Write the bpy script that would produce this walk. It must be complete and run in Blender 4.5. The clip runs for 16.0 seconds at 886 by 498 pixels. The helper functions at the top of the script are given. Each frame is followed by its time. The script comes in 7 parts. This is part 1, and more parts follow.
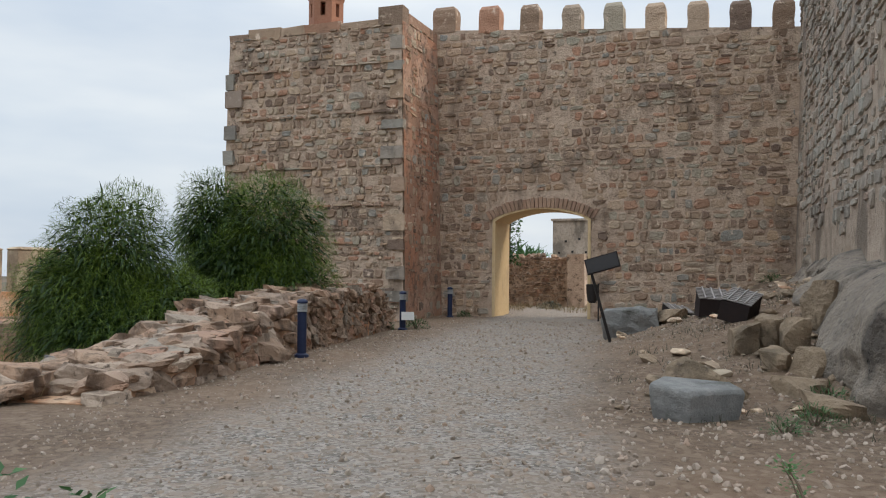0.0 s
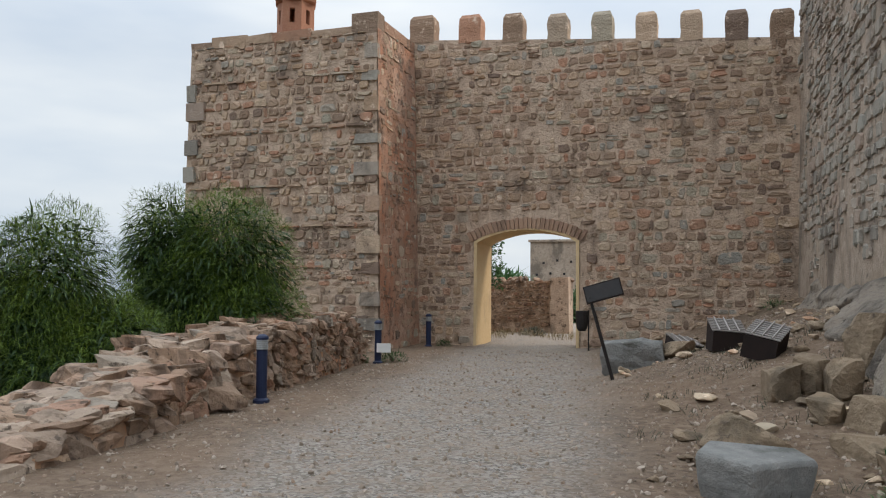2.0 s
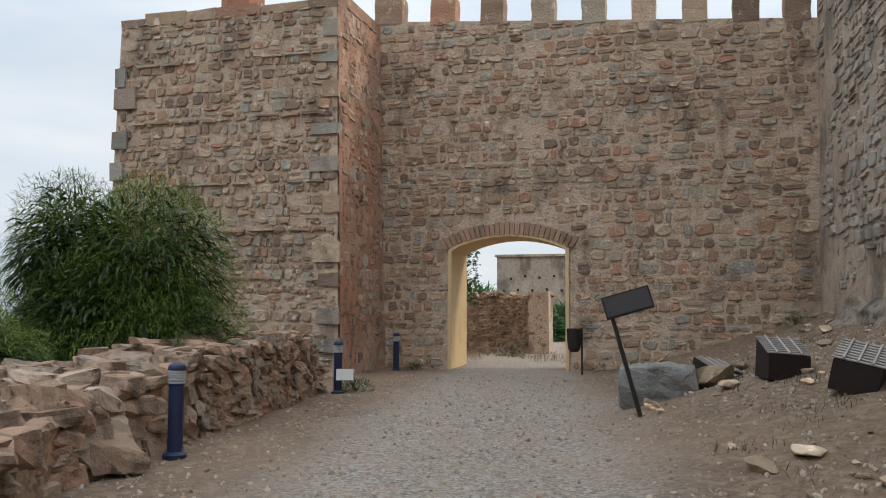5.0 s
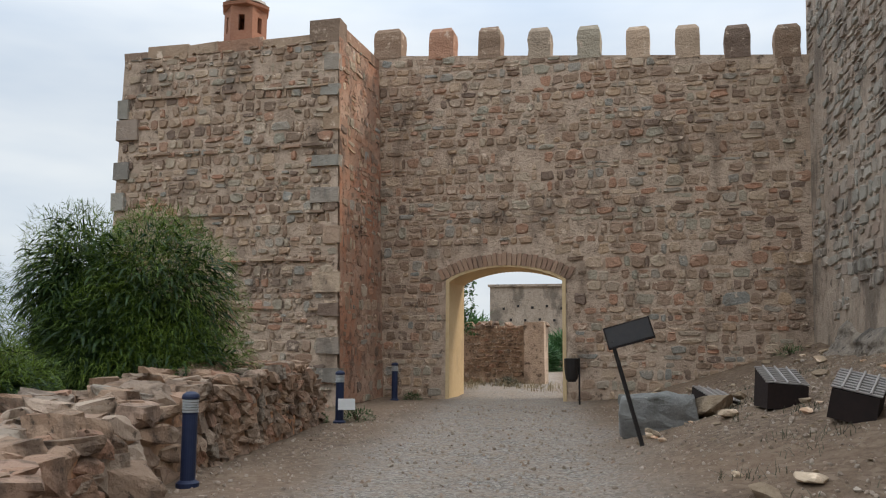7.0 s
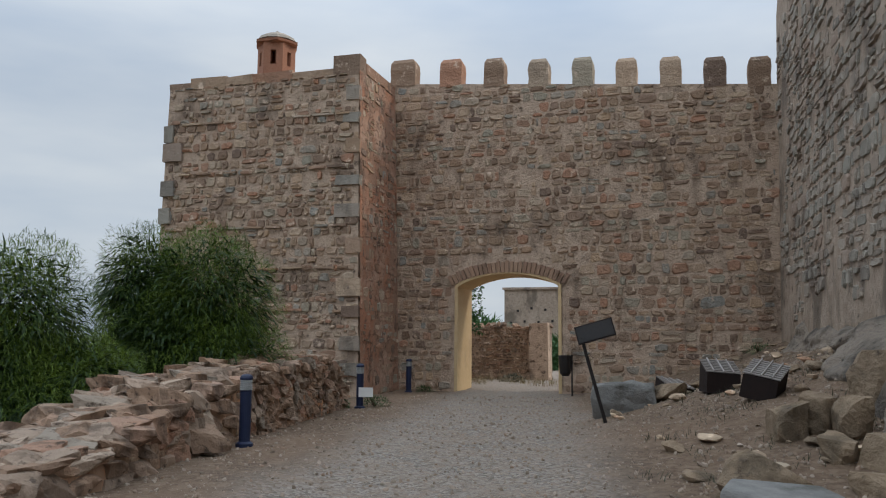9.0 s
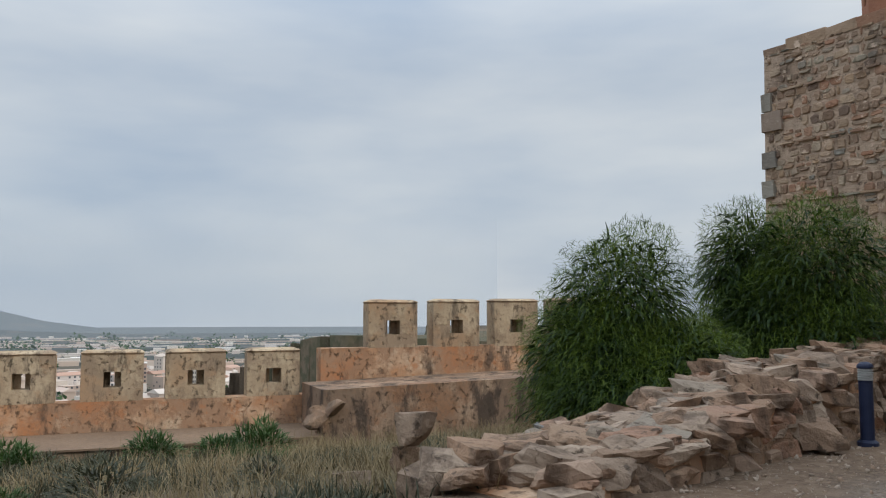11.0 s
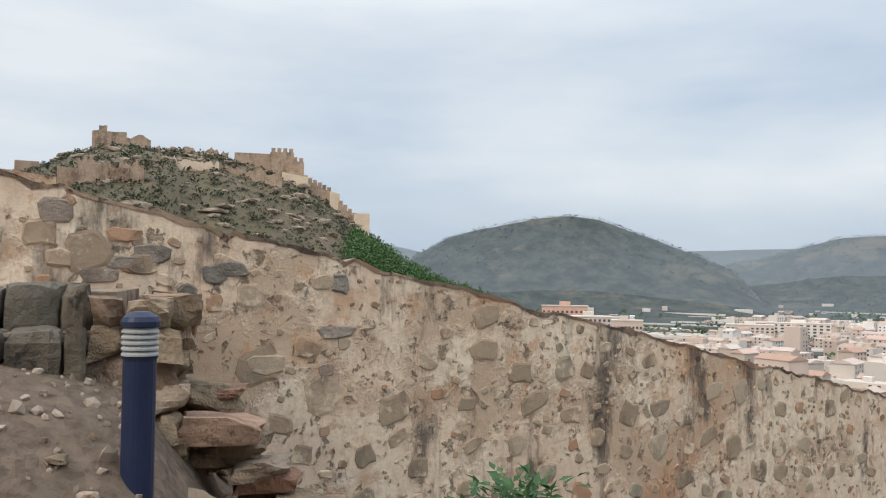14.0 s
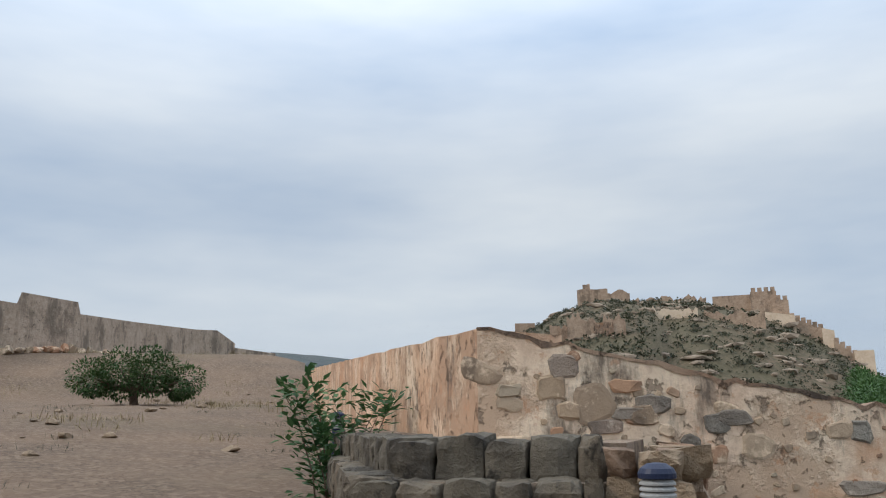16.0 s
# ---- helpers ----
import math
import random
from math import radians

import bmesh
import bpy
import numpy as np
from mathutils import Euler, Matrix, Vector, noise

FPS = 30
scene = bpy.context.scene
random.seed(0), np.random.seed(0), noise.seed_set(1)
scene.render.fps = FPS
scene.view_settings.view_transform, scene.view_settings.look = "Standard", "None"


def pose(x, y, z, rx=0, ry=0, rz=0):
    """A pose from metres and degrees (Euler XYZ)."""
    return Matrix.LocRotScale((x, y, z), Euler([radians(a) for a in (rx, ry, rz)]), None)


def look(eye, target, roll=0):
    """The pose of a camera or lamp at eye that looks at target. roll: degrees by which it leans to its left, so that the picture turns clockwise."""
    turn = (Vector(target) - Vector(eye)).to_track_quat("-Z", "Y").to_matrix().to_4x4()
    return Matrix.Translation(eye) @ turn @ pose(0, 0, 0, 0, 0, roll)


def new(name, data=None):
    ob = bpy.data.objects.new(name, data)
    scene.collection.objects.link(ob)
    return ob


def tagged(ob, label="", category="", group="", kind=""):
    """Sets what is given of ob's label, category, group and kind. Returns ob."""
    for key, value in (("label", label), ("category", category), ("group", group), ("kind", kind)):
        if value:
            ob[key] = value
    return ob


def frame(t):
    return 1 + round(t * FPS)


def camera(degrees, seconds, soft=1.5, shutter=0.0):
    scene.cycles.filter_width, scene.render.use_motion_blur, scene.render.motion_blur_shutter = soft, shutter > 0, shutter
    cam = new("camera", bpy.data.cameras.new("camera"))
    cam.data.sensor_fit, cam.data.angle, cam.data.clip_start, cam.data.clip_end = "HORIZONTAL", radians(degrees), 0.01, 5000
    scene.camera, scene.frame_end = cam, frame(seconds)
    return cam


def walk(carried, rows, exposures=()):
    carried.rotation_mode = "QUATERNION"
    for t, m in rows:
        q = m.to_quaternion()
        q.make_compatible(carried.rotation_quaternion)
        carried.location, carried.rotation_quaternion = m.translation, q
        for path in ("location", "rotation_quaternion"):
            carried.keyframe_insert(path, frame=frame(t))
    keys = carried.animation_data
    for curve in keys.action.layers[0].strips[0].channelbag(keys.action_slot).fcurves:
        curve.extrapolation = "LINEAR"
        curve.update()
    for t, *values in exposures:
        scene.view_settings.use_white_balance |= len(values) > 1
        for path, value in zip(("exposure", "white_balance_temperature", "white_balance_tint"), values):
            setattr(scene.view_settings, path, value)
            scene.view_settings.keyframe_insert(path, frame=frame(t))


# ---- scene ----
# Camera and its walk
cam = camera(57.0, 16.0, soft=1.1)
walk(cam, [
    (0, pose(8.472, -27.766, 1.592, 91.54, -0.60, 20.97)),
    (0.5, pose(8.107, -27.333, 1.654, 91.71, -0.54, 20.84)),
    (1, pose(7.985, -27.046, 1.684, 92.11, -0.56, 20.65)),
    (1.5, pose(7.795, -26.548, 1.707, 92.63, -0.54, 19.99)),
    (2, pose(7.628, -25.990, 1.746, 93.01, -0.48, 19.10)),
    (2.5, pose(7.469, -25.377, 1.736, 93.38, -0.39, 18.26)),
    (3, pose(7.256, -24.882, 1.672, 93.64, -0.42, 17.50)),
    (3.5, pose(7.070, -24.288, 1.633, 93.88, -0.41, 17.09)),
    (6, pose(5.800, -22.305, 1.724, 94.95, -0.40, 16.01)),
    (6.5, pose(5.770, -22.220, 1.760, 95.61, -0.51, 16.07)),
    (7, pose(6.070, -23.120, 1.660, 96.40, -0.40, 15.57)),
    (7.5, pose(6.530, -24.300, 1.600, 96.45, -0.41, 15.47)),
    (8, pose(7.010, -25.480, 1.530, 96.57, -0.30, 15.00)),
    (8.2, pose(7.140, -25.780, 1.520, 96.59, -0.26, 14.80)),
    (10.3, pose(7.200, -25.400, 1.650, 95.93, -0.78, 37.64)),
    (10.7, pose(7.050, -25.000, 1.650, 95.68, -0.47, 49.92)),
    (11, pose(7.000, -24.900, 1.650, 94.69, 0.01, 58.81)),
    (11.5, pose(7.000, -24.900, 1.650, 93.33, -0.44, 74.52)),
    (12, pose(7.000, -24.900, 1.650, 91.95, -0.63, 93.14)),
    (12.5, pose(7.000, -24.900, 1.650, 90.41, -1.06, 113.93)),
    (13, pose(7.000, -24.900, 1.650, 88.98, -0.74, 135.32)),
    (13.3, pose(7.000, -24.900, 1.650, 88.96, -1.20, 147.08)),
    (13.5, pose(7.000, -24.900, 1.650, 89.26, -0.74, 152.40)),
    (14, pose(7.010, -24.900, 1.650, 92.18, -0.66, 162.10)),
    (14.5, pose(7.035, -24.900, 1.650, 95.81, -0.26, 170.40)),
    (15, pose(7.060, -24.900, 1.650, 98.79, -0.48, 177.93)),
    (15.5, pose(7.085, -24.900, 1.650, 100.98, 0.09, 185.87)),
    (16, pose(7.110, -24.900, 1.650, 102.43, 0.40, 195.08)),
], exposures=[(0, 0.22, 6600, 10), (6.5, 0.3, 6700, 10), (8, -0.06, 6500, 10), (10.5, -0.2, 6350, 10), (11.2, -0.12, 6700, 10), (12.2, 0.12, 7150, 10), (13, 0.2, 7000, 10), (14, 0.16, 6600, 10), (14.5, 0.03, 6400, 10), (15, -0.02, 6400, 10), (16, -0.08, 6350, 10)])

# World: hazy overcast sky, weak wide sun from the east
SUN_EL, SUN_AZ = radians(40), radians(62)   # azimuth from +y towards +x
world = bpy.data.worlds.new("overcast_sky")
scene.world = world
world.use_nodes = True
wn, wl = world.node_tree.nodes, world.node_tree.links
wn.clear()
w_out = wn.new("ShaderNodeOutputWorld")
w_bg = wn.new("ShaderNodeBackground")
w_sky = wn.new("ShaderNodeTexSky")
w_sky.sky_type = "NISHITA"
w_sky.sun_disc = False
w_sky.sun_elevation, w_sky.sun_rotation = SUN_EL, SUN_AZ
w_sky.air_density, w_sky.dust_density = 1.2, 3.0
w_gain = wn.new("ShaderNodeVectorMath")
w_gain.operation = "SCALE"
w_gain.inputs["Scale"].default_value = 0.10
w_geo = wn.new("ShaderNodeTexCoord")
w_map = wn.new("ShaderNodeMapping")
w_map.inputs["Scale"].default_value = (1.2, 1.2, 4.5)
w_noise = wn.new("ShaderNodeTexNoise")
w_noise.inputs["Scale"].default_value = 1.3
w_noise.inputs["Detail"].default_value = 5
w_noise.inputs["Roughness"].default_value = 0.5
w_ramp = wn.new("ShaderNodeValToRGB")
w_ramp.color_ramp.elements[0].position, w_ramp.color_ramp.elements[0].color = 0.34, (0.45, 0.555, 0.70, 1)
w_ramp.color_ramp.elements[1].position, w_ramp.color_ramp.elements[1].color = 0.66, (0.78, 0.83, 0.87, 1)
w_mix = wn.new("ShaderNodeMix")
w_mix.data_type = "RGBA"
w_mix.inputs["Factor"].default_value = 0.86
wl.new(w_sky.outputs[0], w_gain.inputs[0])
wl.new(w_geo.outputs["Generated"], w_map.inputs["Vector"])
wl.new(w_map.outputs[0], w_noise.inputs["Vector"])
wl.new(w_noise.outputs["Fac"], w_ramp.inputs[0])
wl.new(w_gain.outputs[0], w_mix.inputs[6])
wl.new(w_ramp.outputs[0], w_mix.inputs[7])
w_sep = wn.new("ShaderNodeSeparateXYZ")
wl.new(w_geo.outputs["Generated"], w_sep.inputs[0])
w_zen = wn.new("ShaderNodeMapRange")               # an overcast sky is brighter towards the zenith
w_zen.interpolation_type = "SMOOTHSTEP"
w_zen.inputs["From Min"].default_value, w_zen.inputs["From Max"].default_value = 0.25, 0.95
w_zen.inputs["To Min"].default_value, w_zen.inputs["To Max"].default_value = 1.0, 3.1
wl.new(w_sep.outputs["Z"], w_zen.inputs["Value"])
w_up = wn.new("ShaderNodeVectorMath")
w_up.operation = "SCALE"
wl.new(w_mix.outputs[2], w_up.inputs[0])
wl.new(w_zen.outputs[0], w_up.inputs["Scale"])
wl.new(w_up.outputs[0], w_bg.inputs["Color"])
w_bg.inputs["Strength"].default_value = 1.0
wl.new(w_bg.outputs[0], w_out.inputs[0])

sun_data = bpy.data.lights.new("sun", "SUN")
sun_data.energy, sun_data.angle, sun_data.color = 1.25, radians(10), (1.0, 0.9, 0.76)
sun = new("sun", sun_data)
SUN_WAY = Vector((math.cos(SUN_EL) * math.sin(SUN_AZ), math.cos(SUN_EL) * math.cos(SUN_AZ), math.sin(SUN_EL)))
sun.matrix_world = look(SUN_WAY * 60, (0, 0, 0))

rnd = random.Random(7)
Z = Vector((0, 0, 1))


# ---- materials ----
def mixed(nodes, links, fac, a, b):
    m = nodes.new("ShaderNodeMix")
    m.data_type = "RGBA"
    for socket, v in ((0, fac), (6, a), (7, b)):
        if isinstance(v, (int, float)):
            m.inputs[socket].default_value = v
        elif isinstance(v, tuple):
            m.inputs[socket].default_value = (*v, 1)
        else:
            links.new(v, m.inputs[socket])
    return m.outputs[2]


def noise_of(nodes, links, vec, scale, detail=4, rough=0.55, lo=0.35, hi=0.65, stretch=None):
    if stretch:
        mp = nodes.new("ShaderNodeMapping")
        mp.inputs["Scale"].default_value = stretch
        links.new(vec, mp.inputs["Vector"])
        vec = mp.outputs[0]
    n = nodes.new("ShaderNodeTexNoise")
    n.inputs["Scale"].default_value, n.inputs["Detail"].default_value = scale, detail
    n.inputs["Roughness"].default_value = rough
    links.new(vec, n.inputs["Vector"])
    r = nodes.new("ShaderNodeMapRange")
    r.inputs["From Min"].default_value, r.inputs["From Max"].default_value = lo, hi
    links.new(n.outputs["Fac"], r.inputs["Value"])
    return r.outputs[0], n.outputs["Fac"]


def surface(name, colours, big=0.6, fine=9.0, stain=None, stain_scale=0.9, stain_lo=0.52, rough=0.9, bump=0.5, bump_scale=22.0,
            per_piece=0.0, streak=None, metal=0.0, reach=0.02, pits=None, pit_scale=6.0, pit_lo=0.6):
    """A rough mineral or painted surface: colours mixed at two scales, stains with a shape of their own, and relief.
    per_piece: how far each piece varies in its own colour."""
    mat = bpy.data.materials.new(name)
    mat.use_nodes = True
    nodes, links = mat.node_tree.nodes, mat.node_tree.links
    bsdf = nodes["Principled BSDF"]
    geo = nodes.new("ShaderNodeNewGeometry")
    vec = geo.outputs["Position"]
    f1, _ = noise_of(nodes, links, vec, big, 4)
    f2, raw = noise_of(nodes, links, vec, fine, 5, 0.65)
    col = mixed(nodes, links, f1, colours[0], colours[1])
    f2h = nodes.new("ShaderNodeMath")
    f2h.operation = "MULTIPLY"
    f2h.inputs[1].default_value = 0.6
    links.new(f2, f2h.inputs[0])
    col = mixed(nodes, links, f2h.outputs[0], col, colours[2] if len(colours) > 2 else colours[0])
    if per_piece:
        info = nodes.new("ShaderNodeObjectInfo")
        add = nodes.new("ShaderNodeMath")
        add.operation = "ADD"
        links.new(info.outputs["Random"], add.inputs[0])
        links.new(geo.outputs["Random Per Island"], add.inputs[1])
        fr = nodes.new("ShaderNodeMath")
        fr.operation = "FRACT"
        links.new(add.outputs[0], fr.inputs[0])
        ramp = nodes.new("ShaderNodeValToRGB")
        ramp.color_ramp.interpolation = "LINEAR"
        pieces = colours[3:] if len(colours) > 3 else colours
        while len(ramp.color_ramp.elements) < len(pieces):
            ramp.color_ramp.elements.new(0.5)
        for k, (e, c) in enumerate(zip(ramp.color_ramp.elements, pieces)):
            e.position = k / (len(pieces) - 1)
            e.color = (*c, 1)
        links.new(fr.outputs[0], ramp.inputs[0])
        col = mixed(nodes, links, per_piece, col, ramp.outputs[0])
    if stain:
        fs, _ = noise_of(nodes, links, vec, stain_scale, 6, 0.6, stain_lo, stain_lo + 0.12, (1, 1, 0.55))
        fm = nodes.new("ShaderNodeMath")
        fm.operation = "MULTIPLY"
        fm.inputs[1].default_value = 0.75
        links.new(fs, fm.inputs[0])
        col = mixed(nodes, links, fm.outputs[0], col, stain)
    if streak:
        fs, _ = noise_of(nodes, links, vec, 1.0, 8, 0.72, 0.53, 0.70, (1.9, 1.9, 0.5))
        fm = nodes.new("ShaderNodeMath")
        fm.operation = "MULTIPLY"
        fm.inputs[1].default_value = 0.7
        links.new(fs, fm.inputs[0])
        col = mixed(nodes, links, fm.outputs[0], col, streak)
    if pits:
        fp, _ = noise_of(nodes, links, vec, pit_scale, 7, 0.7, pit_lo, pit_lo + 0.07)
        fm = nodes.new("ShaderNodeMath")
        fm.operation = "MULTIPLY"
        fm.inputs[1].default_value = 0.85
        links.new(fp, fm.inputs[0])
        col = mixed(nodes, links, fm.outputs[0], col, pits)
    links.new(col, bsdf.inputs["Base Color"])
    bsdf.inputs["Roughness"].default_value, bsdf.inputs["Metallic"].default_value = rough, metal
    bsdf.inputs["Specular IOR Level"].default_value = 0.25
    if bump:
        _, h1 = noise_of(nodes, links, vec, bump_scale, 6, 0.7)
        _, h2 = noise_of(nodes, links, vec, bump_scale * 0.22, 3, 0.6)
        hs = nodes.new("ShaderNodeMath")
        hs.operation = "ADD"
        links.new(h1, hs.inputs[0])
        links.new(h2, hs.inputs[1])
        b = nodes.new("ShaderNodeBump")
        b.inputs["Strength"].default_value, b.inputs["Distance"].default_value = bump, reach
        links.new(hs.outputs[0], b.inputs["Height"])
        links.new(b.outputs[0], bsdf.inputs["Normal"])
    return mat


def old_plaster(name, pale, pink, worn, red, dark, streaks=(2.6, 2.6, 0.4), dark_lo=0.60, worn_lo=0.50):
    """Weathered lime render: pale skin, worn brown patches, reddish clay, and dark runs of lichen."""
    mat = bpy.data.materials.new(name)
    mat.use_nodes = True
    nodes, links = mat.node_tree.nodes, mat.node_tree.links
    bsdf = nodes["Principled BSDF"]
    pos = nodes.new("ShaderNodeNewGeometry").outputs["Position"]

    def times(x, y):
        m = nodes.new("ShaderNodeMath")
        m.operation = "MULTIPLY"
        for k, v in enumerate((x, y)):
            if isinstance(v, (int, float)):
                m.inputs[k].default_value = v
            else:
                links.new(v, m.inputs[k])
        return m.outputs[0]

    f, _ = noise_of(nodes, links, pos, 1.1, 6, 0.6, 0.4, 0.6)
    col = mixed(nodes, links, f, pale, pink)
    run, _ = noise_of(nodes, links, pos, 1.0, 7, 0.65, 0.47, 0.6, (2.6, 2.6, 1.0))
    col = mixed(nodes, links, times(run, 0.3), col, worn)
    eroded, _ = noise_of(nodes, links, pos, 0.8, 9, 0.68, worn_lo, worn_lo + 0.07)
    col = mixed(nodes, links, times(eroded, 0.8), col, worn)
    clay, _ = noise_of(nodes, links, pos, 0.62, 7, 0.6, 0.55, 0.63)
    col = mixed(nodes, links, times(clay, 0.8), col, red)
    grain, raw = noise_of(nodes, links, pos, 11, 7, 0.75, 0.46, 0.6)
    col = mixed(nodes, links, times(grain, 0.5), col, worn)
    scar, _ = noise_of(nodes, links, pos, 2.3, 9, 0.75, 0.56, 0.6)
    col = mixed(nodes, links, times(scar, 0.55), col, red)
    black, _ = noise_of(nodes, links, pos, 1.0, 9, 0.7, dark_lo, dark_lo + 0.1, streaks)
    col = mixed(nodes, links, times(black, 0.85), col, dark)
    pit, _ = noise_of(nodes, links, pos, 5.5, 8, 0.75, 0.575, 0.615)
    col = mixed(nodes, links, times(pit, 0.5), col, dark)
    links.new(col, bsdf.inputs["Base Color"])
    bsdf.inputs["Roughness"].default_value = 0.92
    bsdf.inputs["Specular IOR Level"].default_value = 0.2
    deep = nodes.new("ShaderNodeMath")
    deep.operation = "ADD"
    links.new(times(eroded, -0.5), deep.inputs[0])
    links.new(times(pit, -0.8), deep.inputs[1])
    height = nodes.new("ShaderNodeMath")
    height.operation = "ADD"
    links.new(deep.outputs[0], height.inputs[0])
    links.new(times(raw, 0.5), height.inputs[1])
    bump = nodes.new("ShaderNodeBump")
    bump.inputs["Strength"].default_value, bump.inputs["Distance"].default_value = 0.9, 0.035
    links.new(height.outputs[0], bump.inputs["Height"])
    links.new(bump.outputs[0], bsdf.inputs["Normal"])
    return mat


def leafy(name, a, b, through_light=0.25):
    mat = bpy.data.materials.new(name)
    mat.use_nodes = True
    nodes, links = mat.node_tree.nodes, mat.node_tree.links
    bsdf = nodes["Principled BSDF"]
    geo = nodes.new("ShaderNodeNewGeometry")
    f, _ = noise_of(nodes, links, geo.outputs["Position"], 1.1, 2)
    mx = nodes.new("ShaderNodeMath")
    mx.operation = "ADD"
    half = nodes.new("ShaderNodeMath")
    half.operation = "MULTIPLY"
    half.inputs[1].default_value = 0.5
    links.new(geo.outputs["Random Per Island"], half.inputs[0])
    fh = nodes.new("ShaderNodeMath")
    fh.operation = "MULTIPLY"
    fh.inputs[1].default_value = 0.5
    links.new(f, fh.inputs[0])
    links.new(half.outputs[0], mx.inputs[0])
    links.new(fh.outputs[0], mx.inputs[1])
    col = mixed(nodes, links, mx.outputs[0], a, b)
    links.new(col, bsdf.inputs["Base Color"])
    bsdf.inputs["Roughness"].default_value = 0.6
    bsdf.inputs["Specular IOR Level"].default_value = 0.25
    if through_light:
        tr = nodes.new("ShaderNodeBsdfTranslucent")
        links.new(col, tr.inputs["Color"])
        ms = nodes.new("ShaderNodeMixShader")
        ms.inputs[0].default_value = through_light
        links.new(bsdf.outputs[0], ms.inputs[1])
        links.new(tr.outputs[0], ms.inputs[2])
        links.new(ms.outputs[0], nodes["Material Output"].inputs[0])
    return mat


STONES = [(0.41, 0.27, 0.175), (0.22, 0.145, 0.1), (0.54, 0.385, 0.265), (0.35, 0.325, 0.25), (0.46, 0.235, 0.145), (0.29, 0.19, 0.13), (0.58, 0.43, 0.3), (0.28, 0.28, 0.25), (0.5, 0.34, 0.215), (0.17, 0.115, 0.088), (0.43, 0.29, 0.2)]
M_MORTAR = surface("lime_mortar", [(0.52, 0.385, 0.285), (0.62, 0.475, 0.36), (0.33, 0.235, 0.165)], stain=(0.19, 0.137, 0.1), stain_lo=0.525, bump=1.0, reach=0.06, bump_scale=14, fine=3.2, pits=(0.1, 0.072, 0.052), pit_scale=3.2, pit_lo=0.565)
M_STONE = surface("wall_stone", [(0.34, 0.26, 0.19), (0.25, 0.19, 0.14), (0.46, 0.37, 0.28)] + STONES, per_piece=0.88, stain=(0.14, 0.105, 0.08), stain_lo=0.565, bump=1.0, reach=0.06, bump_scale=12, fine=5, pits=(0.68, 0.53, 0.4), pit_scale=2.6, pit_lo=0.575)
M_ASHLAR = surface("grey_ashlar", [(0.3, 0.27, 0.225), (0.36, 0.32, 0.265), (0.22, 0.195, 0.16), (0.24, 0.225, 0.19), (0.38, 0.335, 0.275), (0.34, 0.23, 0.17), (0.32, 0.31, 0.265), (0.42, 0.345, 0.275), (0.2, 0.18, 0.155)], per_piece=0.65, stain=(0.13, 0.11, 0.09), stain_lo=0.54, bump=1.0, bump_scale=12, reach=0.04, fine=5, pits=(0.5, 0.42, 0.34), pit_scale=4, pit_lo=0.6)
M_BASTION = surface("bastion_mortar", [(0.4, 0.31, 0.24), (0.3, 0.228, 0.17), (0.5, 0.41, 0.32)], stain=(0.13, 0.105, 0.083), stain_lo=0.5, streak=(0.17, 0.135, 0.105), bump=1.0, reach=0.06, bump_scale=9, fine=4, pits=(0.12, 0.095, 0.075), pit_scale=3.5, pit_lo=0.585)
M_REDPLASTER = old_plaster("red_render", (0.50, 0.34, 0.25), (0.42, 0.24, 0.16), (0.31, 0.19, 0.13), (0.42, 0.19, 0.11), (0.13, 0.09, 0.07), streaks=(1.4, 1.4, 1.2), dark_lo=0.535, worn_lo=0.48)
M_JAMB = surface("ochre_render", [(0.58, 0.42, 0.23), (0.52, 0.37, 0.2), (0.62, 0.47, 0.28)], bump=0.25, stain=(0.4, 0.28, 0.17), stain_lo=0.6)
M_BRICK = surface("arch_brick", [(0.34, 0.2, 0.135), (0.27, 0.16, 0.11), (0.4, 0.26, 0.18), (0.32, 0.19, 0.125), (0.38, 0.25, 0.17), (0.24, 0.15, 0.105)], per_piece=0.7, stain=(0.13, 0.09, 0.065), bump=0.5)
M_TURRET = surface("turret_brick", [(0.33, 0.15, 0.09), (0.27, 0.125, 0.08), (0.38, 0.2, 0.13)], bump=0.5, fine=14)
M_RUBBLE = surface("rubble_stone", [(0.31, 0.21, 0.14), (0.21, 0.14, 0.095), (0.42, 0.31, 0.22), (0.28, 0.175, 0.115), (0.4, 0.27, 0.18), (0.35, 0.175, 0.11), (0.48, 0.375, 0.285), (0.2, 0.14, 0.1), (0.38, 0.235, 0.15), (0.3, 0.27, 0.22)], per_piece=0.72, stain=(0.1, 0.068, 0.048), stain_scale=2.4, stain_lo=0.5, bump=1.0, bump_scale=11, fine=6, reach=0.06, pits=(0.07, 0.05, 0.036), pit_scale=5, pit_lo=0.58)
M_EARTH = surface("packed_earth", [(0.2, 0.135, 0.09), (0.26, 0.178, 0.118), (0.14, 0.098, 0.07)], bump=0.9, bump_scale=30)
M_ROCK = surface("grey_rock", [(0.19, 0.165, 0.14), (0.26, 0.215, 0.17), (0.34, 0.28, 0.215)], stain=(0.06, 0.052, 0.046), stain_lo=0.5, bump=1.0, bump_scale=7, reach=0.12, streak=(0.24, 0.19, 0.145), pits=(0.03, 0.026, 0.024), pit_scale=3, pit_lo=0.58)
M_SLATE = surface("blue_grey_stone", [(0.19, 0.188, 0.175), (0.26, 0.25, 0.23), (0.13, 0.13, 0.125)], bump=1.0, bump_scale=9, reach=0.05, fine=5, stain=(0.1, 0.098, 0.085), stain_scale=2, pits=(0.34, 0.31, 0.27), pit_scale=5, pit_lo=0.63)
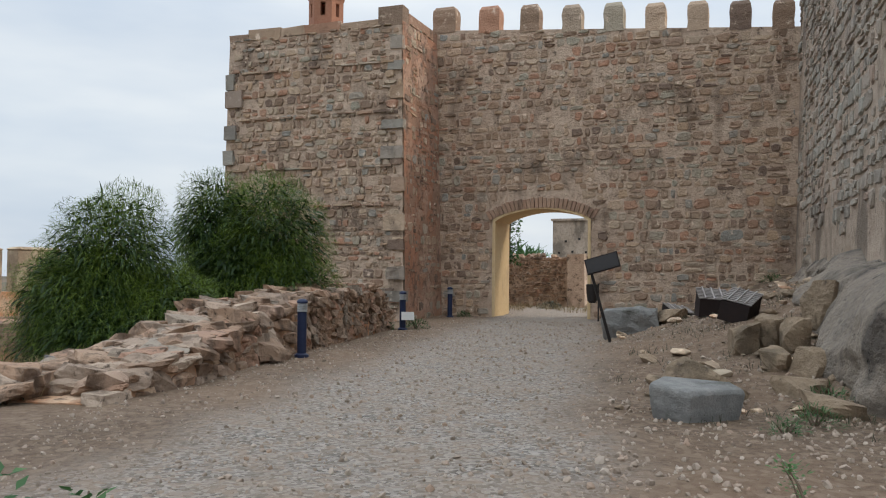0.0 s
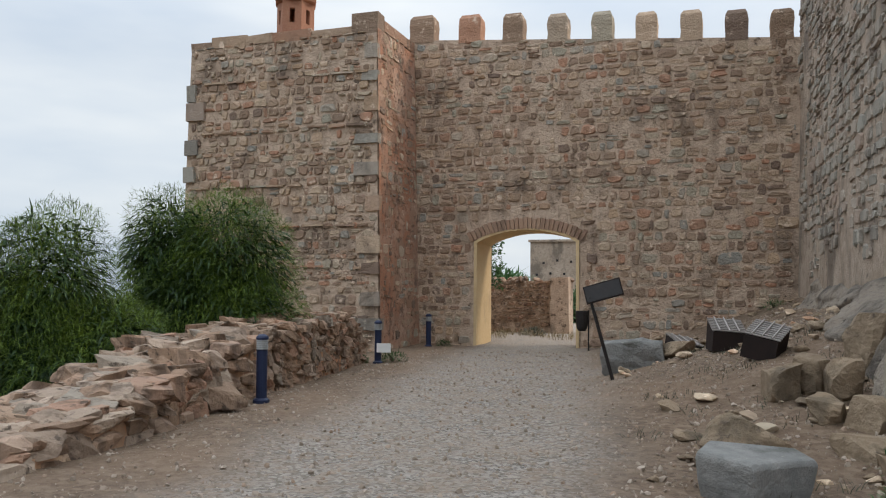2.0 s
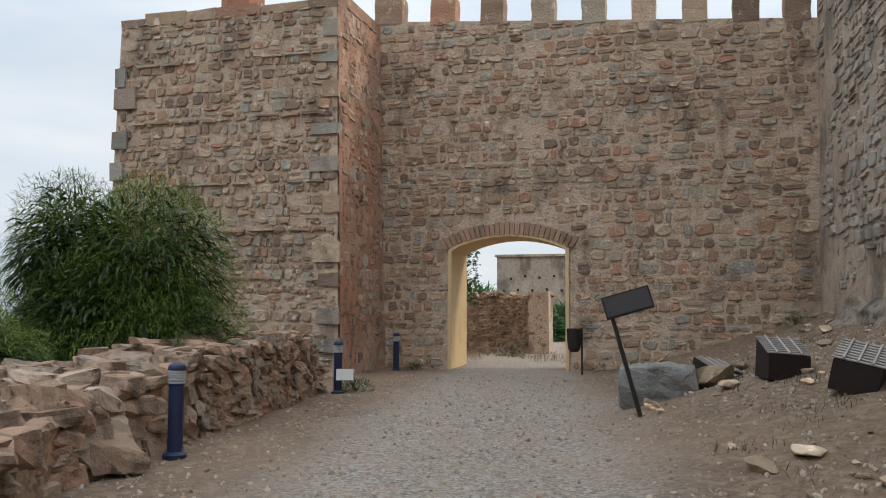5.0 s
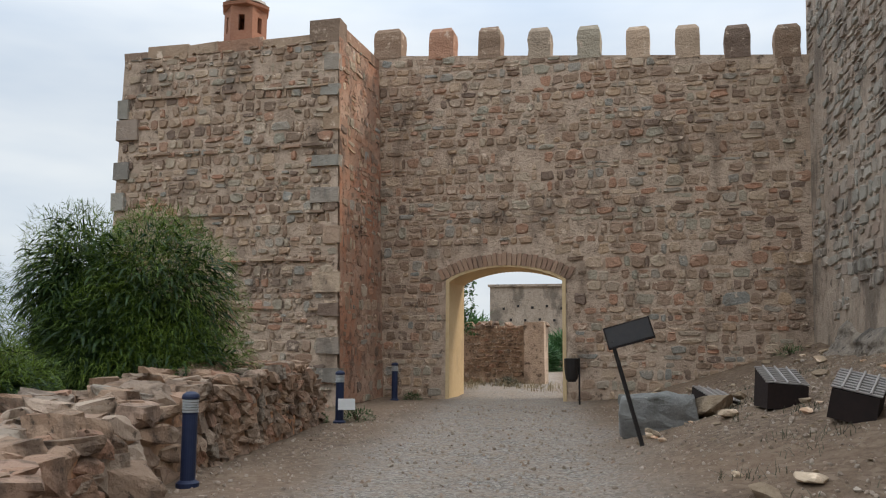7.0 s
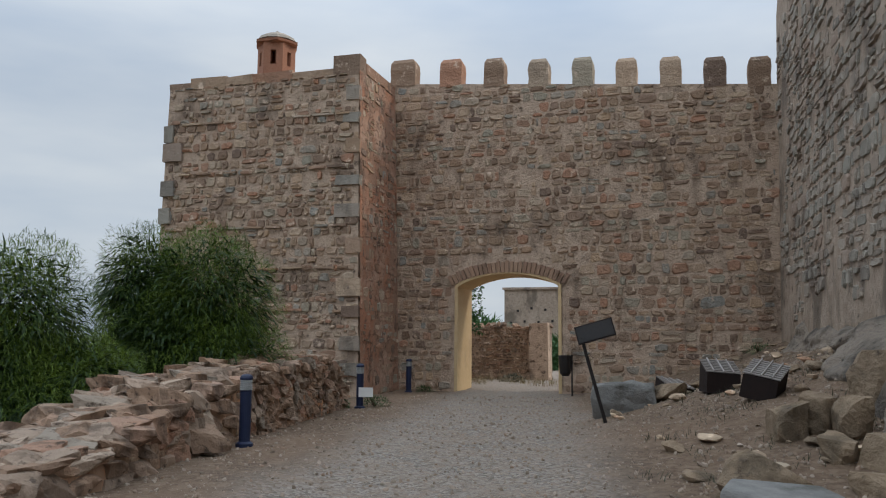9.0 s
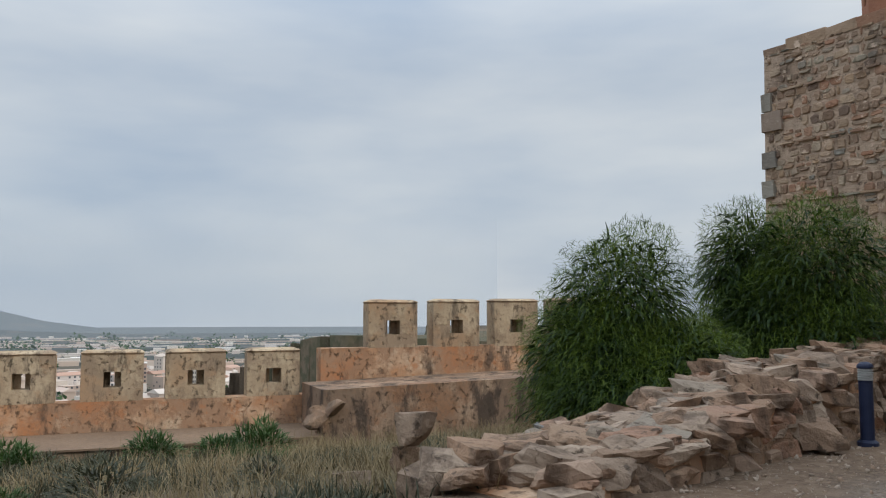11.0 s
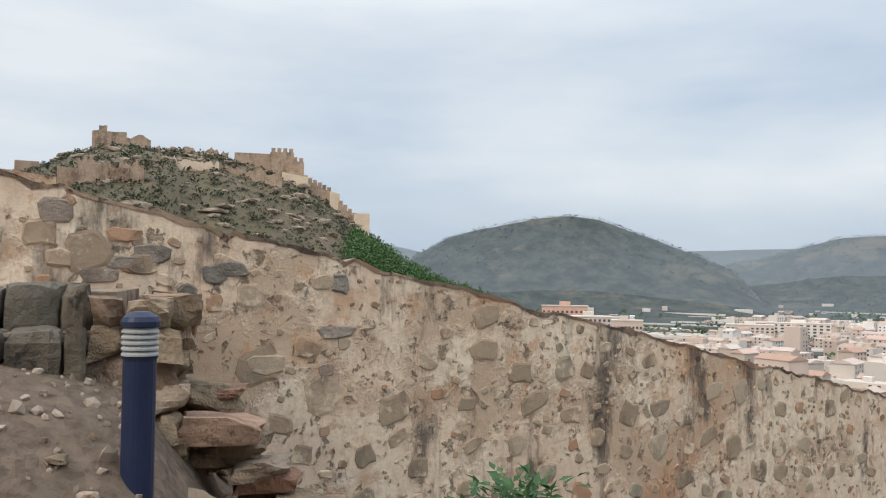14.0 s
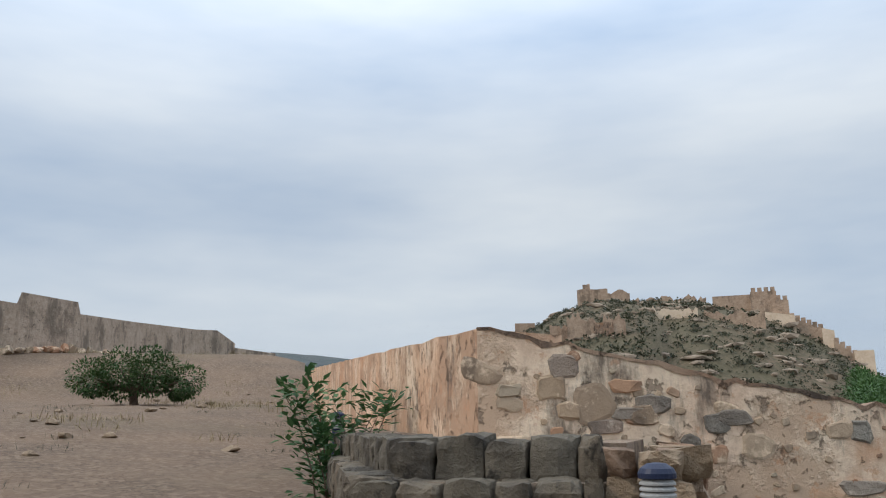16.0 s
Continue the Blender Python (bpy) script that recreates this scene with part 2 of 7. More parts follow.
M_OCHREROCK = surface("ochre_rock", [(0.29, 0.21, 0.135), (0.2, 0.145, 0.095), (0.36, 0.275, 0.19)], stain=(0.11, 0.085, 0.058), stain_scale=2, bump=1.0, bump_scale=8, reach=0.08, fine=5, pits=(0.08, 0.06, 0.045), pit_scale=4, pit_lo=0.6)
M_PLASTER = old_plaster("old_lime_plaster", (0.86, 0.71, 0.53), (0.78, 0.59, 0.43), (0.54, 0.38, 0.26), (0.54, 0.28, 0.15), (0.1, 0.08, 0.065), streaks=(1.5, 1.5, 0.45), dark_lo=0.54)
M_PLASTER2 = old_plaster("pink_lime_plaster", (0.72, 0.56, 0.41), (0.62, 0.40, 0.26), (0.40, 0.25, 0.16), (0.52, 0.28, 0.16), (0.16, 0.115, 0.085), streaks=(2.4, 2.4, 1.1), dark_lo=0.555)
M_FIELDSTONE = surface("field_stone", [(0.38, 0.285, 0.19), (0.46, 0.355, 0.245), (0.28, 0.21, 0.15), (0.31, 0.23, 0.16), (0.48, 0.355, 0.235), (0.46, 0.22, 0.12), (0.36, 0.31, 0.23), (0.54, 0.42, 0.3), (0.4, 0.285, 0.19), (0.28, 0.215, 0.155)], per_piece=0.7, bump=0.7, bump_scale=14, fine=8, stain=(0.15, 0.11, 0.08), stain_scale=2.5, pits=(0.72, 0.56, 0.4), pit_scale=2.6, pit_lo=0.53)
M_MERLON = old_plaster("merlon_render", (0.52, 0.42, 0.29), (0.41, 0.315, 0.21), (0.29, 0.215, 0.15), (0.42, 0.28, 0.17), (0.1, 0.08, 0.06), streaks=(1.8, 1.8, 0.6), dark_lo=0.545)
M_ORANGE = old_plaster("orange_earth_wall", (0.58, 0.44, 0.31), (0.48, 0.26, 0.14), (0.33, 0.2, 0.125), (0.46, 0.2, 0.09), (0.11, 0.08, 0.06), streaks=(1.5, 1.5, 0.7), dark_lo=0.535, worn_lo=0.47)
M_RETAIN = old_plaster("stained_retaining_wall", (0.42, 0.30, 0.21), (0.30, 0.19, 0.125), (0.2, 0.14, 0.1), (0.3, 0.16, 0.09), (0.06, 0.048, 0.04), streaks=(1.4, 1.4, 0.6), dark_lo=0.5, worn_lo=0.46)
M_STEP = surface("step_stone", [(0.13, 0.108, 0.08), (0.085, 0.072, 0.054), (0.2, 0.168, 0.125), (0.11, 0.094, 0.07), (0.175, 0.136, 0.095), (0.14, 0.124, 0.097), (0.11, 0.1, 0.08)], per_piece=0.5, stain=(0.04, 0.034, 0.028), stain_scale=2.2, stain_lo=0.48, bump=1.0, bump_scale=10, reach=0.05, fine=6, pits=(0.03, 0.026, 0.022), pit_scale=5, pit_lo=0.57)
M_NAVY = surface("navy_paint", [(0.012, 0.018, 0.045), (0.016, 0.024, 0.06), (0.02, 0.028, 0.06)], rough=0.45, bump=0.1)
M_LOUVRE = surface("grey_louvre", [(0.3, 0.3, 0.29), (0.24, 0.24, 0.235), (0.34, 0.34, 0.33)], rough=0.5, bump=0.1)
M_BLACK = surface("black_metal_and_hole_shade", [(0.014, 0.013, 0.013), (0.02, 0.018, 0.018), (0.03, 0.024, 0.02)], rough=0.5, bump=0.15)
M_RUST = surface("rusted_steel", [(0.014, 0.008, 0.007), (0.01, 0.007, 0.006), (0.022, 0.012, 0.009)], rough=0.8, bump=0.2)
M_BAR = surface("pale_steel_bar", [(0.3, 0.27, 0.25), (0.22, 0.19, 0.17), (0.36, 0.33, 0.3)], rough=0.5, bump=0.1)
M_WHITE = surface("white_plate", [(0.75, 0.75, 0.72), (0.68, 0.68, 0.66), (0.78, 0.78, 0.76)], rough=0.5, bump=0.05)
M_CREAM = surface("cream_painted_iron", [(0.55, 0.5, 0.38), (0.48, 0.43, 0.33), (0.6, 0.55, 0.43)], rough=0.6, bump=0.1)
M_WEEPING = leafy("weeping_leaf", (0.016, 0.045, 0.01), (0.15, 0.215, 0.027), 0.22)
M_WOODS = leafy("hill_pine", (0.012, 0.02, 0.012), (0.05, 0.062, 0.036), 0.0)
# darker leaf colour that paints the shade inside the shrub crowns
M_HEART = leafy("painted_shade_leaf", (0.01, 0.026, 0.008), (0.03, 0.06, 0.014), 0.1)
M_DARKLEAF = leafy("dark_leaf", (0.022, 0.05, 0.016), (0.07, 0.125, 0.035))
M_BROAD = leafy("broad_leaf", (0.03, 0.08, 0.03), (0.09, 0.17, 0.06))
M_DRY = leafy("dry_grass", (0.18, 0.135, 0.07), (0.3, 0.235, 0.13), 0.15)
M_SCRUB = leafy("scrub", (0.028, 0.036, 0.02), (0.085, 0.085, 0.05), 0.12)
M_PINE = leafy("pine_needles", (0.028, 0.062, 0.018), (0.075, 0.145, 0.04), 0.15)
M_BARK = surface("bark", [(0.12, 0.085, 0.06), (0.17, 0.125, 0.09), (0.08, 0.06, 0.045)], bump=0.8)
M_PEBBLE = surface("pebble", [(0.27, 0.21, 0.16), (0.2, 0.155, 0.115), (0.36, 0.295, 0.23), (0.17, 0.13, 0.1), (0.32, 0.25, 0.19), (0.4, 0.335, 0.27), (0.28, 0.18, 0.12)], per_piece=0.7, bump=0.3)


# ---- mesh helpers ----
class Geo:
    """Vertices and faces of one mesh in the making."""

    def __init__(self):
        self.v, self.f = [], []

    def add(self, verts, faces):
        k = len(self.v)
        self.v += [tuple(p) for p in verts]
        self.f += [tuple(i + k for i in f) for f in faces]
        return self

    def box(self, lo, hi, m=None, jitter=0.0, r=None):
        ps = [Vector((x, y, z)) for z in (lo[2], hi[2]) for y in (lo[1], hi[1]) for x in (lo[0], hi[0])]
        if jitter:
            ps = [p + Vector([r.uniform(-jitter, jitter) for _ in range(3)]) for p in ps]
        if m:
            ps = [m @ p for p in ps]
        return self.add(ps, [(0, 2, 3, 1), (4, 5, 7, 6), (0, 1, 5, 4), (1, 3, 7, 5), (3, 2, 6, 7), (2, 0, 4, 6)])

    def tube(self, points, radii, sides=8):
        rings = []
        for i, p in enumerate(points):
            p = Vector(p)
            d = Vector(points[min(i + 1, len(points) - 1)]) - Vector(points[max(i - 1, 0)])
            q = d.to_track_quat("Z", "Y")
            rings.append([p + q @ Vector((radii[i] * math.cos(2 * math.pi * k / sides), radii[i] * math.sin(2 * math.pi * k / sides), 0)) for k in range(sides)])
        verts = [p for ring in rings for p in ring]
        faces = [(i * sides + k, i * sides + (k + 1) % sides, (i + 1) * sides + (k + 1) % sides, (i + 1) * sides + k) for i in range(len(points) - 1) for k in range(sides)]
        faces += [tuple(range(sides))[::-1], tuple(range((len(points) - 1) * sides, len(points) * sides))]
        return self.add(verts, faces)

    def lathe(self, profile, centre=(0, 0, 0), sides=20):
        c = Vector(centre)
        verts = [c + Vector((r * math.cos(2 * math.pi * k / sides), r * math.sin(2 * math.pi * k / sides), z)) for r, z in profile for k in range(sides)]
        n = len(profile)
        faces = [(i * sides + k, i * sides + (k + 1) % sides, (i + 1) * sides + (k + 1) % sides, (i + 1) * sides + k) for i in range(n - 1) for k in range(sides)]
        faces += [tuple(range(sides))[::-1], tuple(range((n - 1) * sides, n * sides))]
        return self.add(verts, faces)

    def data(self, name, mat, smooth=False):
        me = bpy.data.meshes.new(name)
        me.from_pydata(self.v, [], self.f)
        me.materials.append(mat)
        if smooth:
            me.polygons.foreach_set("use_smooth", [True] * len(me.polygons))
        me.update()
        return me


def thing(name, label, category, group="", kind="", at=(0, 0, 0)):
    ob = new(name)
    ob.empty_display_size = 0.1
    ob.location = at
    return tagged(ob, label, category, group, kind)


def solid(name, geo, mat, label="", category="", kind="", smooth=False, group=""):
    return tagged(new(name, geo.data(name, mat, smooth)), label, category, group, kind)


def part(name, geo, mat, parent, label="", smooth=False, kind=""):
    ob = new(name, geo.data(name, mat, smooth))
    ob.parent = parent
    return tagged(ob, label, kind=kind)


def soft_edges(ob, width=0.02):
    b = ob.modifiers.new("bevel", "BEVEL")
    b.width, b.segments, b.limit_method = width, 2, "ANGLE"
    return ob


def block_shape(r, sides=10):
    """A unit block of dressed rubble: face outline about 1 x 1 in x and z, standing out to -y by 1."""
    outline = []
    for k in range(sides):
        a = 2 * math.pi * (k + 0.5) / sides
        c, s = math.cos(a), math.sin(a)
        e = 0.5
        outline.append((0.5 * math.copysign(abs(c) ** e, c) * r.uniform(0.74, 1.08), 0.5 * math.copysign(abs(s) ** e, s) * r.uniform(0.74, 1.1)))
    g = Geo()
    rings = [[(x, 0.6, z) for x, z in outline], [(x, -0.35, z) for x, z in outline], [(x * 0.86 + r.uniform(-0.03, 0.03), -0.8 + r.uniform(-0.45, 0.3), z * 0.84 + r.uniform(-0.03, 0.03)) for x, z in outline]]
    verts = [p for ring in rings for p in ring]
    faces = [(i * sides + k, i * sides + (k + 1) % sides, (i + 1) * sides + (k + 1) % sides, (i + 1) * sides + k) for i in range(2) for k in range(sides)]
    faces.append(tuple(range(2 * sides, 3 * sides)))
    return g.add(verts, faces)


BLOCKS = [block_shape(rnd) for _ in range(26)]
BLOCK_DATA = {}


def block_data(k, mat):
    if (k, mat.name) not in BLOCK_DATA:
        BLOCK_DATA[k, mat.name] = BLOCKS[k].data("stone_block", mat)
    return BLOCK_DATA[k, mat.name]


def courses(width, height, rise, run, r, gap=0.026):
    """Uneven courses of blocks on a face: (u, v, w, h) of each."""
    out, v = [], 0.0
    while v < height:
        h = min(r.uniform(*rise), height - v + 0.02)
        u = -r.uniform(0, run[0])
        while u < width:
            w = r.uniform(*run)
            if h > 0.8 * rise[1] and r.random() < 0.4:
                w *= 1.3
            if r.random() < 0.3:
                w *= r.uniform(0.45, 0.8)
            if r.random() < 0.2 and h > 0.2:
                out.append((u, v, w, h * 0.5))
                out.append((u + r.uniform(-0.03, 0.03), v + h * 0.52, w * 0.98, h * 0.47))
            else:
                out.append((u, v, w, h))
            u += w
        v += h
    return [(u + w / 2, v + h / 2, w - gap * r.uniform(0.2, 2.2), h - gap * r.uniform(0.2, 2.0)) for u, v, w, h in out if u > -0.01 and u + w < width + 0.05]


def masonry(parent, name, origin, along, rects, mat, depth=(0.03, 0.07), keep=None, near=None, limit=300, drop=0.1, up=Z, seed=1):
    """Blocks on a face that starts at origin and runs along a direction; the face looks to the right of that direction."""
    r = random.Random(seed)
    along = Vector(along).normalized()
    out = along.cross(up).normalized()
    rest, count = Geo(), 0
    origin = Vector(origin)
    for u, v, w, h in rects:
        if (keep and not keep(u, v, w, h)) or r.random() < drop * (1 + 2.6 * noise.noise(Vector((u * 0.55, v * 0.55, seed)))):
            continue
        k, d = r.randrange(len(BLOCKS)), r.uniform(*depth)
        c = origin + along * u + up * v
        tilt = r.gauss(0, 0.045)
        c += up * r.uniform(-0.025, 0.025)
        a2, u2 = along * math.cos(tilt) + up * math.sin(tilt), up * math.cos(tilt) - along * math.sin(tilt)
        m = Matrix((a2 * w, -out * d, u2 * h)).transposed().to_4x4()
        m.translation = c
        if count < limit and (near is None or near(u, v)):
            ob = new(name, block_data(k, mat))
            ob.parent = parent
            ob.matrix_basis = m
            count += 1
        else:
            rest.add([m @ Vector(p) for p in BLOCKS[k].v], BLOCKS[k].f)
    if rest.v:
        part(name + "_field", rest, mat, parent, kind="stuff")


def rock_shape(r, level=2, cuts=9, squash=(1, 1, 1)):
    """An angular rock of unit size: a ball cut by random planes."""
    bm = bmesh.new()
    bmesh.ops.create_icosphere(bm, subdivisions=level, radius=0.62)
    for _ in range(cuts):
        n = Vector((r.gauss(0, 1), r.gauss(0, 1), r.gauss(0, 1))).normalized()
        d = r.uniform(0.24, 0.45)
        for v in bm.verts:
            over = v.co.dot(n) - d
            if over > 0:
                v.co -= n * over * 0.94
    for v in bm.verts:
        v.co += v.co.normalized() * 0.03 * noise.noise(v.co * 4 + Vector((r.random() * 9, 0, 0)))
        v.co = Vector((v.co.x * squash[0], v.co.y * squash[1], v.co.z * squash[2]))
    g = Geo().add([v.co.copy() for v in bm.verts], [[v.index for v in f.verts] for f in bm.faces])
    bm.free()
    return g


ROCKS = [rock_shape(rnd, 3, 12) for _ in range(14)]
SMALL_ROCKS = [rock_shape(rnd, 1, 5) for _ in range(8)]
ROCK_DATA = {}


def rock_data(k, mat):
    if (k, mat.name) not in ROCK_DATA:
        ROCK_DATA[k, mat.name] = ROCKS[k].data("rock", mat)
    return ROCK_DATA[k, mat.name]


def chunk_shape(r):
    """A broken squared stone of unit size: a box with corners knocked off and rough faces."""
    bm = bmesh.new()
    bmesh.ops.create_cube(bm, size=1.0)
    bmesh.ops.subdivide_edges(bm, edges=bm.edges[:], cuts=3, use_grid_fill=True)
    seed = Vector((r.uniform(0, 60), r.uniform(0, 60), 0))
    shear = [r.uniform(-0.18, 0.18) for _ in range(3)]
    planes = [(Vector((r.choice((-1, 1)) * r.uniform(0.4, 1), r.choice((-1, 1)) * r.uniform(0.4, 1), r.choice((-1, 1)) * r.uniform(0.4, 1))).normalized(), r.uniform(0.42, 0.62)) for _ in range(6)]
    for v in bm.verts:
        for n, d in planes:
            over = v.co.dot(n) - d
            if over > 0:
                v.co -= n * over
        v.co += v.co.normalized() * (0.07 * noise.noise(v.co * 2.6 + seed) + 0.04 * noise.noise(v.co * 7 + seed))
        v.co = Vector((v.co.x + shear[0] * v.co.z, v.co.y + shear[1] * v.co.z, v.co.z + shear[2] * v.co.x))
    g = Geo().add([v.co.copy() for v in bm.verts], [[v.index for v in f.verts] for f in bm.faces])
    bm.free()
    return g


CHUNK_FIRST = len(ROCKS)
ROCKS += [chunk_shape(rnd) for _ in range(16)]


def put_chunk(name, mat, parent, at, size, turn, r):
    return put_rock(name, mat, parent, at, [v * 0.92 for v in size], turn, CHUNK_FIRST + r.randrange(16), r)


def put_rock(name, mat, parent, at, size, turn, k=None, r=rnd):
    ob = new(name, rock_data(r.randrange(CHUNK_FIRST) if k is None else k, mat))
    ob.parent = parent
    ob.matrix_basis = Matrix.LocRotScale(at, Euler(turn), size)
    return ob


def smooth01(a, b, x):
    t = min(1.0, max(0.0, (x - a) / (b - a)))
    return t * t * (3 - 2 * t)


def line_at(points, x):
    """Straight interpolation in a table of (x, value)."""
    if x <= points[0][0]:
        return points[0][1]
    for (x0, y0), (x1, y1) in zip(points, points[1:]):
        if x <= x1:
            return y0 + (y1 - y0) * (x - x0) / (x1 - x0)
    return points[-1][1]


# ---- ground ----
STAND = Vector((7.0, -24.9))                       # where the walker turns round
FOOT, ALONG, INWARD = Vector((-14.37, -21.13)), Vector((-0.1736, -0.9848)), Vector((0.9848, -0.1736))   # west parapet's line
PW_E, PW_W = Vector((8.52, -31.18)), Vector((-14.9, -38.9))      # plastered wall, east and west ends
SW_N, SW_S = Vector((8.52, -31.18)), Vector((27.7, -70.4))       # wall that runs on to the south
CREST = [(-40, 7.2), (-29.6, 6.9), (-28, 6.1), (-26, 4.4), (-24, 2.6), (-21, 0.9), (-8, -0.8), (0, -2.2)]
WALL_FOOT = [(-15, -4.6), (0, -3.3), (4, -2.0), (6.5, -0.3), (7.6, 0.4)]
RIDGE = [(158, -3), (163, -1.0), (166, 1.8), (167.6, 3.4), (170, 5.0), (172.5, 6.4), (175, 7.3), (178, 8.1), (181, 8.0), (184, 8.1), (186.5, 7.6), (188.5, 6.6), (191, 5.8), (197, 4.4), (206, 3.9), (222, 4.6), (240, 4.0), (258, 0)]
HILLS = [   # distance, depth, and the skyline: (azimuth, elevation)
    (3500, 430, [(80, -1.0), (84.8, -0.3), (88, 0.5), (90.1, 1.6), (91, 2.6), (91.6, 2.75), (93.2, 2.5), (94, 2.5), (95.4, 3.3), (98, 3.25), (101, 3.5), (103.3, 4.0), (106, 4.0), (109.8, 4.4), (113, 4.1), (116, 3.75), (119, 3.4), (123, 3.0), (128, 2.9), (134, 2.4), (142, 2.2), (150, 2.0), (158, 1.8), (163, 1.8), (168, 2.9), (172, 3.3), (178, 3.0), (186, 1)]),
    (2500, 270, [(112, -1.3), (114.7, 0.2), (117, 1.2), (119.5, 2.3), (122.6, 2.85), (126, 2.85), (129.5, 3.0), (133.5, 3.1), (136, 3.0), (138.3, 2.4), (141, 1.6), (144, 1.0), (148, -1)]),
    (1900, 235, [(140, -1.7), (142.5, 0.7), (144.5, 1.75), (148, 3.1), (151.2, 4.3), (153.4, 4.6), (155.5, 4.4), (158.3, 3.9), (160, 3.5), (162, 2.9), (164, 1.7), (167, -0.5), (170, -1.7)]),
    (2600, 240, [(95, -1.2), (97, 0.6), (98.6, 1.25), (100.5, 0.7), (103, -1.2)]),
    (3100, 400, [(196, 2), (201, 4.7), (204, 5.0), (207, 5.2), (210, 4.6), (216, 3)])]


def side_of(a, b, p):
    """Distance of p to the left of the line from a to b."""
    d = (b - a).normalized()
    return d.x * (p.y - a.y) - d.y * (p.x - a.x)


def ground_z(x, y, detail=True):
    p = Vector((x, y))
    rel = p - STAND
    r = rel.length
    az = math.degrees(math.atan2(-rel.x, rel.y)) % 360
    s, q = (p - FOOT).dot(ALONG), (p - FOOT).dot(INWARD)
    back = max(0.0, min(-25 - y, 75))
    base = (0.082 * min(back, 11) + 0.042 * max(0.0, back - 11)) * smooth01(-25, -33, y)
    t = min(max(0.0, x - 4.9), 6.0)
    base += (0.33 * t * t / (t + 0.5) * smooth01(-17.5, -10.5, y) + 0.22 * smooth01(3.6, 5.5, x) * smooth01(-4, -0.5, y)) * smooth01(30, 0, y)
    base += 0.03 * max(0.0, x - 11) * smooth01(-25, -35, y) * smooth01(90, 20, x)
    if y < -31 and x > 14:
        base += 0.5 * smooth01(14, 24, x)
    base += 1.02 * math.exp(-((x - 8.3) ** 2 * (0.4 if x > 8.3 else 1.0) + (y + 29.5) ** 2) / 4.0) * smooth01(-26.9, -29.3, y) * smooth01(6.55, 7.3, x)
    if 195 < az < 262:
        base += 3.0 * smooth01(41, 57, r) * smooth01(196, 208, az)
    z = base
    d = line_at(CREST, y) - x
    outside = max(-0.6 - q, 0.0)
    wall_out = 0.0
    if x < PW_E.x + 0.3 and side_of(PW_W, PW_E, p) < -0.5:
        wall_out = -0.5 - side_of(PW_W, PW_E, p)
    elif y < SW_N.y and side_of(SW_N, SW_S, p) < -0.5:
        wall_out = min(-0.5 - side_of(SW_N, SW_S, p), 60)
    if d > 0 and q > 2.5:
        edge = -1.4 + (-2.65) * smooth01(5.5, 10, s)
        f = d / (d + max(q - 2.6, 0.01))
        z = base * (1 - f) + edge * (f * f * (3 - 2 * f) * 0.6 + f * 0.4)
        gap = side_of(PW_W, PW_E, p)
        if 0 < gap < 12:
            f = 1.5 * d / (1.5 * d + gap)
            pull = smooth01(12, 6.5, gap)
            z = z * (1 - pull) + min(z, base * (1 - f) + line_at(WALL_FOOT, x) * f) * pull
    elif -0.6 <= q <= 2.5 and -30 < s < 45:
        z = -6.0
    out = max(outside if s < 60 and y < 4 else 0.0, wall_out)
    if out > 0 and (outside > 0 or wall_out > 0):
        z = max((-6.0 if outside > 0 else min(base - 1.6, line_at(WALL_FOOT, x) - 1.0)) - 0.42 * out, -58)
    if r > 60:
        flat = -58.0
        k = smooth01(70, 240, r)
        if 20 < az < 160 or az > 258 or az < 20:
            z = z * (1 - k) + flat * k if not (az > 258 or az < 60 and y > 0 and r < 150) else z * (1 - smooth01(150, 500, r)) + flat * smooth01(150, 500, r)
        crest_el = line_at(RIDGE, az) if 158 <= az <= 258 else None
        if crest_el is not None:
            top = 1.65 + 330 * math.tan(radians(crest_el))
            near_z = z if az > 193 else min(z, -18 + 1.2 * (az - 165))
            f = smooth01(85, 330, r)
            back = smooth01(900, 380, r)
            ridge = near_z * (1 - f) + top * f if r < 340 else flat + (top - flat) * back
            kk = smooth01(158, 166, az) * smooth01(258, 246, az)
            other = z * (1 - k) + flat * k
            z = other * (1 - kk) + ridge * kk
        if r > 1000:
            for r0, wr, sky in HILLS:
                if sky[0][0] < az < sky[-1][0]:
                    g = math.exp(-((r - r0) / wr) ** 2)
                    if g > 0.02:
                        top = (math.tan(radians(line_at(sky, az))) * r0 + 59.5) * g
                        rough = 14 * noise.noise(Vector((x / 130, y / 130, 0))) * g * (1 - g) * 1.2 + 3 * noise.noise(Vector((x / 45, y / 45, 3)))
                        z = max(z, flat + top + rough * min(1, top / 60))
    if detail and r < 120:
        z += 0.05 * noise.noise(Vector((x * 0.9, y * 0.9, 0))) + 0.02 * noise.noise(Vector((x * 3, y * 3, 5)))
        wild = smooth01(0.0, 2.0, d) * smooth01(2.2, 3.0, q) + 0.5 * smooth01(6.5, 9, x) * smooth01(-20, -16, y)
        z += wild * 0.22 * noise.noise(Vector((x * 0.7, y * 0.7, 9)))
    elif detail and r < 900:
        z += 1.6 * noise.noise(Vector((x / 18, y / 18, 1))) * smooth01(120, 260, r)
    return z


def path_share(x, y):
    """How much of the ground is worn grey gravel."""
    mid = 1.6 + 0.17 * -y if y > -26 else 6.0 + 0.42 * (-26 - y)
    n = 0.5 * noise.noise(Vector((x * 0.5, y * 0.5, 2)))
    return smooth01(2.6, 1.2, abs(x - mid) + n) * (1.0 if y > -28 else 0.2)


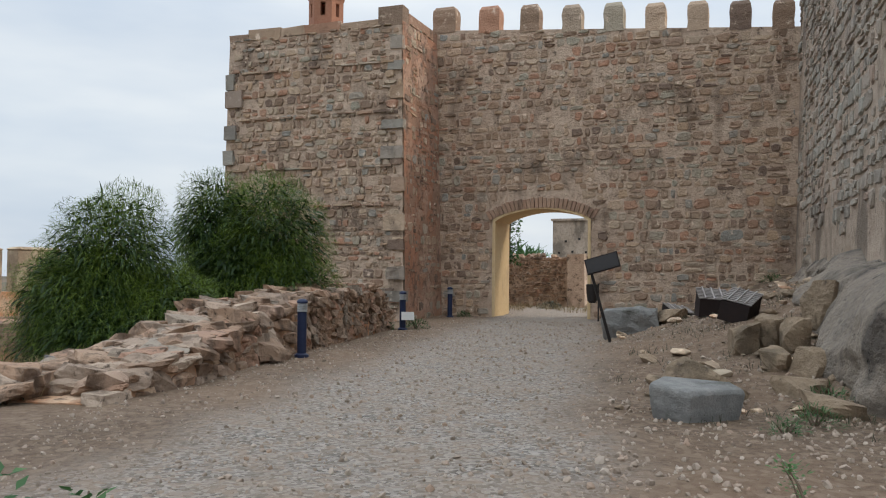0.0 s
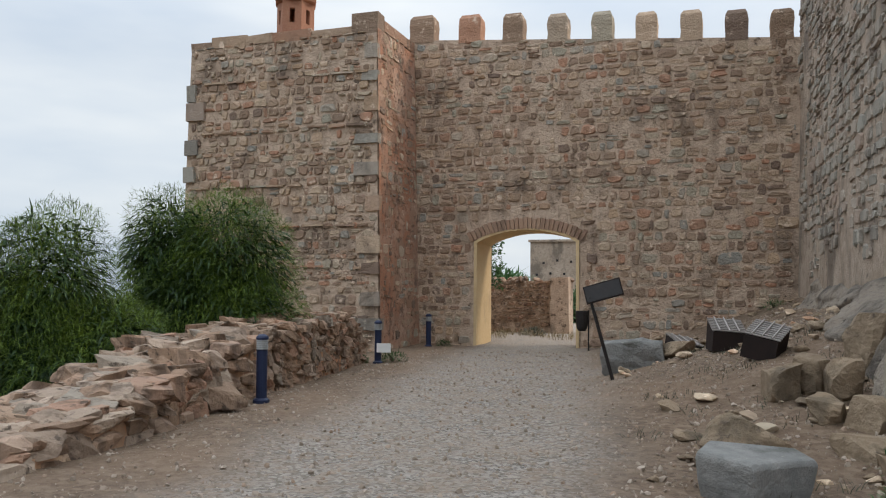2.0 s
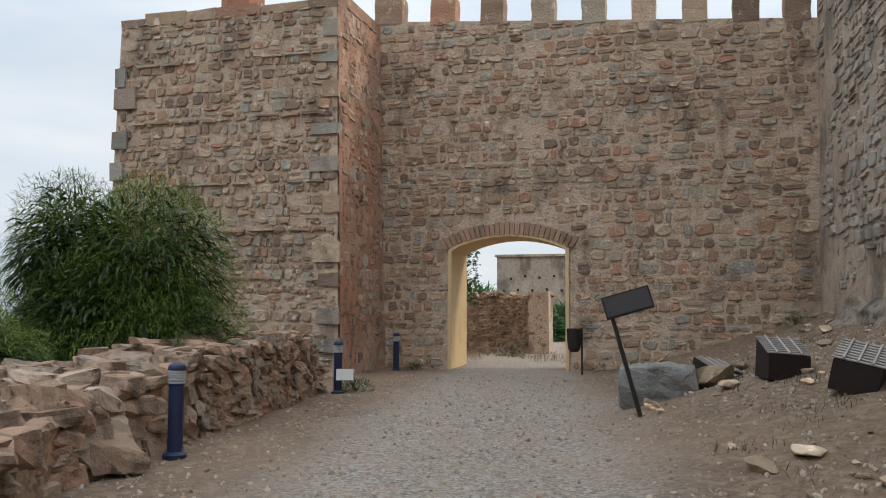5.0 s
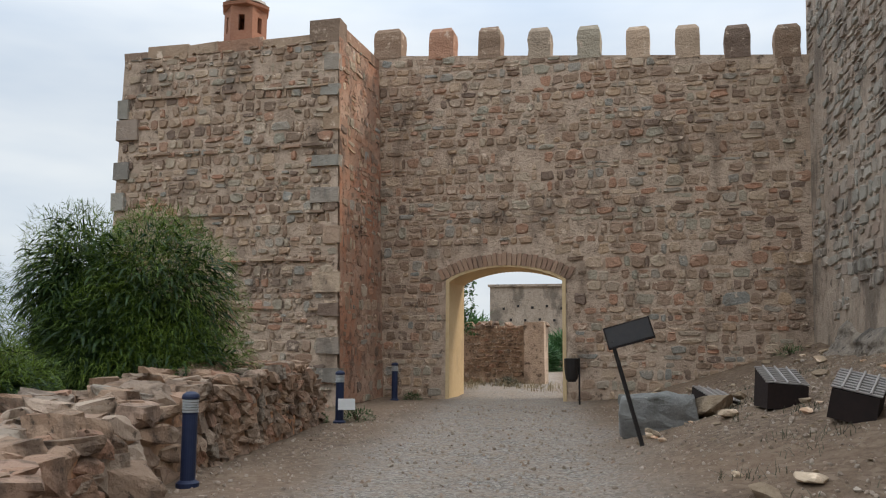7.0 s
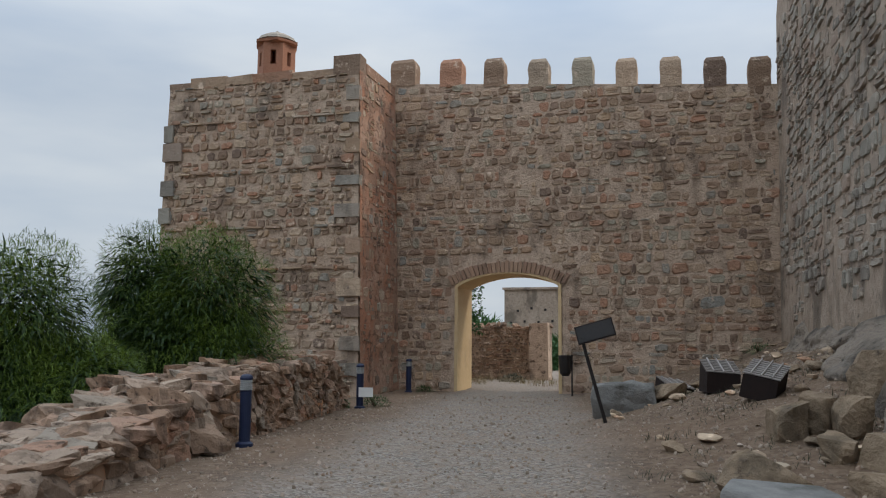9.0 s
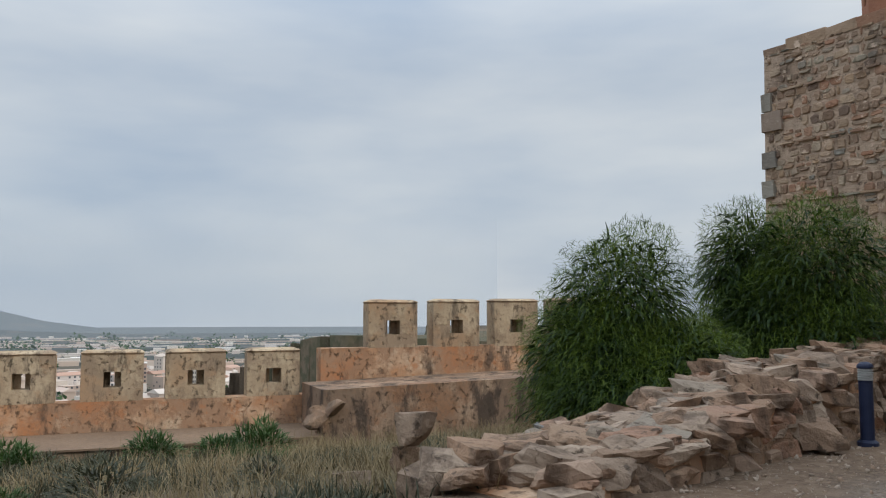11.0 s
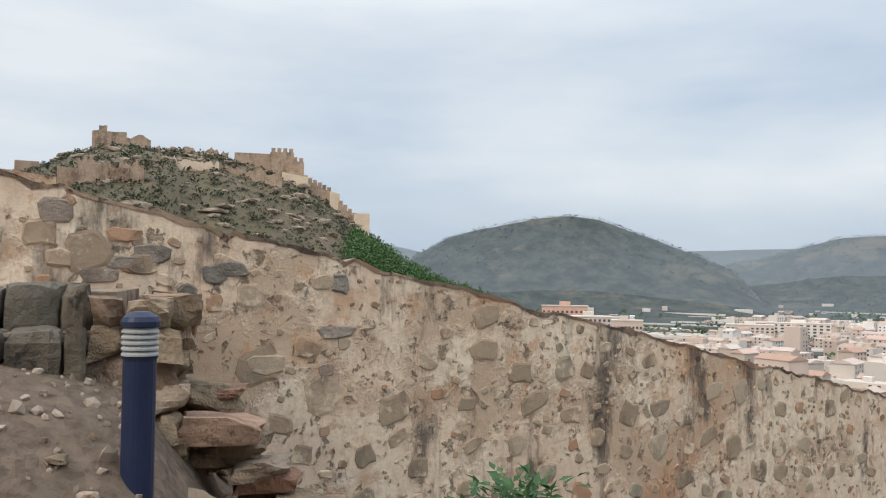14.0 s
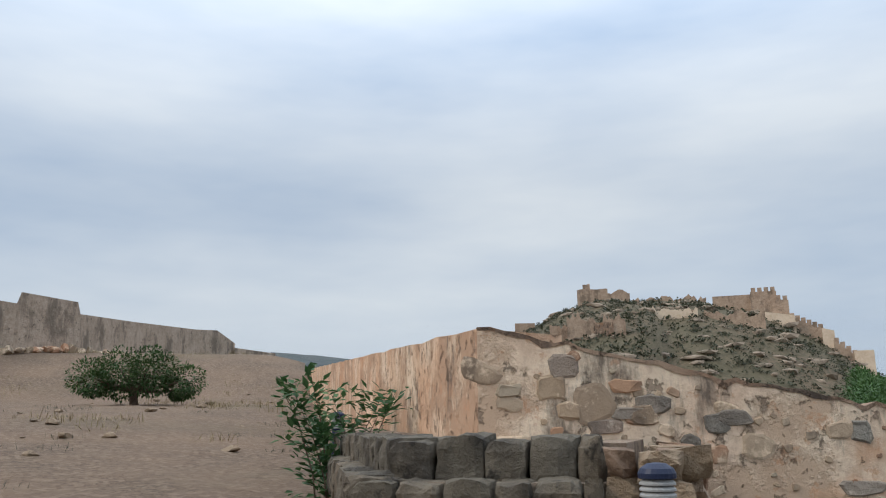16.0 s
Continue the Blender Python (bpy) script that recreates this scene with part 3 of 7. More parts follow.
def ground_material():
    mat = surface("ground", [(0.155, 0.1, 0.064), (0.09, 0.061, 0.041), (0.23, 0.162, 0.108)], bump=1.0, bump_scale=34, big=0.35, fine=13, reach=0.03)
    nodes, links = mat.node_tree.nodes, mat.node_tree.links
    bsdf = nodes["Principled BSDF"]
    earth = bsdf.inputs["Base Color"].links[0].from_socket
    geo = nodes.new("ShaderNodeNewGeometry")
    pos = geo.outputs["Position"]
    kind = nodes.new("ShaderNodeVertexColor")
    kind.layer_name = "kind"
    sep = nodes.new("ShaderNodeSeparateColor")
    links.new(kind.outputs["Color"], sep.inputs[0])
    vor = nodes.new("ShaderNodeTexVoronoi")
    vor.inputs["Scale"].default_value = 28
    links.new(pos, vor.inputs["Vector"])
    grit = nodes.new("ShaderNodeSeparateColor")
    links.new(vor.outputs["Color"], grit.inputs[0])
    gravel = mixed(nodes, links, grit.outputs[0], (0.1, 0.086, 0.072), (0.37, 0.325, 0.28))
    f, _ = noise_of(nodes, links, pos, 1.3, 4)
    gravel = mixed(nodes, links, f, gravel, mixed(nodes, links, 0.5, gravel, (0.27, 0.21, 0.155)))
    col = mixed(nodes, links, sep.outputs[0], earth, gravel)
    f, _ = noise_of(nodes, links, pos, 0.9, 6, 0.6, 0.42, 0.58)
    vor2 = nodes.new("ShaderNodeTexVoronoi")
    vor2.inputs["Scale"].default_value = 11
    links.new(pos, vor2.inputs["Vector"])
    grit2 = nodes.new("ShaderNodeSeparateColor")
    links.new(vor2.outputs["Color"], grit2.inputs[0])
    clod = nodes.new("ShaderNodeMapRange")
    clod.inputs["From Min"].default_value, clod.inputs["From Max"].default_value = 0.55, 1.0
    clod.inputs["To Max"].default_value = 0.62
    links.new(grit2.outputs[0], clod.inputs["Value"])
    col = mixed(nodes, links, clod.outputs[0], col, (0.26, 0.19, 0.135))
    fine_scrub, _ = noise_of(nodes, links, pos, 0.05, 5, 0.6, 0.4, 0.6)
    scrub = mixed(nodes, links, f, (0.07, 0.066, 0.036), mixed(nodes, links, fine_scrub, (0.15, 0.108, 0.07), (0.085, 0.077, 0.044)))
    col = mixed(nodes, links, sep.outputs[1], col, scrub)
    f, _ = noise_of(nodes, links, pos, 0.028, 10, 0.8, 0.42, 0.6)
    g, _ = noise_of(nodes, links, pos, 0.006, 6, 0.7, 0.55, 0.62)
    far = mixed(nodes, links, f, (0.007, 0.014, 0.009), (0.052, 0.056, 0.042))
    far = mixed(nodes, links, g, far, (0.085, 0.072, 0.05))
    col = mixed(nodes, links, sep.outputs[2], col, far)
    links.new(col, bsdf.inputs["Base Color"])
    return mat


def build_ground():
    nr, na = 312, 540
    radii = [0.25 * 1.0321 ** i for i in range(nr)]
    verts, kinds = [(STAND.x, STAND.y, ground_z(STAND.x, STAND.y))], [(1, 0, 0)]
    for r in radii:
        for k in range(na):
            a = 2 * math.pi * k / na
            x, y = STAND.x - r * math.sin(a), STAND.y + r * math.cos(a)
            verts.append((x, y, ground_z(x, y)))
            q = (Vector((x, y)) - FOOT).dot(INWARD)
            west = smooth01(0.2, 2.0, line_at(CREST, y) - x)
            wild = west if r < 90 else 0.0
            if r < 90 and y < -31 and wild == 0:
                wild = 0.25 * smooth01(0.1, 0.5, noise.noise(Vector((x * 0.15, y * 0.15, 4))))
            az = math.degrees(a)
            hill = 0.8 if 70 < r < 900 and 158 < az < 258 else 0.0
            far = smooth01(60, 160, r) if hill == 0 else smooth01(600, 900, r)
            kinds.append((path_share(x, y) if r < 70 else 0, max(wild, hill), far))
    faces = [(0, 1 + k, 1 + (k + 1) % na) for k in range(na)]
    for i in range(nr - 1):
        b = 1 + i * na
        faces += [(b + k, b + na + k, b + na + (k + 1) % na, b + (k + 1) % na) for k in range(na)]
    me = bpy.data.meshes.new("ground")
    me.from_pydata(verts, [], faces)
    layer = me.color_attributes.new("kind", "FLOAT_COLOR", "POINT")
    layer.data.foreach_set("color", [c for k in kinds for c in (*k, 1)])
    me.polygons.foreach_set("use_smooth", [True] * len(me.polygons))
    me.materials.append(ground_material())
    me.update()
    return tagged(new("ground", me), "stony earth and gravel hilltop falling to a wide plain", "ground", kind="structure")


build_ground()


# ---- gate wall ----
GATE_L, GATE_R, SPRING, APEX, WALL_DEEP = -0.28, 3.22, 3.42, 3.84, 1.7


def wall_top(x):
    return 10.45 - 0.085 * (x + 2.6)


def arch_z(x):
    half, mid = (GATE_R - GATE_L) / 2, (GATE_R + GATE_L) / 2
    t = (x - mid) / half
    return SPRING + (APEX - SPRING) * max(0.0, 1 - t * t) ** 0.8


def gate_wall():
    g = Geo()
    xs = [-3.4, GATE_L] + [GATE_L + (GATE_R - GATE_L) * k / 24 for k in range(1, 24)] + [GATE_R, 6.5, 10.2]
    xs = [(x, -1.0 if x <= GATE_L or x >= GATE_R else arch_z(x)) for x in xs]
    for (x0, b0), (x1, b1) in zip(xs, xs[1:]):
        if x1 <= GATE_L + 1e-6 or x0 >= GATE_R - 1e-6:
            b0 = b1 = -1.0
        elif x0 == GATE_L:
            b0 = SPRING
        elif x1 == GATE_R:
            b1 = SPRING
        t0, t1 = wall_top(x0), wall_top(x1)
        g.add([(x0, 0, b0), (x1, 0, b1), (x1, 0, t1), (x0, 0, t0), (x0, WALL_DEEP, b0), (x1, WALL_DEEP, b1), (x1, WALL_DEEP, t1), (x0, WALL_DEEP, t0)],
              [(0, 1, 2, 3), (5, 4, 7, 6), (3, 2, 6, 7), (1, 0, 4, 5)])
    wall = solid("wall_north", g, M_MORTAR, "tall brown rubble-stone castle wall with battlements", "castle wall", "structure")
    lining = Geo()
    e = 0.05
    pts = [(GATE_L, -0.3), (GATE_L, SPRING)] + [(GATE_L + (GATE_R - GATE_L) * k / 24, arch_z(GATE_L + (GATE_R - GATE_L) * k / 24)) for k in range(1, 24)] + [(GATE_R, SPRING), (GATE_R, -0.3)]
    mid = ((GATE_L + GATE_R) / 2, 1.0)
    inner = []
    for x, z in pts:
        inner.append((x + (0.10 if x < mid[0] else -0.10) * min(1, abs(x - mid[0])), z - (0.05 if z > 1 else 0)))
    for k in range(len(pts) - 1):
        (a, b), (c, d) = inner[k], inner[k + 1]
        (a2, b2), (c2, d2) = pts[k], pts[k + 1]
        lining.add([(a, -e, b), (c, -e, d), (c, WALL_DEEP + e, d), (a, WALL_DEEP + e, b), (a2 , -e, b2), (c2, -e, d2), (c2, WALL_DEEP + e, d2), (a2, WALL_DEEP + e, b2)],
                   [(0, 3, 2, 1), (0, 1, 5, 4), (3, 7, 6, 2)])
    part("gate_lining", lining, M_JAMB, wall, "smooth ochre rendered gate reveal")
    r = random.Random(3)
    n = 27
    for k in range(n):
        x = GATE_L - 0.12 + (GATE_R - GATE_L + 0.24) * (k + 0.5) / n
        zz = arch_z(min(max(x, GATE_L + 0.02), GATE_R - 0.02))
        lean = (x - mid[0]) / (GATE_R - GATE_L) * 0.95
        m = Matrix.Translation((x, 0, zz + 0.0)) @ Matrix.Rotation(lean, 4, "Y")
        brick = Geo().box((-0.058, -0.07, 0.0), (0.058, 0.1, 0.34 + r.uniform(-0.03, 0.03)), m, 0.01, r)
        part("arch_brick", brick, M_BRICK, wall)
    merlons = [(-2.65, -1.80), (-0.86, -0.13), (0.69, 1.33), (2.2, 2.82), (3.64, 4.26), (5.02, 5.64), (6.38, 7.0), (7.7, 8.32), (8.99, 9.6)]
    for a, b in merlons:
        a, b = a - 0.03, b + 0.03
        t = min(wall_top(a), wall_top(b)) - 0.05
        h = 0.98 + r.uniform(-0.04, 0.04)
        m = Geo()
        rows = [(0, 0.0), (0.3, 0.015), (0.62, 0.0), (0.86, 0.02), (1.0, 0.10)]
        rings = [[(a + o + r.uniform(-.015, .015), -0.02 + o, t + h * f), (b - o + r.uniform(-.015, .015), -0.02 + o, t + h * f), (b - o, 0.55 - o, t + h * f), (a + o, 0.55 - o, t + h * f)] for f, o in rows]
        m.add([p for ring in rings for p in ring], [(i * 4 + k, i * 4 + (k + 1) % 4, i * 4 + 4 + (k + 1) % 4, i * 4 + 4 + k) for i in range(4) for k in range(4)] + [(16, 17, 18, 19)])
        ob = part("merlon", m, M_STONE, wall, "worn stone merlon")
    rects = courses(12.7, 11.6, (0.16, 0.4), (0.2, 0.56), random.Random(11), 0.034)

    def keep(u, v, w, h):
        x, z = u - 2.9, v - 0.6
        if z + h / 2 > wall_top(x) + 0.02 or x - w / 2 < -2.75 or x + w / 2 > 9.75:
            return False
        if GATE_L - 0.25 < x + w / 2 and x - w / 2 < GATE_R + 0.25 and z - h / 2 < 4.5:
            return not (GATE_L - 0.02 < x + w / 2 and x - w / 2 < GATE_R + 0.02 and z - h / 2 < arch_z(min(max(x, GATE_L), GATE_R)) + 0.46)
        return True

    masonry(wall, "stone", (-2.9, 0, -0.6), (1, 0, 0), rects, M_STONE, keep=keep, near=lambda u, v: 1.5 < u < 9.5 and v < 5.4, drop=0.1, seed=21, depth=(0.012, 0.06))
    return wall


gate_wall()


# ---- square tower beside the gate ----
def gate_tower():
    g = Geo()
    lo = [(-9.55, -3.3), (-2.2, -3.3), (-2.2, 5.0), (-9.55, 5.0)]
    hi = [(-9.28, -3.2), (-2.5, -3.2), (-2.5, 5.0), (-9.28, 5.0)]
    g.add([(x, y, -4) for x, y in lo] + [(x, y, 9.75) for x, y in hi], [(0, 1, 5, 4), (1, 2, 6, 5), (2, 3, 7, 6), (3, 0, 4, 7), (4, 5, 6, 7)])
    tower = solid("wall_tower", g, M_MORTAR, "square rubble-stone tower with a broken parapet", "castle tower", "structure")
    r = random.Random(5)
    # broken parapet: uneven lengths of low wall along the front edge
    tops = [(-9.3, -8.5, 10.0), (-8.5, -7.2, 10.14), (-7.2, -6.2, 10.1), (-6.2, -4.8, 10.08), (-4.8, -3.35, 10.05), (-3.35, -2.5, 10.42)]
    for a, b, t in tops:
        lip = Geo().box((a, -3.2, 9.7), (b - 0.004, -2.6, t), None, 0.03, r)
        part("parapet_block", lip, M_STONE, tower)
    side = Geo().box((-3.05, -2.6, 9.72), (-2.5, 0.0, 10.3), None, 0.02, r)
    part("parapet_block", side, M_STONE, tower)
    skin = Geo()
    skin.add([(-2.175, -3.3, -1), (-2.175, 0.05, -1), (-2.475, 0.05, 9.9), (-2.475, -3.2, 9.9)], [(0, 1, 2, 3)])
    part("side_render", skin, M_REDPLASTER, tower, "patchy reddish render")
    lean_x = Vector((-0.0275, 0, 1)).normalized()
    masonry(tower, "side_stone", (-2.19, -3.28, -0.9), (0, 1, 0), courses(3.3, 10.9, (0.16, 0.42), (0.2, 0.6), random.Random(14), 0.06), M_STONE, drop=0.3, seed=25, depth=(0.012, 0.05), up=lean_x, limit=120)
    rects = courses(7.4, 11.2, (0.15, 0.36), (0.17, 0.48), random.Random(12), 0.036)
    lean = Vector((0, 0.0073, 1)).normalized()
    masonry(tower, "stone", (-9.6, -3.29, -1.4), (1, 0, 0), rects, M_STONE, drop=0.13, seed=22, depth=(0.012, 0.06), up=lean,
            keep=lambda u, v, w, h: u - w / 2 > 0.12 + 0.024 * v and u + w / 2 < 7.4 - 0.027 * v, near=lambda u, v: u > 3.2 and v < 6.0)
    # large squared corner stones
    rc = random.Random(8)
    z = -0.5
    while z < 9.0:
        h = rc.uniform(0.3, 0.55)
        w = rc.uniform(0.4, 0.85)
        f = (z + 1.0) / 10.9
        ob = part("corner_stone", Geo().box((-2.2 - 0.3 * f - w, -3.36 + 0.1 * f, z), (-2.185 - 0.3 * f, -3.1, z + h - 0.03), None, 0.03, rc), M_ASHLAR if rc.random() < 0.55 else M_STONE, tower)
        z += h + rc.uniform(0.25, 0.95)
    for z0, h, w in ((8.0, 0.55, 0.6), (7.35, 0.6, 0.95), (6.2, 0.5, 0.7), (5.3, 0.5, 0.6)):
        part("corner_stone", Geo().box((-9.585 + 0.0196 * (z0 + 4), -3.34, z0), (-9.6 + w, -3.0, z0 + h), None, 0.015, rc), M_ASHLAR, tower)
    # projecting lift lines: broken rows of thin slabs across the front
    for z0 in (8.52, 6.85, 5.05, 3.75, 2.45):
        x = -9.2
        while x < -2.9:
            w = rc.uniform(0.25, 0.8)
            if rc.random() < 0.8:
                f = (z0 + 1.0) / 10.9
                zz = z0 + 0.05 * noise.noise(Vector((x * 0.7, z0, 0)))
                part("ledge_slab", Geo().box((x, -3.385 + 0.1 * f, zz), (min(x + w, -2.6), -3.2, zz + rc.uniform(0.04, 0.075)), None, 0.012, rc), M_STONE, tower)
            x += w + rc.uniform(0.0, 0.2)
    # brick sentry turret
    turret = thing("sentry_turret", "small red brick sentry turret with a domed cap on the tower", "turret", at=(-5.75, -2.5, 9.7))
    hexa = Geo()
    n, rad = 6, 0.62
    for k in range(n):
        a0, a1 = 2 * math.pi * k / n + 0.3, 2 * math.pi * (k + 1) / n + 0.3
        p0, p1 = Vector((rad * math.cos(a0), rad * math.sin(a0), 0)), Vector((rad * math.cos(a1), rad * math.sin(a1), 0))
        t = (p1 - p0).normalized()
        o = Vector((t.y, -t.x, 0)) * -0.14
        hexa = Geo()
        for u0, u1, z0, z1 in ((0, 0.36, 0, 1.5), (0.64, 1, 0, 1.5), (0.36, 0.64, 0, 0.75), (0.36, 0.64, 1.22, 1.5)):
            a, b = p0.lerp(p1, u0), p0.lerp(p1, u1)
            hexa.add([a + Z * z0, b + Z * z0, b + Z * z1, a + Z * z1, a + o + Z * z0, b + o + Z * z0, b + o + Z * z1, a + o + Z * z1],
                     [(0, 1, 2, 3), (5, 4, 7, 6), (3, 2, 6, 7), (1, 0, 4, 5), (0, 3, 7, 4), (2, 1, 5, 6)])
        part("wall_panel", hexa, M_TURRET, turret)
    part("eave", Geo().lathe([(0.6, 1.46), (0.74, 1.5), (0.76, 1.58), (0.64, 1.62)], sides=6), M_TURRET, turret)
    part("cap", Geo().lathe([(0.68, 1.62), (0.6, 1.74), (0.4, 1.86), (0.15, 1.93), (0.05, 2.02), (0.01, 2.05)], sides=12), M_ASHLAR, turret)


gate_tower()


# ---- bastion wall east of the gate ----
BA, BB = Vector((9.55, 0.3)), Vector((10.75, -19.0))


def bastion():
    d = (BB - BA).normalized()
    o = Vector((d.y, -d.x))
    if o.x < 0:
        o = -o
    g = Geo()
    base = [BA, BB, BB + o * 3, BA + o * 3]
    n = 24
    prof = [(0, 11.6), (0.03, 12.0), (0.05, 13.2), (0.3, 13.6), (1.0, 14.0)]
    for k in range(n):
        f0, f1 = k / n, (k + 1) / n
        a, b = BA.lerp(BB, f0), BA.lerp(BB, f1)
        t0, t1 = line_at(prof, f0), line_at(prof, f1)
        g.add([(a.x, a.y, -1), (b.x, b.y, -1), (b.x + 0.3, b.y, t1), (a.x + 0.3, a.y, t0), (a.x + 3, a.y, -1), (b.x + 3, b.y, -1), (b.x + 3, b.y, t1), (a.x + 3, a.y, t0)],
              [(0, 3, 2, 1), (5, 6, 7, 4), (3, 7, 6, 2)])
    g.add([(BB.x, BB.y, -1), (BB.x + 3, BB.y, -1), (BB.x + 3, BB.y, 14), (BB.x + 0.3, BB.y, 14)], [(0, 1, 2, 3)])
    wall = solid("wall_east", g, M_BASTION, "high bastion wall of grey ashlar and stained mortar", "castle wall", "structure")
    rects = courses(19.0, 13.2, (0.22, 0.4), (0.26, 0.75), random.Random(13), 0.04)
    up = Vector((0.3 / 14.5, 0, 1)).normalized()
    masonry(wall, "stone", (BA.x + 0.03, BA.y, 0.6), Vector((d.x, d.y, 0)), rects, M_ASHLAR, drop=0.14, seed=23, depth=(0.02, 0.06), up=up,
            keep=lambda u, v, w, h: v > 2.2 + 1.3 * noise.noise(Vector((u * 0.5, 0, 0))) and (v < 10.4 or u > 1.5) and u > 0.5 and not (u < 2.4 and noise.noise(Vector((u, v * 0.4, 3))) > -0.1),
            near=lambda u, v: u > 1 and v < 8)



bastion()


# ---- west parapet with its wall walk ----
def on_wall(s, q, z=0.0):
    p = FOOT + ALONG * s + INWARD * q
    return Vector((p.x, p.y, z))


def wall_frame(s, z=0.0):
    m = Matrix(((ALONG.x, INWARD.x, 0), (ALONG.y, INWARD.y, 0), (0, 0, 1))).to_4x4()
    m.translation = on_wall(s, 0, z)
    return m


def merlon(parent, s, width, z0, z1, r):
    """Rendered merlon with a loophole through it and a rounded coping."""
    g = Geo()
    m = wall_frame(s)
    lw, lz0, lz1, deep = 0.2, z0 + 0.42 * (z1 - z0) - 0.14, z0 + 0.42 * (z1 - z0) + 0.24, 0.55
    h = width / 2
    j = lambda: r.uniform(-0.012, 0.012)
    for a, b, c, d in ((-h, -lw, z0, z1), (lw, h, z0, z1), (-lw, lw, z0, lz0), (-lw, lw, lz1, z1)):
        g.box((a, -deep, c), (b, 0, d), m)
    for a, b in ((-lw, -0.05), (0.05, lw)):
        g.box((a, -deep + 0.004, lz0), (b, -deep + 0.16, lz1), m)
    part("merlon", g, M_MERLON, parent)
    cop = Geo()
    rows = [(-0.02, 0.0), (0.02, 0.05), (-0.03, 0.09), (-0.12, 0.12)]
    rings = [[m @ Vector(p) for p in ((-h - o + j(), -deep - o, z1 + z), (h + o + j(), -deep - o, z1 + z), (h + o, o, z1 + z + j()), (-h - o, o, z1 + z))] for o, z in rows]
    cop.add([p for ring in rings for p in ring], [(i * 4 + k, i * 4 + (k + 1) % 4, i * 4 + 4 + (k + 1) % 4, i * 4 + 4 + k) for i in range(3) for k in range(4)] + [(12, 13, 14, 15)])
    part("coping", cop, M_MERLON, parent)


def run_of_wall(g, s0, s1, q0, q1, z0, z1, steps=14, r=None, z1_end=None):
    for k in range(steps):
        a, b = s0 + (s1 - s0) * k / steps, s0 + (s1 - s0) * (k + 1) / steps
        ta = z1 if z1_end is None else z1 + (z1_end - z1) * k / steps
        tb = z1 if z1_end is None else z1 + (z1_end - z1) * (k + 1) / steps
        g.add([on_wall(a, q0, z0), on_wall(b, q0, z0), on_wall(b, q1, z0), on_wall(a, q1, z0), on_wall(a, q0, ta), on_wall(b, q0, tb), on_wall(b, q1, tb), on_wall(a, q1, ta)],
              [(0, 1, 5, 4), (2, 3, 7, 6), (4, 5, 6, 7), (1, 2, 6, 5), (3, 0, 4, 7)])


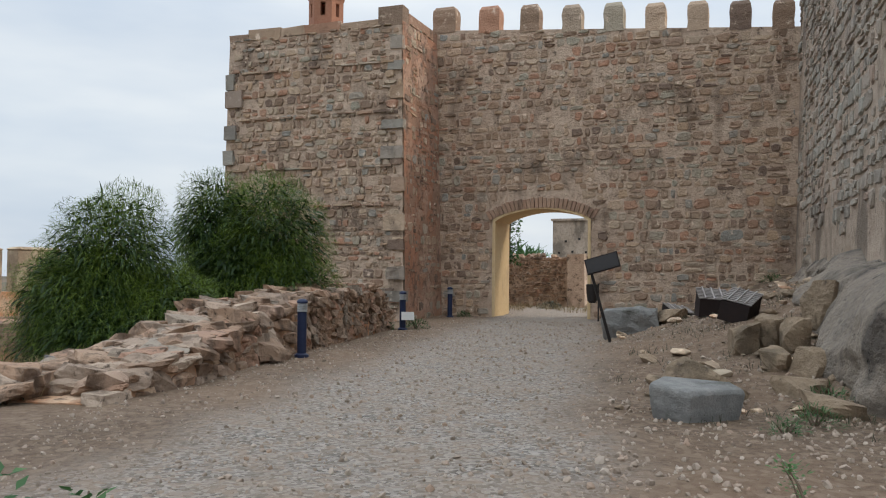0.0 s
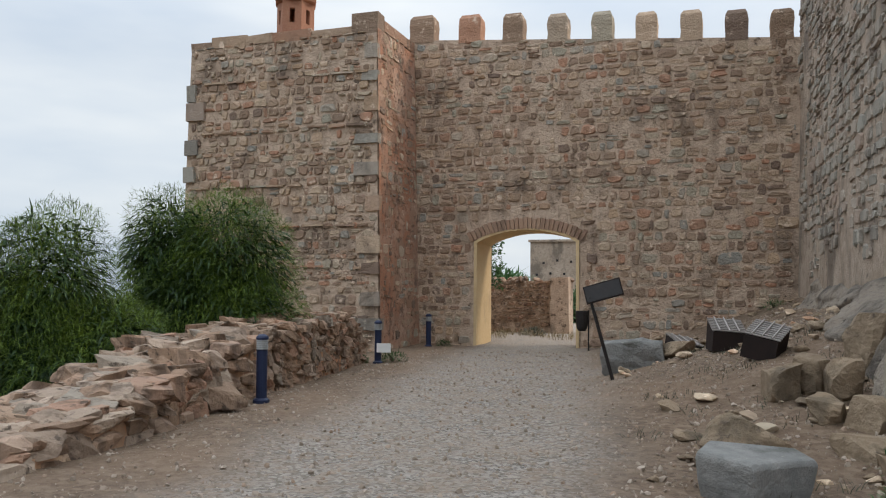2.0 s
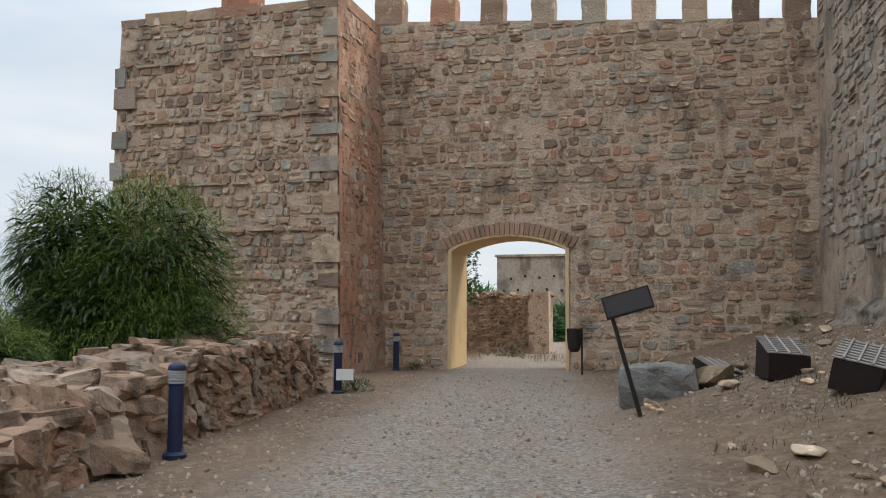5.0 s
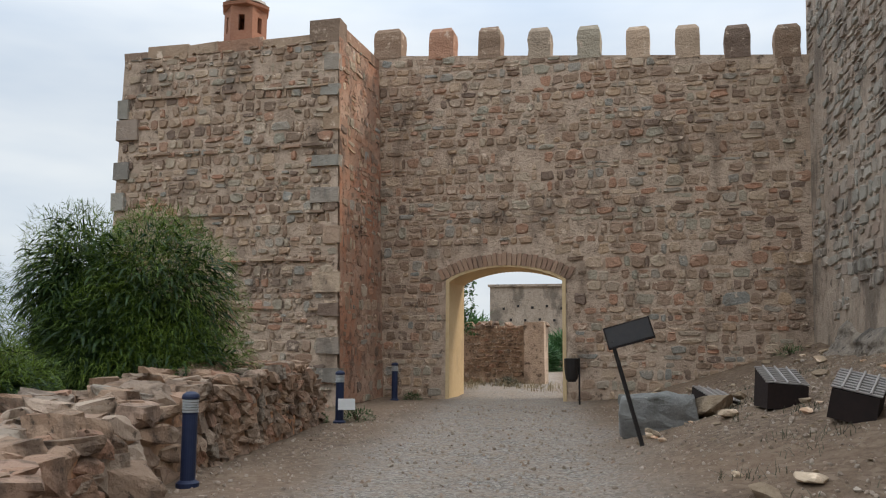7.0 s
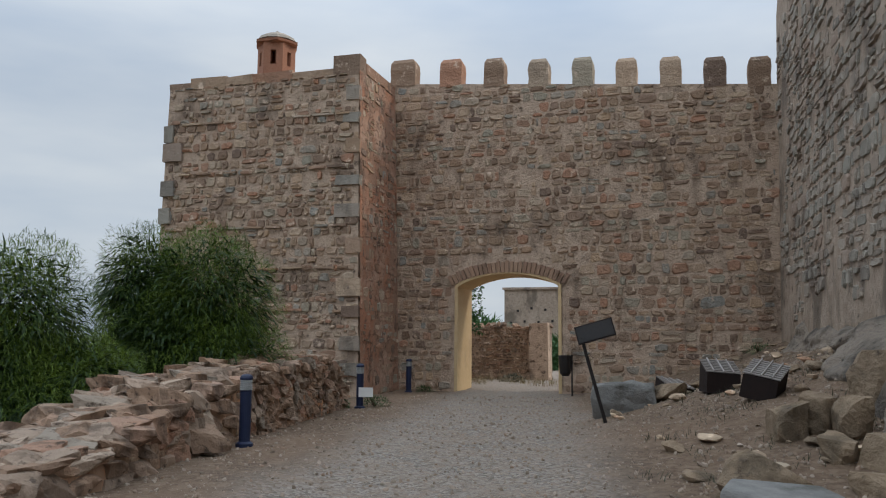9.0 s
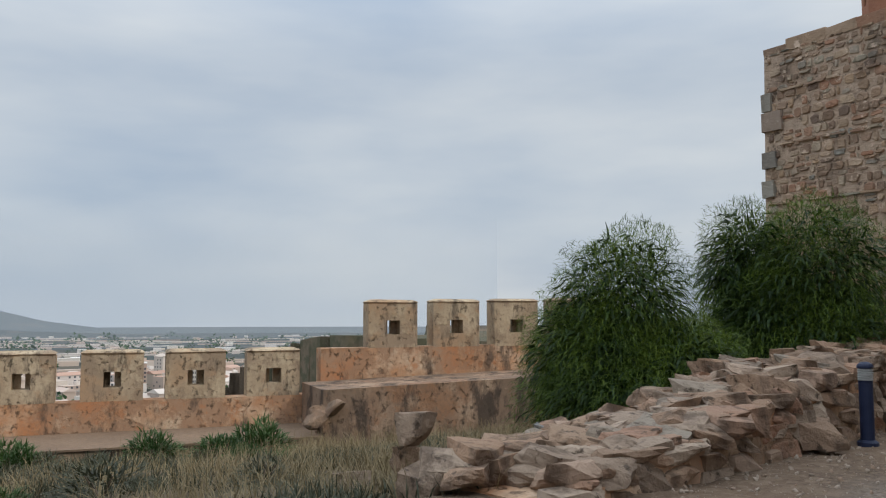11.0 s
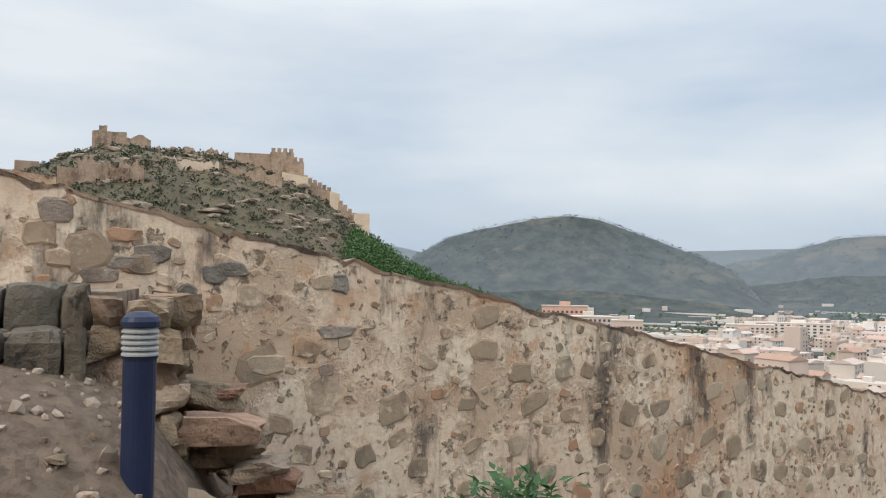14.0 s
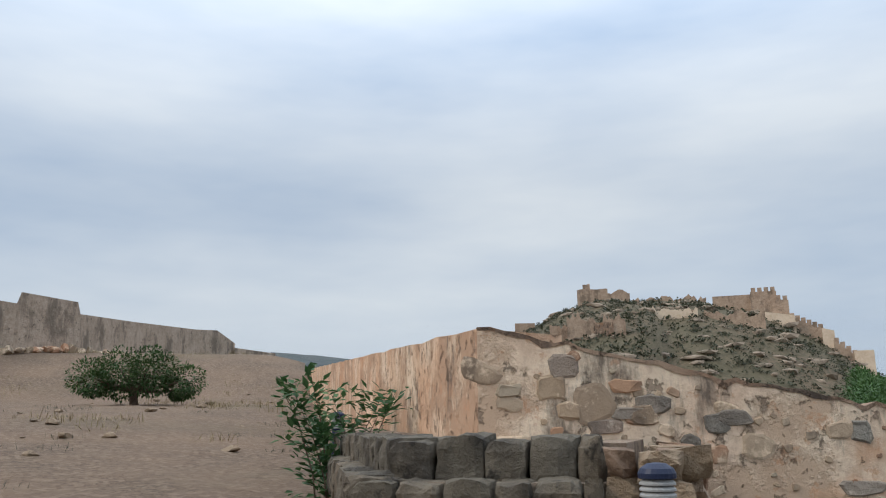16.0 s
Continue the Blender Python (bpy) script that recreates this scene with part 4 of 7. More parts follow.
def west_parapet():
    r = random.Random(31)
    low, mid, high = Geo(), Geo(), Geo()
    run_of_wall(low, 6.95, 21.6, -0.55, -0.003, -6, -1.62)
    run_of_wall(mid, -4.9, 6.946, -0.55, -0.003, -6, -0.42)
    run_of_wall(high, -20.0, -4.904, -0.55, -0.003, -6, 0.9, z1_end=0.78)
    wall = solid("wall_west", mid, M_ORANGE, "low orange earthen parapet wall with rendered merlons", "parapet wall", "structure")
    part("parapet_base", low, M_MERLON, wall)
    part("parapet_base", high, M_ORANGE, wall)
    # merlons in three steps along the wall
    for t0, t1 in ((-0.2, -0.137), (-0.112, -0.045), (-0.021, 0.045), (0.071, 0.137), (0.16, 0.223), (0.249, 0.317)):
        a, b = t0 * 21.7, t1 * 21.7
        merlon(wall, (a + b) / 2, b - a, -0.424, 0.68 + (0.02 if t0 < 0.1 else -0.03), r)
    for k in range(7):
        a = (0.379 + 0.0945 * k) * 21.7
        merlon(wall, a - 0.62, 1.3, -1.624, -0.46, r)
    for a in (-6.2, -8.1, -10.0, -11.9):
        merlon(wall, a - 0.73, 1.42, 0.78, 1.98 + 0.03 * (-6.2 - a) / 1.9, r)
    # end post of the lower parapet and the step between the levels
    part("end_post", Geo().box((-0.9, -0.6, -6), (0.0, 0.05, -1.3), wall_frame(21.9), 0.04, r), M_ORANGE, wall)
    stepped = Geo()
    stepped.box((-0.3, -0.55, -1.7), (0.0, 0.25, -0.9), wall_frame(7.0), 0.05, r)
    part("broken_end", stepped, M_ORANGE, wall)
    # wall walks
    walk_low, walk_mid, walk_high = Geo(), Geo(), Geo()
    run_of_wall(walk_low, 7.4, 22.0, 0.0, 2.7, -7, -2.32)
    run_of_wall(walk_mid, -4.4, 7.396, 0.0, 2.55, -7, -1.2)
    run_of_wall(walk_high, -20, -4.404, 0.0, 2.5, -7, 0.35, z1_end=-0.1)
    deck = solid("wall_walk", walk_low, M_RETAIN, "stained masonry wall walk behind the parapet", "wall walk", "structure")
    part("walk_section", walk_mid, M_RETAIN, deck)
    part("walk_section", walk_high, M_RETAIN, deck)
    for s0, s1, q, z in ((7.4, 22.0, 2.7, -2.32), (-4.4, 7.396, 2.55, -1.2)):
        top = Geo()
        run_of_wall(top, s0, s1, 0.02, q + 0.06, z + 0.002, z + 0.045, 20)
        part("walk_paving", top, M_EARTH, deck)
    # broken masonry ends where the levels step
    for s, z, n in ((7.4, -2.3, 16), (-4.4, -1.2, 16)):
        for k in range(n):
            put_rock("broken_stone", M_RETAIN, deck, on_wall(s + r.uniform(-0.9, 0.3), r.uniform(0.8, 2.9), z + 0.02 + 0.9 * k / n * r.uniform(0.4, 1)), [r.uniform(0.25, 0.6) for _ in range(3)], [r.uniform(0, 3) for _ in range(3)], r=r)
    # thin courses of tile and stone in the retaining face
    rects = courses(10.1, 1.6, (0.07, 0.15), (0.2, 0.6), r, 0.03)
    d = Vector((ALONG.x, ALONG.y, 0))
    masonry(deck, "brick", on_wall(17.5, 2.7, -3.95), -d, rects, M_RETAIN, drop=0.45, seed=41, depth=(0.02, 0.05), near=lambda u, v: True)


west_parapet()


def lattice_gate():
    """Cream iron gate, open, at the step of the wall walk."""
    gate = thing("lattice_gate", "open cream-painted iron lattice gate on the wall walk", "gate", at=on_wall(6.6, 0.25, -1.15))
    u = (INWARD * 0.8 - ALONG * 0.55).normalized()
    d = Vector((u.x, u.y, 0))
    w, h = 0.95, 1.25
    for z in (0.02, h):
        part("rail", Geo().tube([Z * z, d * w + Z * z], [0.03, 0.03], 6), M_CREAM, gate)
    for k in (0, 1):
        part("stile", Geo().tube([d * w * k, d * w * k + Z * h], [0.03, 0.03], 6), M_CREAM, gate)
    for k in range(3):
        a, b = h * k / 3, h * (k + 1) / 3
        part("brace", Geo().tube([Z * a, d * w + Z * b], [0.022, 0.022], 6), M_CREAM, gate)
        part("brace", Geo().tube([Z * b, d * w + Z * a], [0.022, 0.022], 6), M_CREAM, gate)
    part("mid_stile", Geo().tube([d * w * 0.5, d * w * 0.5 + Z * h], [0.02, 0.02], 6), M_CREAM, gate)
    dark = thing("iron_barrier", "dark iron cross-braced barrier at the end of the wall walk", "barrier", at=on_wall(21.8, 0.15, -2.28))
    e = Vector((INWARD.x, INWARD.y, 0))
    for k in range(3):
        part("post", Geo().tube([e * 0.75 * k, e * 0.75 * k + Z * 1.35], [0.03, 0.03], 6), M_BLACK, dark)
    for k in range(2):
        for a, b in ((0, 1), (1, 0)):
            part("brace", Geo().tube([e * 0.75 * (k + a) + Z * 0.05, e * 0.75 * (k + b) + Z * 1.3], [0.022, 0.022], 6), M_BLACK, dark)
    part("rail", Geo().tube([Z * 1.3, e * 1.5 + Z * 1.3], [0.025, 0.025], 6), M_BLACK, dark)


lattice_gate()


# ---- plastered wall with embedded field stones ----
def plastered_wall():
    r = random.Random(51)
    d = (PW_E - PW_W).normalized()
    n2 = Vector((-d.y, d.x))                       # towards the camera
    length = (PW_E - PW_W).length
    g = Geo()
    n = 240

    def top_at(f):
        return -2.42 + (2.42 + 2.42) * f + 0.05 * noise.noise(Vector((f * 30, 0, 0))) + 0.05 * noise.noise(Vector((f * 110, 3, 0))) + 0.03 * noise.noise(Vector((f * 260, 7, 0)))

    def corner(f, k, z):
        p = PW_W + d * length * f - n2 * 0.7 * k
        return (p.x, p.y, z)

    for i in range(n):
        f0, f1 = i / n, (i + 1) / n
        a, b = top_at(f0), top_at(f1)
        g.add([corner(f0, 0, -7), corner(f1, 0, -7), corner(f1, 0, b), corner(f0, 0, a), corner(f0, 1, -7), corner(f1, 1, -7), corner(f1, 1, b - 0.05), corner(f0, 1, a - 0.05)],
              [(0, 1, 2, 3), (5, 4, 7, 6), (3, 2, 6, 7), (0, 3, 7, 4), (1, 5, 6, 2)])
    wall = solid("wall_south", g, M_PLASTER, "sloping lime-plastered wall with embedded field stones", "wall", "structure")
    # field stones flush in the plaster, as flat lumps
    shapes = []
    for _ in range(10):
        m = 11
        wob = [r.uniform(0.78, 1.1) for _ in range(m)]
        ring = [(0.5 * w * math.copysign(abs(math.cos(a)) ** 0.7, math.cos(a)), 0.5 * w * math.copysign(abs(math.sin(a)) ** 0.7, math.sin(a))) for w, a in ((wob[k], 2 * math.pi * k / m) for k in range(m))]
        s = Geo()
        s.add([(x, 0.6, z) for x, z in ring] + [(x, -0.4, z) for x, z in ring] + [(x * 0.8, -0.9 + r.uniform(-.2, .2), z * 0.8) for x, z in ring],
              [(i * m + k, i * m + (k + 1) % m, (i + 1) * m + (k + 1) % m, (i + 1) * m + k) for i in range(2) for k in range(m)] + [tuple(range(2 * m, 3 * m))])
        shapes.append((s, s.data("field_stone", M_FIELDSTONE)))
    along, out = Vector((d.x, d.y, 0)), Vector((n2.x, n2.y, 0))
    placed, rest = [], Geo()
    for tries in range(16000):
        u = length * r.random()
        f = u / length
        z = top_at(f) - 0.05 - 3.2 * r.random() ** 0.95
        w = r.uniform(0.2, 0.4) if tries < 700 else 0.05 + 0.27 * r.random() ** 2.0
        h = w * r.uniform(0.5, 1.0)
        if z + h / 2 > top_at(f) - 0.05 or any(abs(u - a) < (w + c) * 0.6 and abs(z - b) < (h + e) * 0.62 for a, b, c, e in placed):
            continue
        if noise.noise(Vector((u * 0.55, z * 0.8, 5))) < r.uniform(-0.55, 0.12):
            continue
        if len(placed) > 1150:
            break
        placed.append((u, z, w, h))
        p = PW_W + d * u
        tilt = r.uniform(-0.5, 0.5)
        a2, u2 = along * math.cos(tilt) + Z * math.sin(tilt), Z * math.cos(tilt) - along * math.sin(tilt)
        m = Matrix((a2 * w, -out * 0.011, u2 * h)).transposed().to_4x4()
        m.translation = (p.x, p.y, z)
        s, data = r.choice(shapes)
        if u > length * 0.48 and len(wall.children) < 300:
            ob = new("field_stone", data)
            ob.parent, ob.matrix_basis = wall, m
        else:
            rest.add([m @ Vector(q) for q in s.v], s.f)
    part("field_stones", rest, M_FIELDSTONE, wall, kind="stuff")
    crust = Geo()                                     # dark weathered crust along the top edge
    for i in range(n):
        ps = []
        for f in (i / n, (i + 1) / n):
            t = top_at(f)
            drop = 0.015 + 0.1 * max(0.0, noise.noise(Vector((f * 70, 1, 2))) + 0.5 * noise.noise(Vector((f * 210, 5, 2))))
            p, q = PW_W + d * length * f + n2 * 0.006, PW_W + d * length * f - n2 * 0.71
            ps += [(p.x, p.y, t - drop), (p.x, p.y, t + 0.012), (q.x, q.y, t - 0.03)]
        crust.add(ps, [(0, 3, 4, 1), (1, 4, 5, 2)])
    part("weathered_top", crust, M_RETAIN, wall, "dark lichen crust")
    for k in range(20):                               # bare grey stones where the plaster has fallen at the corner
        u = length - 0.18 - 3.2 * r.random() ** 1.5
        z = top_at(u / length) - 0.12 - 1.0 * r.random()
        w, h = r.uniform(0.16, 0.42), r.uniform(0.09, 0.22)
        p = PW_W + d * u
        m = Matrix((along * w, -out * 0.016, Z * h)).transposed().to_4x4()
        m.translation = (p.x, p.y, z)
        ob = new("bare_stone", BLOCKS[k % 26].data("bare_stone", M_ASHLAR if k % 3 else M_FIELDSTONE))
        ob.parent, ob.matrix_basis = wall, m
    # wall that runs on to the south
    g = Geo()
    e = (SW_S - SW_N).normalized()
    o = Vector((e.y, -e.x))
    o = o if o.x < 0 else -o
    m, ln = 50, (SW_S - SW_N).length
    for i in range(m):
        ps = []
        for f in (i / m, (i + 1) / m):
            p = SW_N + e * ln * f
            t = 2.42 + 2.75 * f + 0.04 * noise.noise(Vector((f * 40, 2, 0)))
            ps += [(p.x, p.y, -3), (p.x, p.y, t), (p.x + o.x * 0.7, p.y + o.y * 0.7, t - 0.04), (p.x + o.x * 0.7, p.y + o.y * 0.7, -3)]
        g.add(ps, [(0, 1, 5, 4), (1, 2, 6, 5), (2, 3, 7, 6)])
    p, t = SW_N, 2.42
    g.add([(p.x, p.y, -3), (p.x, p.y, t), (p.x + o.x * .7, p.y + o.y * .7, t - .04), (p.x + o.x * .7, p.y + o.y * .7, -3)], [(3, 2, 1, 0)])
    g.add([(SW_S.x, SW_S.y, -3), (SW_S.x, SW_S.y, 5.1), (SW_S.x + o.x * .7, SW_S.y + o.y * .7, 5.1), (SW_S.x + o.x * .7, SW_S.y + o.y * .7, -3)], [(0, 1, 2, 3)])
    solid("wall_path", g, M_PLASTER2, "long pinkish streaked plaster wall beside the path", "wall", "structure")


plastered_wall()


# ---- stone steps in front of the plastered wall ----
def rough_block(m, lo, hi, r, amount=0.02, cuts=3):
    """A squared block with worn, uneven faces and edges."""
    bm = bmesh.new()
    bmesh.ops.create_cube(bm, size=2.0)
    bmesh.ops.subdivide_edges(bm, edges=bm.edges[:], cuts=cuts, use_grid_fill=True)
    seed = Vector((r.uniform(0, 50), r.uniform(0, 50), 0))
    half, mid = (Vector(hi) - Vector(lo)) / 2, (Vector(hi) + Vector(lo)) / 2
    verts = []
    for v in bm.verts:
        edge = sum(abs(t) > 0.99 for t in v.co)
        p = Vector([mid[i] + half[i] * v.co[i] for i in range(3)])
        way = Vector([v.co[i] if abs(v.co[i]) > 0.99 else 0 for i in range(3)])
        p += way * (amount * noise.noise(p * 3.1 + seed) + amount * 0.7 * noise.noise(p * 9 + seed) - (0.012 if edge == 2 else 0.025 if edge == 3 else 0))
        verts.append(m @ p)
    g = Geo().add(verts, [[v.index for v in f.verts] for f in bm.faces])
    bm.free()
    return g


def laid_blocks(parent, points, top, rise, deep, r):
    """A row of squared blocks along a line of points; they face to the right of it."""
    for a, b in zip(points, points[1:]):
        a, b = Vector(a), Vector(b)
        w = (b - a).normalized()
        back = Vector((-w.y, w.x))
        length, u = (b - a).length, 0.0
        while u < length - 0.08:
            bw = min(r.uniform(0.17, 0.36), length - u)
            c = a + w * (u + bw / 2)
            m = Matrix(((-w.x, back.x, 0), (-w.y, back.y, 0), (0, 0, 1))).to_4x4()
            m.translation = (c.x, c.y, top)
            h = rise + 0.16
            g = rough_block(m, (-bw / 2 + 0.005, r.uniform(-0.015, 0.02), -h), (bw / 2 - 0.005, deep, r.uniform(-0.025, 0.012)), r, 0.03, 4)
            part("step_block", g, M_STEP, parent)
            u += bw


def stone_steps():
    steps = thing("stone_steps", "worn flight of broad grey stone block steps beside the wall", "steps")
    r = random.Random(61)
    laid_blocks(steps, [(11.3, -35.0), (9.72, -31.75), (8.79, -29.8), (7.48, -29.82)], 1.6, 0.2, 0.4, r)
    laid_blocks(steps, [(10.7, -33.4), (9.65, -31.2), (8.92, -29.5), (7.46, -29.54)], 1.38, 0.2, 0.4, r)
    laid_blocks(steps, [(8.68, -29.2), (8.12, -29.26)], 1.16, 0.12, 0.3, r)
    fill = Geo()
    outline = [(7.36, -30.05), (8.62, -30.02), (9.5, -31.78), (10.95, -34.75), (13.6, -39.6), (13.0, -40.2), (8.6, -31.3), (7.3, -31.55)]
    fill.add([(x, y, 0.4) for x, y in outline] + [(x, y, 1.56 + 0.02 * max(0, -33 - y)) for x, y in outline],
             [tuple(range(8, 16))] + [(k, (k + 1) % 8, 8 + (k + 1) % 8, 8 + k) for k in range(8)])
    low = [(7.38, -29.7), (8.8, -29.66), (9.5, -31.3), (10.55, -33.5), (10.9, -34.6), (9.5, -31.85), (8.6, -30.1), (7.38, -30.1)]
    fill.add([(x, y, 0.3) for x, y in low] + [(x, y, 1.345) for x, y in low], [tuple(range(8, 16))] + [(k, (k + 1) % 8, 8 + (k + 1) % 8, 8 + k) for k in range(8)])
    part("infill", fill, M_RUBBLE, steps)
    # rough cheek of loose stones on the side towards the slope
    cheek = thing("dry_stone_cheek", "crumbling dry-stone end wall beside the steps", "stone wall")
    for k in range(52):
        t = (k % 13) / 13
        az = radians(r.uniform(169.5, 181.5 - 3 * t) + 4.0 * t)
        rr = r.uniform(5.0, 6.3)
        f = smooth01(169, 184, math.degrees(az))
        top = -0.75 + 2.2 * f
        s = r.uniform(0.15, 0.28)
        put_chunk("stone", M_RUBBLE if r.random() < 0.7 else M_OCHREROCK, cheek, (STAND.x - rr * math.sin(az), STAND.y + rr * math.cos(az), top - (1 - t) * 0.9), (s * 1.3, s, s * r.uniform(0.4, 0.65)), (r.uniform(-.15, .15), r.uniform(-.15, .15), r.uniform(0, 3)), r)
    for row in range(8):                              # stacked stones that close the end of the flight
        z, u = 0.35 + 0.155 * row, 0.0
        while u < 2.2:
            w = r.uniform(0.18, 0.3)
            x, y = (7.42 - (u + w / 2), -29.78) if u < 0.32 else (7.2 - 0.03 * row, -29.72 - (u - 0.3) - w / 2)
            put_chunk("stone", M_RUBBLE if r.random() < 0.6 else M_OCHREROCK, cheek, (x + 0.05, y + r.uniform(-.04, .04), z), (0.34 if u > 0.3 else w, 0.3 if u < 0.3 else w, r.uniform(0.16, 0.22)), (r.uniform(-.06, .06), r.uniform(-.06, .06), r.uniform(-.2, .2)), r)
            u += w
    for k in range(40):                               # flat slabs that lead down beside it
        f = k / 39
        s = r.uniform(0.24, 0.42)
        put_chunk("slab", M_RUBBLE if k % 3 else M_OCHREROCK, cheek, (7.0 - 1.9 * f + r.uniform(-.2, .2), -30.1 + 0.6 * f + r.uniform(-.35, .3), 0.95 - 1.75 * f + r.uniform(-.12, .1)), (s * 1.2, s, s * r.uniform(0.3, 0.5)), (r.uniform(-.1, .1), r.uniform(-.1, .1), r.uniform(-.4, .4)), r)
    for x, y, z, sx, sy, sz in ((6.35, -29.2, -0.35, 0.85, 0.6, 0.55), (6.75, -29.0, -0.25, 0.7, 0.6, 0.4), (6.05, -29.0, -0.8, 0.8, 0.7, 0.5), (6.9, -29.25, 0.1, 0.6, 0.5, 0.35)):
        ob = put_chunk("boulder", M_OCHREROCK if sx < 0.8 else M_RUBBLE, None, (x, y, z), (sx, sy, sz), (r.uniform(-.1, .1), r.uniform(-.1, .1), r.uniform(0, 3)), r)
        tagged(ob, "big split boulder below the steps", "boulder", "boulders below the steps")


stone_steps()


# ---- bollard lamps ----
def bollard(x, y, z, plate=False):
    b = thing("bollard_lamp", "navy-blue cylindrical bollard lamp with grey louvred head" + (" and a white plate" if plate else ""), "bollard lamp", "bollard lamps along the path", at=(x, y, z))
    part("foot", Geo().lathe([(0.13, -0.05), (0.13, 0.02), (0.095, 0.045), (0.085, 0.05)]), M_NAVY, b, smooth=False)
    part("post", Geo().lathe([(0.085, 0.05), (0.085, 0.2), (0.085, 0.78), (0.092, 0.8), (0.07, 0.805)]), M_NAVY, b, smooth=False)
    for k in range(5):
        z0 = 0.81 + 0.03 * k
        part("louvre", Geo().lathe([(0.075, z0), (0.095, z0 - 0.004), (0.095, z0 + 0.006), (0.078, z0 + 0.024)]), M_LOUVRE, b, "pale grey louvre ring")
    part("lamp_core", Geo().lathe([(0.06, 0.8), (0.06, 0.96)]), M_LOUVRE, b)
    part("cap", Geo().lathe([(0.09, 0.955), (0.1, 0.96), (0.1, 0.985), (0.088, 1.01), (0.05, 1.035), (0.01, 1.04)]), M_NAVY, b)
    if plate:
        part("plate", Geo().box((-0.02, -0.135, 0.26), (0.32, -0.11, 0.48)), M_WHITE, b, "small white plate")
    return b


for bx, by, bz, pl in ((0.74, -14.75, 0.02, False), (-0.45, -7.5, 0.0, True), (-1.4, -1.3, 0.0, False), (7.172, -28.86, 0.6, False), (11.65, -36.0, 0.86, False)):
    ob = bollard(bx, by, bz, pl)
    if -29.5 < by < -28:
        ob.scale = (0.86, 0.86, 0.86)
    if pl:
        ob.rotation_euler = (0, 0, radians(18))


# ---- rubble wall beside the path ----
RW = [(1.5, -20.4, 0.02, 1.2), (1.35, -19.0, 0.24, 1.6), (1.1, -17.6, 0.45, 1.7), (0.75, -16.3, 0.66, 1.7), (0.5, -15.2, 0.82, 1.7), (0.2, -13.2, 1.02, 1.6), (-0.05, -11.4, 1.14, 1.5), (-0.4, -9.3, 1.18, 1.4), (-0.6, -8.4, 1.1, 1.2), (-0.8, -7.5, 0.5, 0.8)]


def rubble_wall():
    r = random.Random(71)
    g = Geo()
    for (x0, y0, h0, w0), (x1, y1, h1, w1) in zip(RW, RW[1:]):
        ps = []
        for x, y, h, w in ((x0, y0, h0, w0), (x1, y1, h1, w1)):
            ps += [(x - 0.03, y, -0.4), (x - 0.1, y, h * 0.9), (x - w, y - 0.25, h * 1.0), (x - w - 0.3, y - 0.3, -1.6)]
        g.add(ps, [(0, 4, 5, 1), (1, 5, 6, 2), (2, 6, 7, 3)])
    x, y, h, w = RW[-1]
    g.add([(x - .03, y, -.4), (x - .1, y, h * .9), (x - w, y - .25, h), (x - w - .3, y - .3, -1.6)], [(0, 1, 2, 3)])
    x, y, h, w = RW[0]
    g.add([(x - .03, y, -.4), (x - .1, y, h * .9), (x - w, y - .25, h), (x - w - .3, y - .3, -1.6)], [(3, 2, 1, 0)])
    wall = solid("rubble_wall", g, M_ORANGE, "ruined low rubble wall of pinkish-brown stones beside the path", "stone wall")

    def at(y):
        for (xa, ya, ha, wa), (xb, yb, hb, wb) in zip(RW, RW[1:]):
            if ya <= y <= yb:
                f = (y - ya) / (yb - ya)
                return xa + (xb - xa) * f, ha + (hb - ha) * f, wa + (wb - wa) * f
        return RW[-1][0], RW[-1][2], RW[-1][3]

    y = -20.5
    while y < -7.4:                                   # facing stones in rough courses, larger to the south
        x, h, w = at(y)
        big = 1.0 + 0.75 * smooth01(-12.5, -16.5, y)
        z, wide = -0.1, r.uniform(0.17, 0.36) * big
        while z < h - 0.04:
            hh = min(r.uniform(0.09, 0.24) * big, h - z + 0.1)
            put_chunk("stone", M_RUBBLE, wall, (x - 0.16 + r.uniform(-0.05, 0.03), y + r.uniform(-0.06, 0.06), z + hh / 2), (r.uniform(0.3, 0.4), wide * r.uniform(0.95, 1.2), hh * r.uniform(0.98, 1.15)), (r.uniform(-.08, .08), r.uniform(-.06, .06), r.uniform(-.2, .2)), r)
            z += hh
        y += wide * 0.95
    for k in range(330):                              # loose capping stones
        y = r.uniform(-20.0, -7.9) if k < 150 else r.uniform(-20.0, -14.5)
        x, h, w = at(y)
        f = r.random()
        s = r.uniform(0.2, 0.4) * (1.45 if y < -13.5 and r.random() < 0.45 else 1)
        put_chunk("stone", M_RUBBLE, wall, (x - 0.2 - (w - 0.3) * f, y - 0.2 * f, h * (0.9 + 0.1 * f) + s * 0.14), (s * 1.15, s * r.uniform(0.8, 1.4), s * r.uniform(0.4, 0.7)), (r.uniform(-.2, .2), r.uniform(-.2, .2), r.uniform(0, 3)), r)
    for k in range(46):                               # tumbled boulders at the south end and on the slope
        x, y = r.uniform(-1.6, 0.7), r.uniform(-21.0, -15.5)
        s = r.uniform(0.3, 0.66)
        ob = put_chunk("boulder", M_SLATE if k % 9 == 4 else M_RUBBLE, None, (x, y, max(ground_z(x, y), 0.1 if x > 0.2 else -9) + s * 0.2), (s, s * r.uniform(0.8, 1.4), s * r.uniform(0.5, 0.75)), (r.uniform(-.2, .2), r.uniform(-.2, .2), r.uniform(0, 3)), r)
        tagged(ob, "grey angular boulder tumbled from the ruined wall" if k % 9 == 4 else "pale angular boulder tumbled from the ruined wall", "boulder", "tumbled boulders")



rubble_wall()


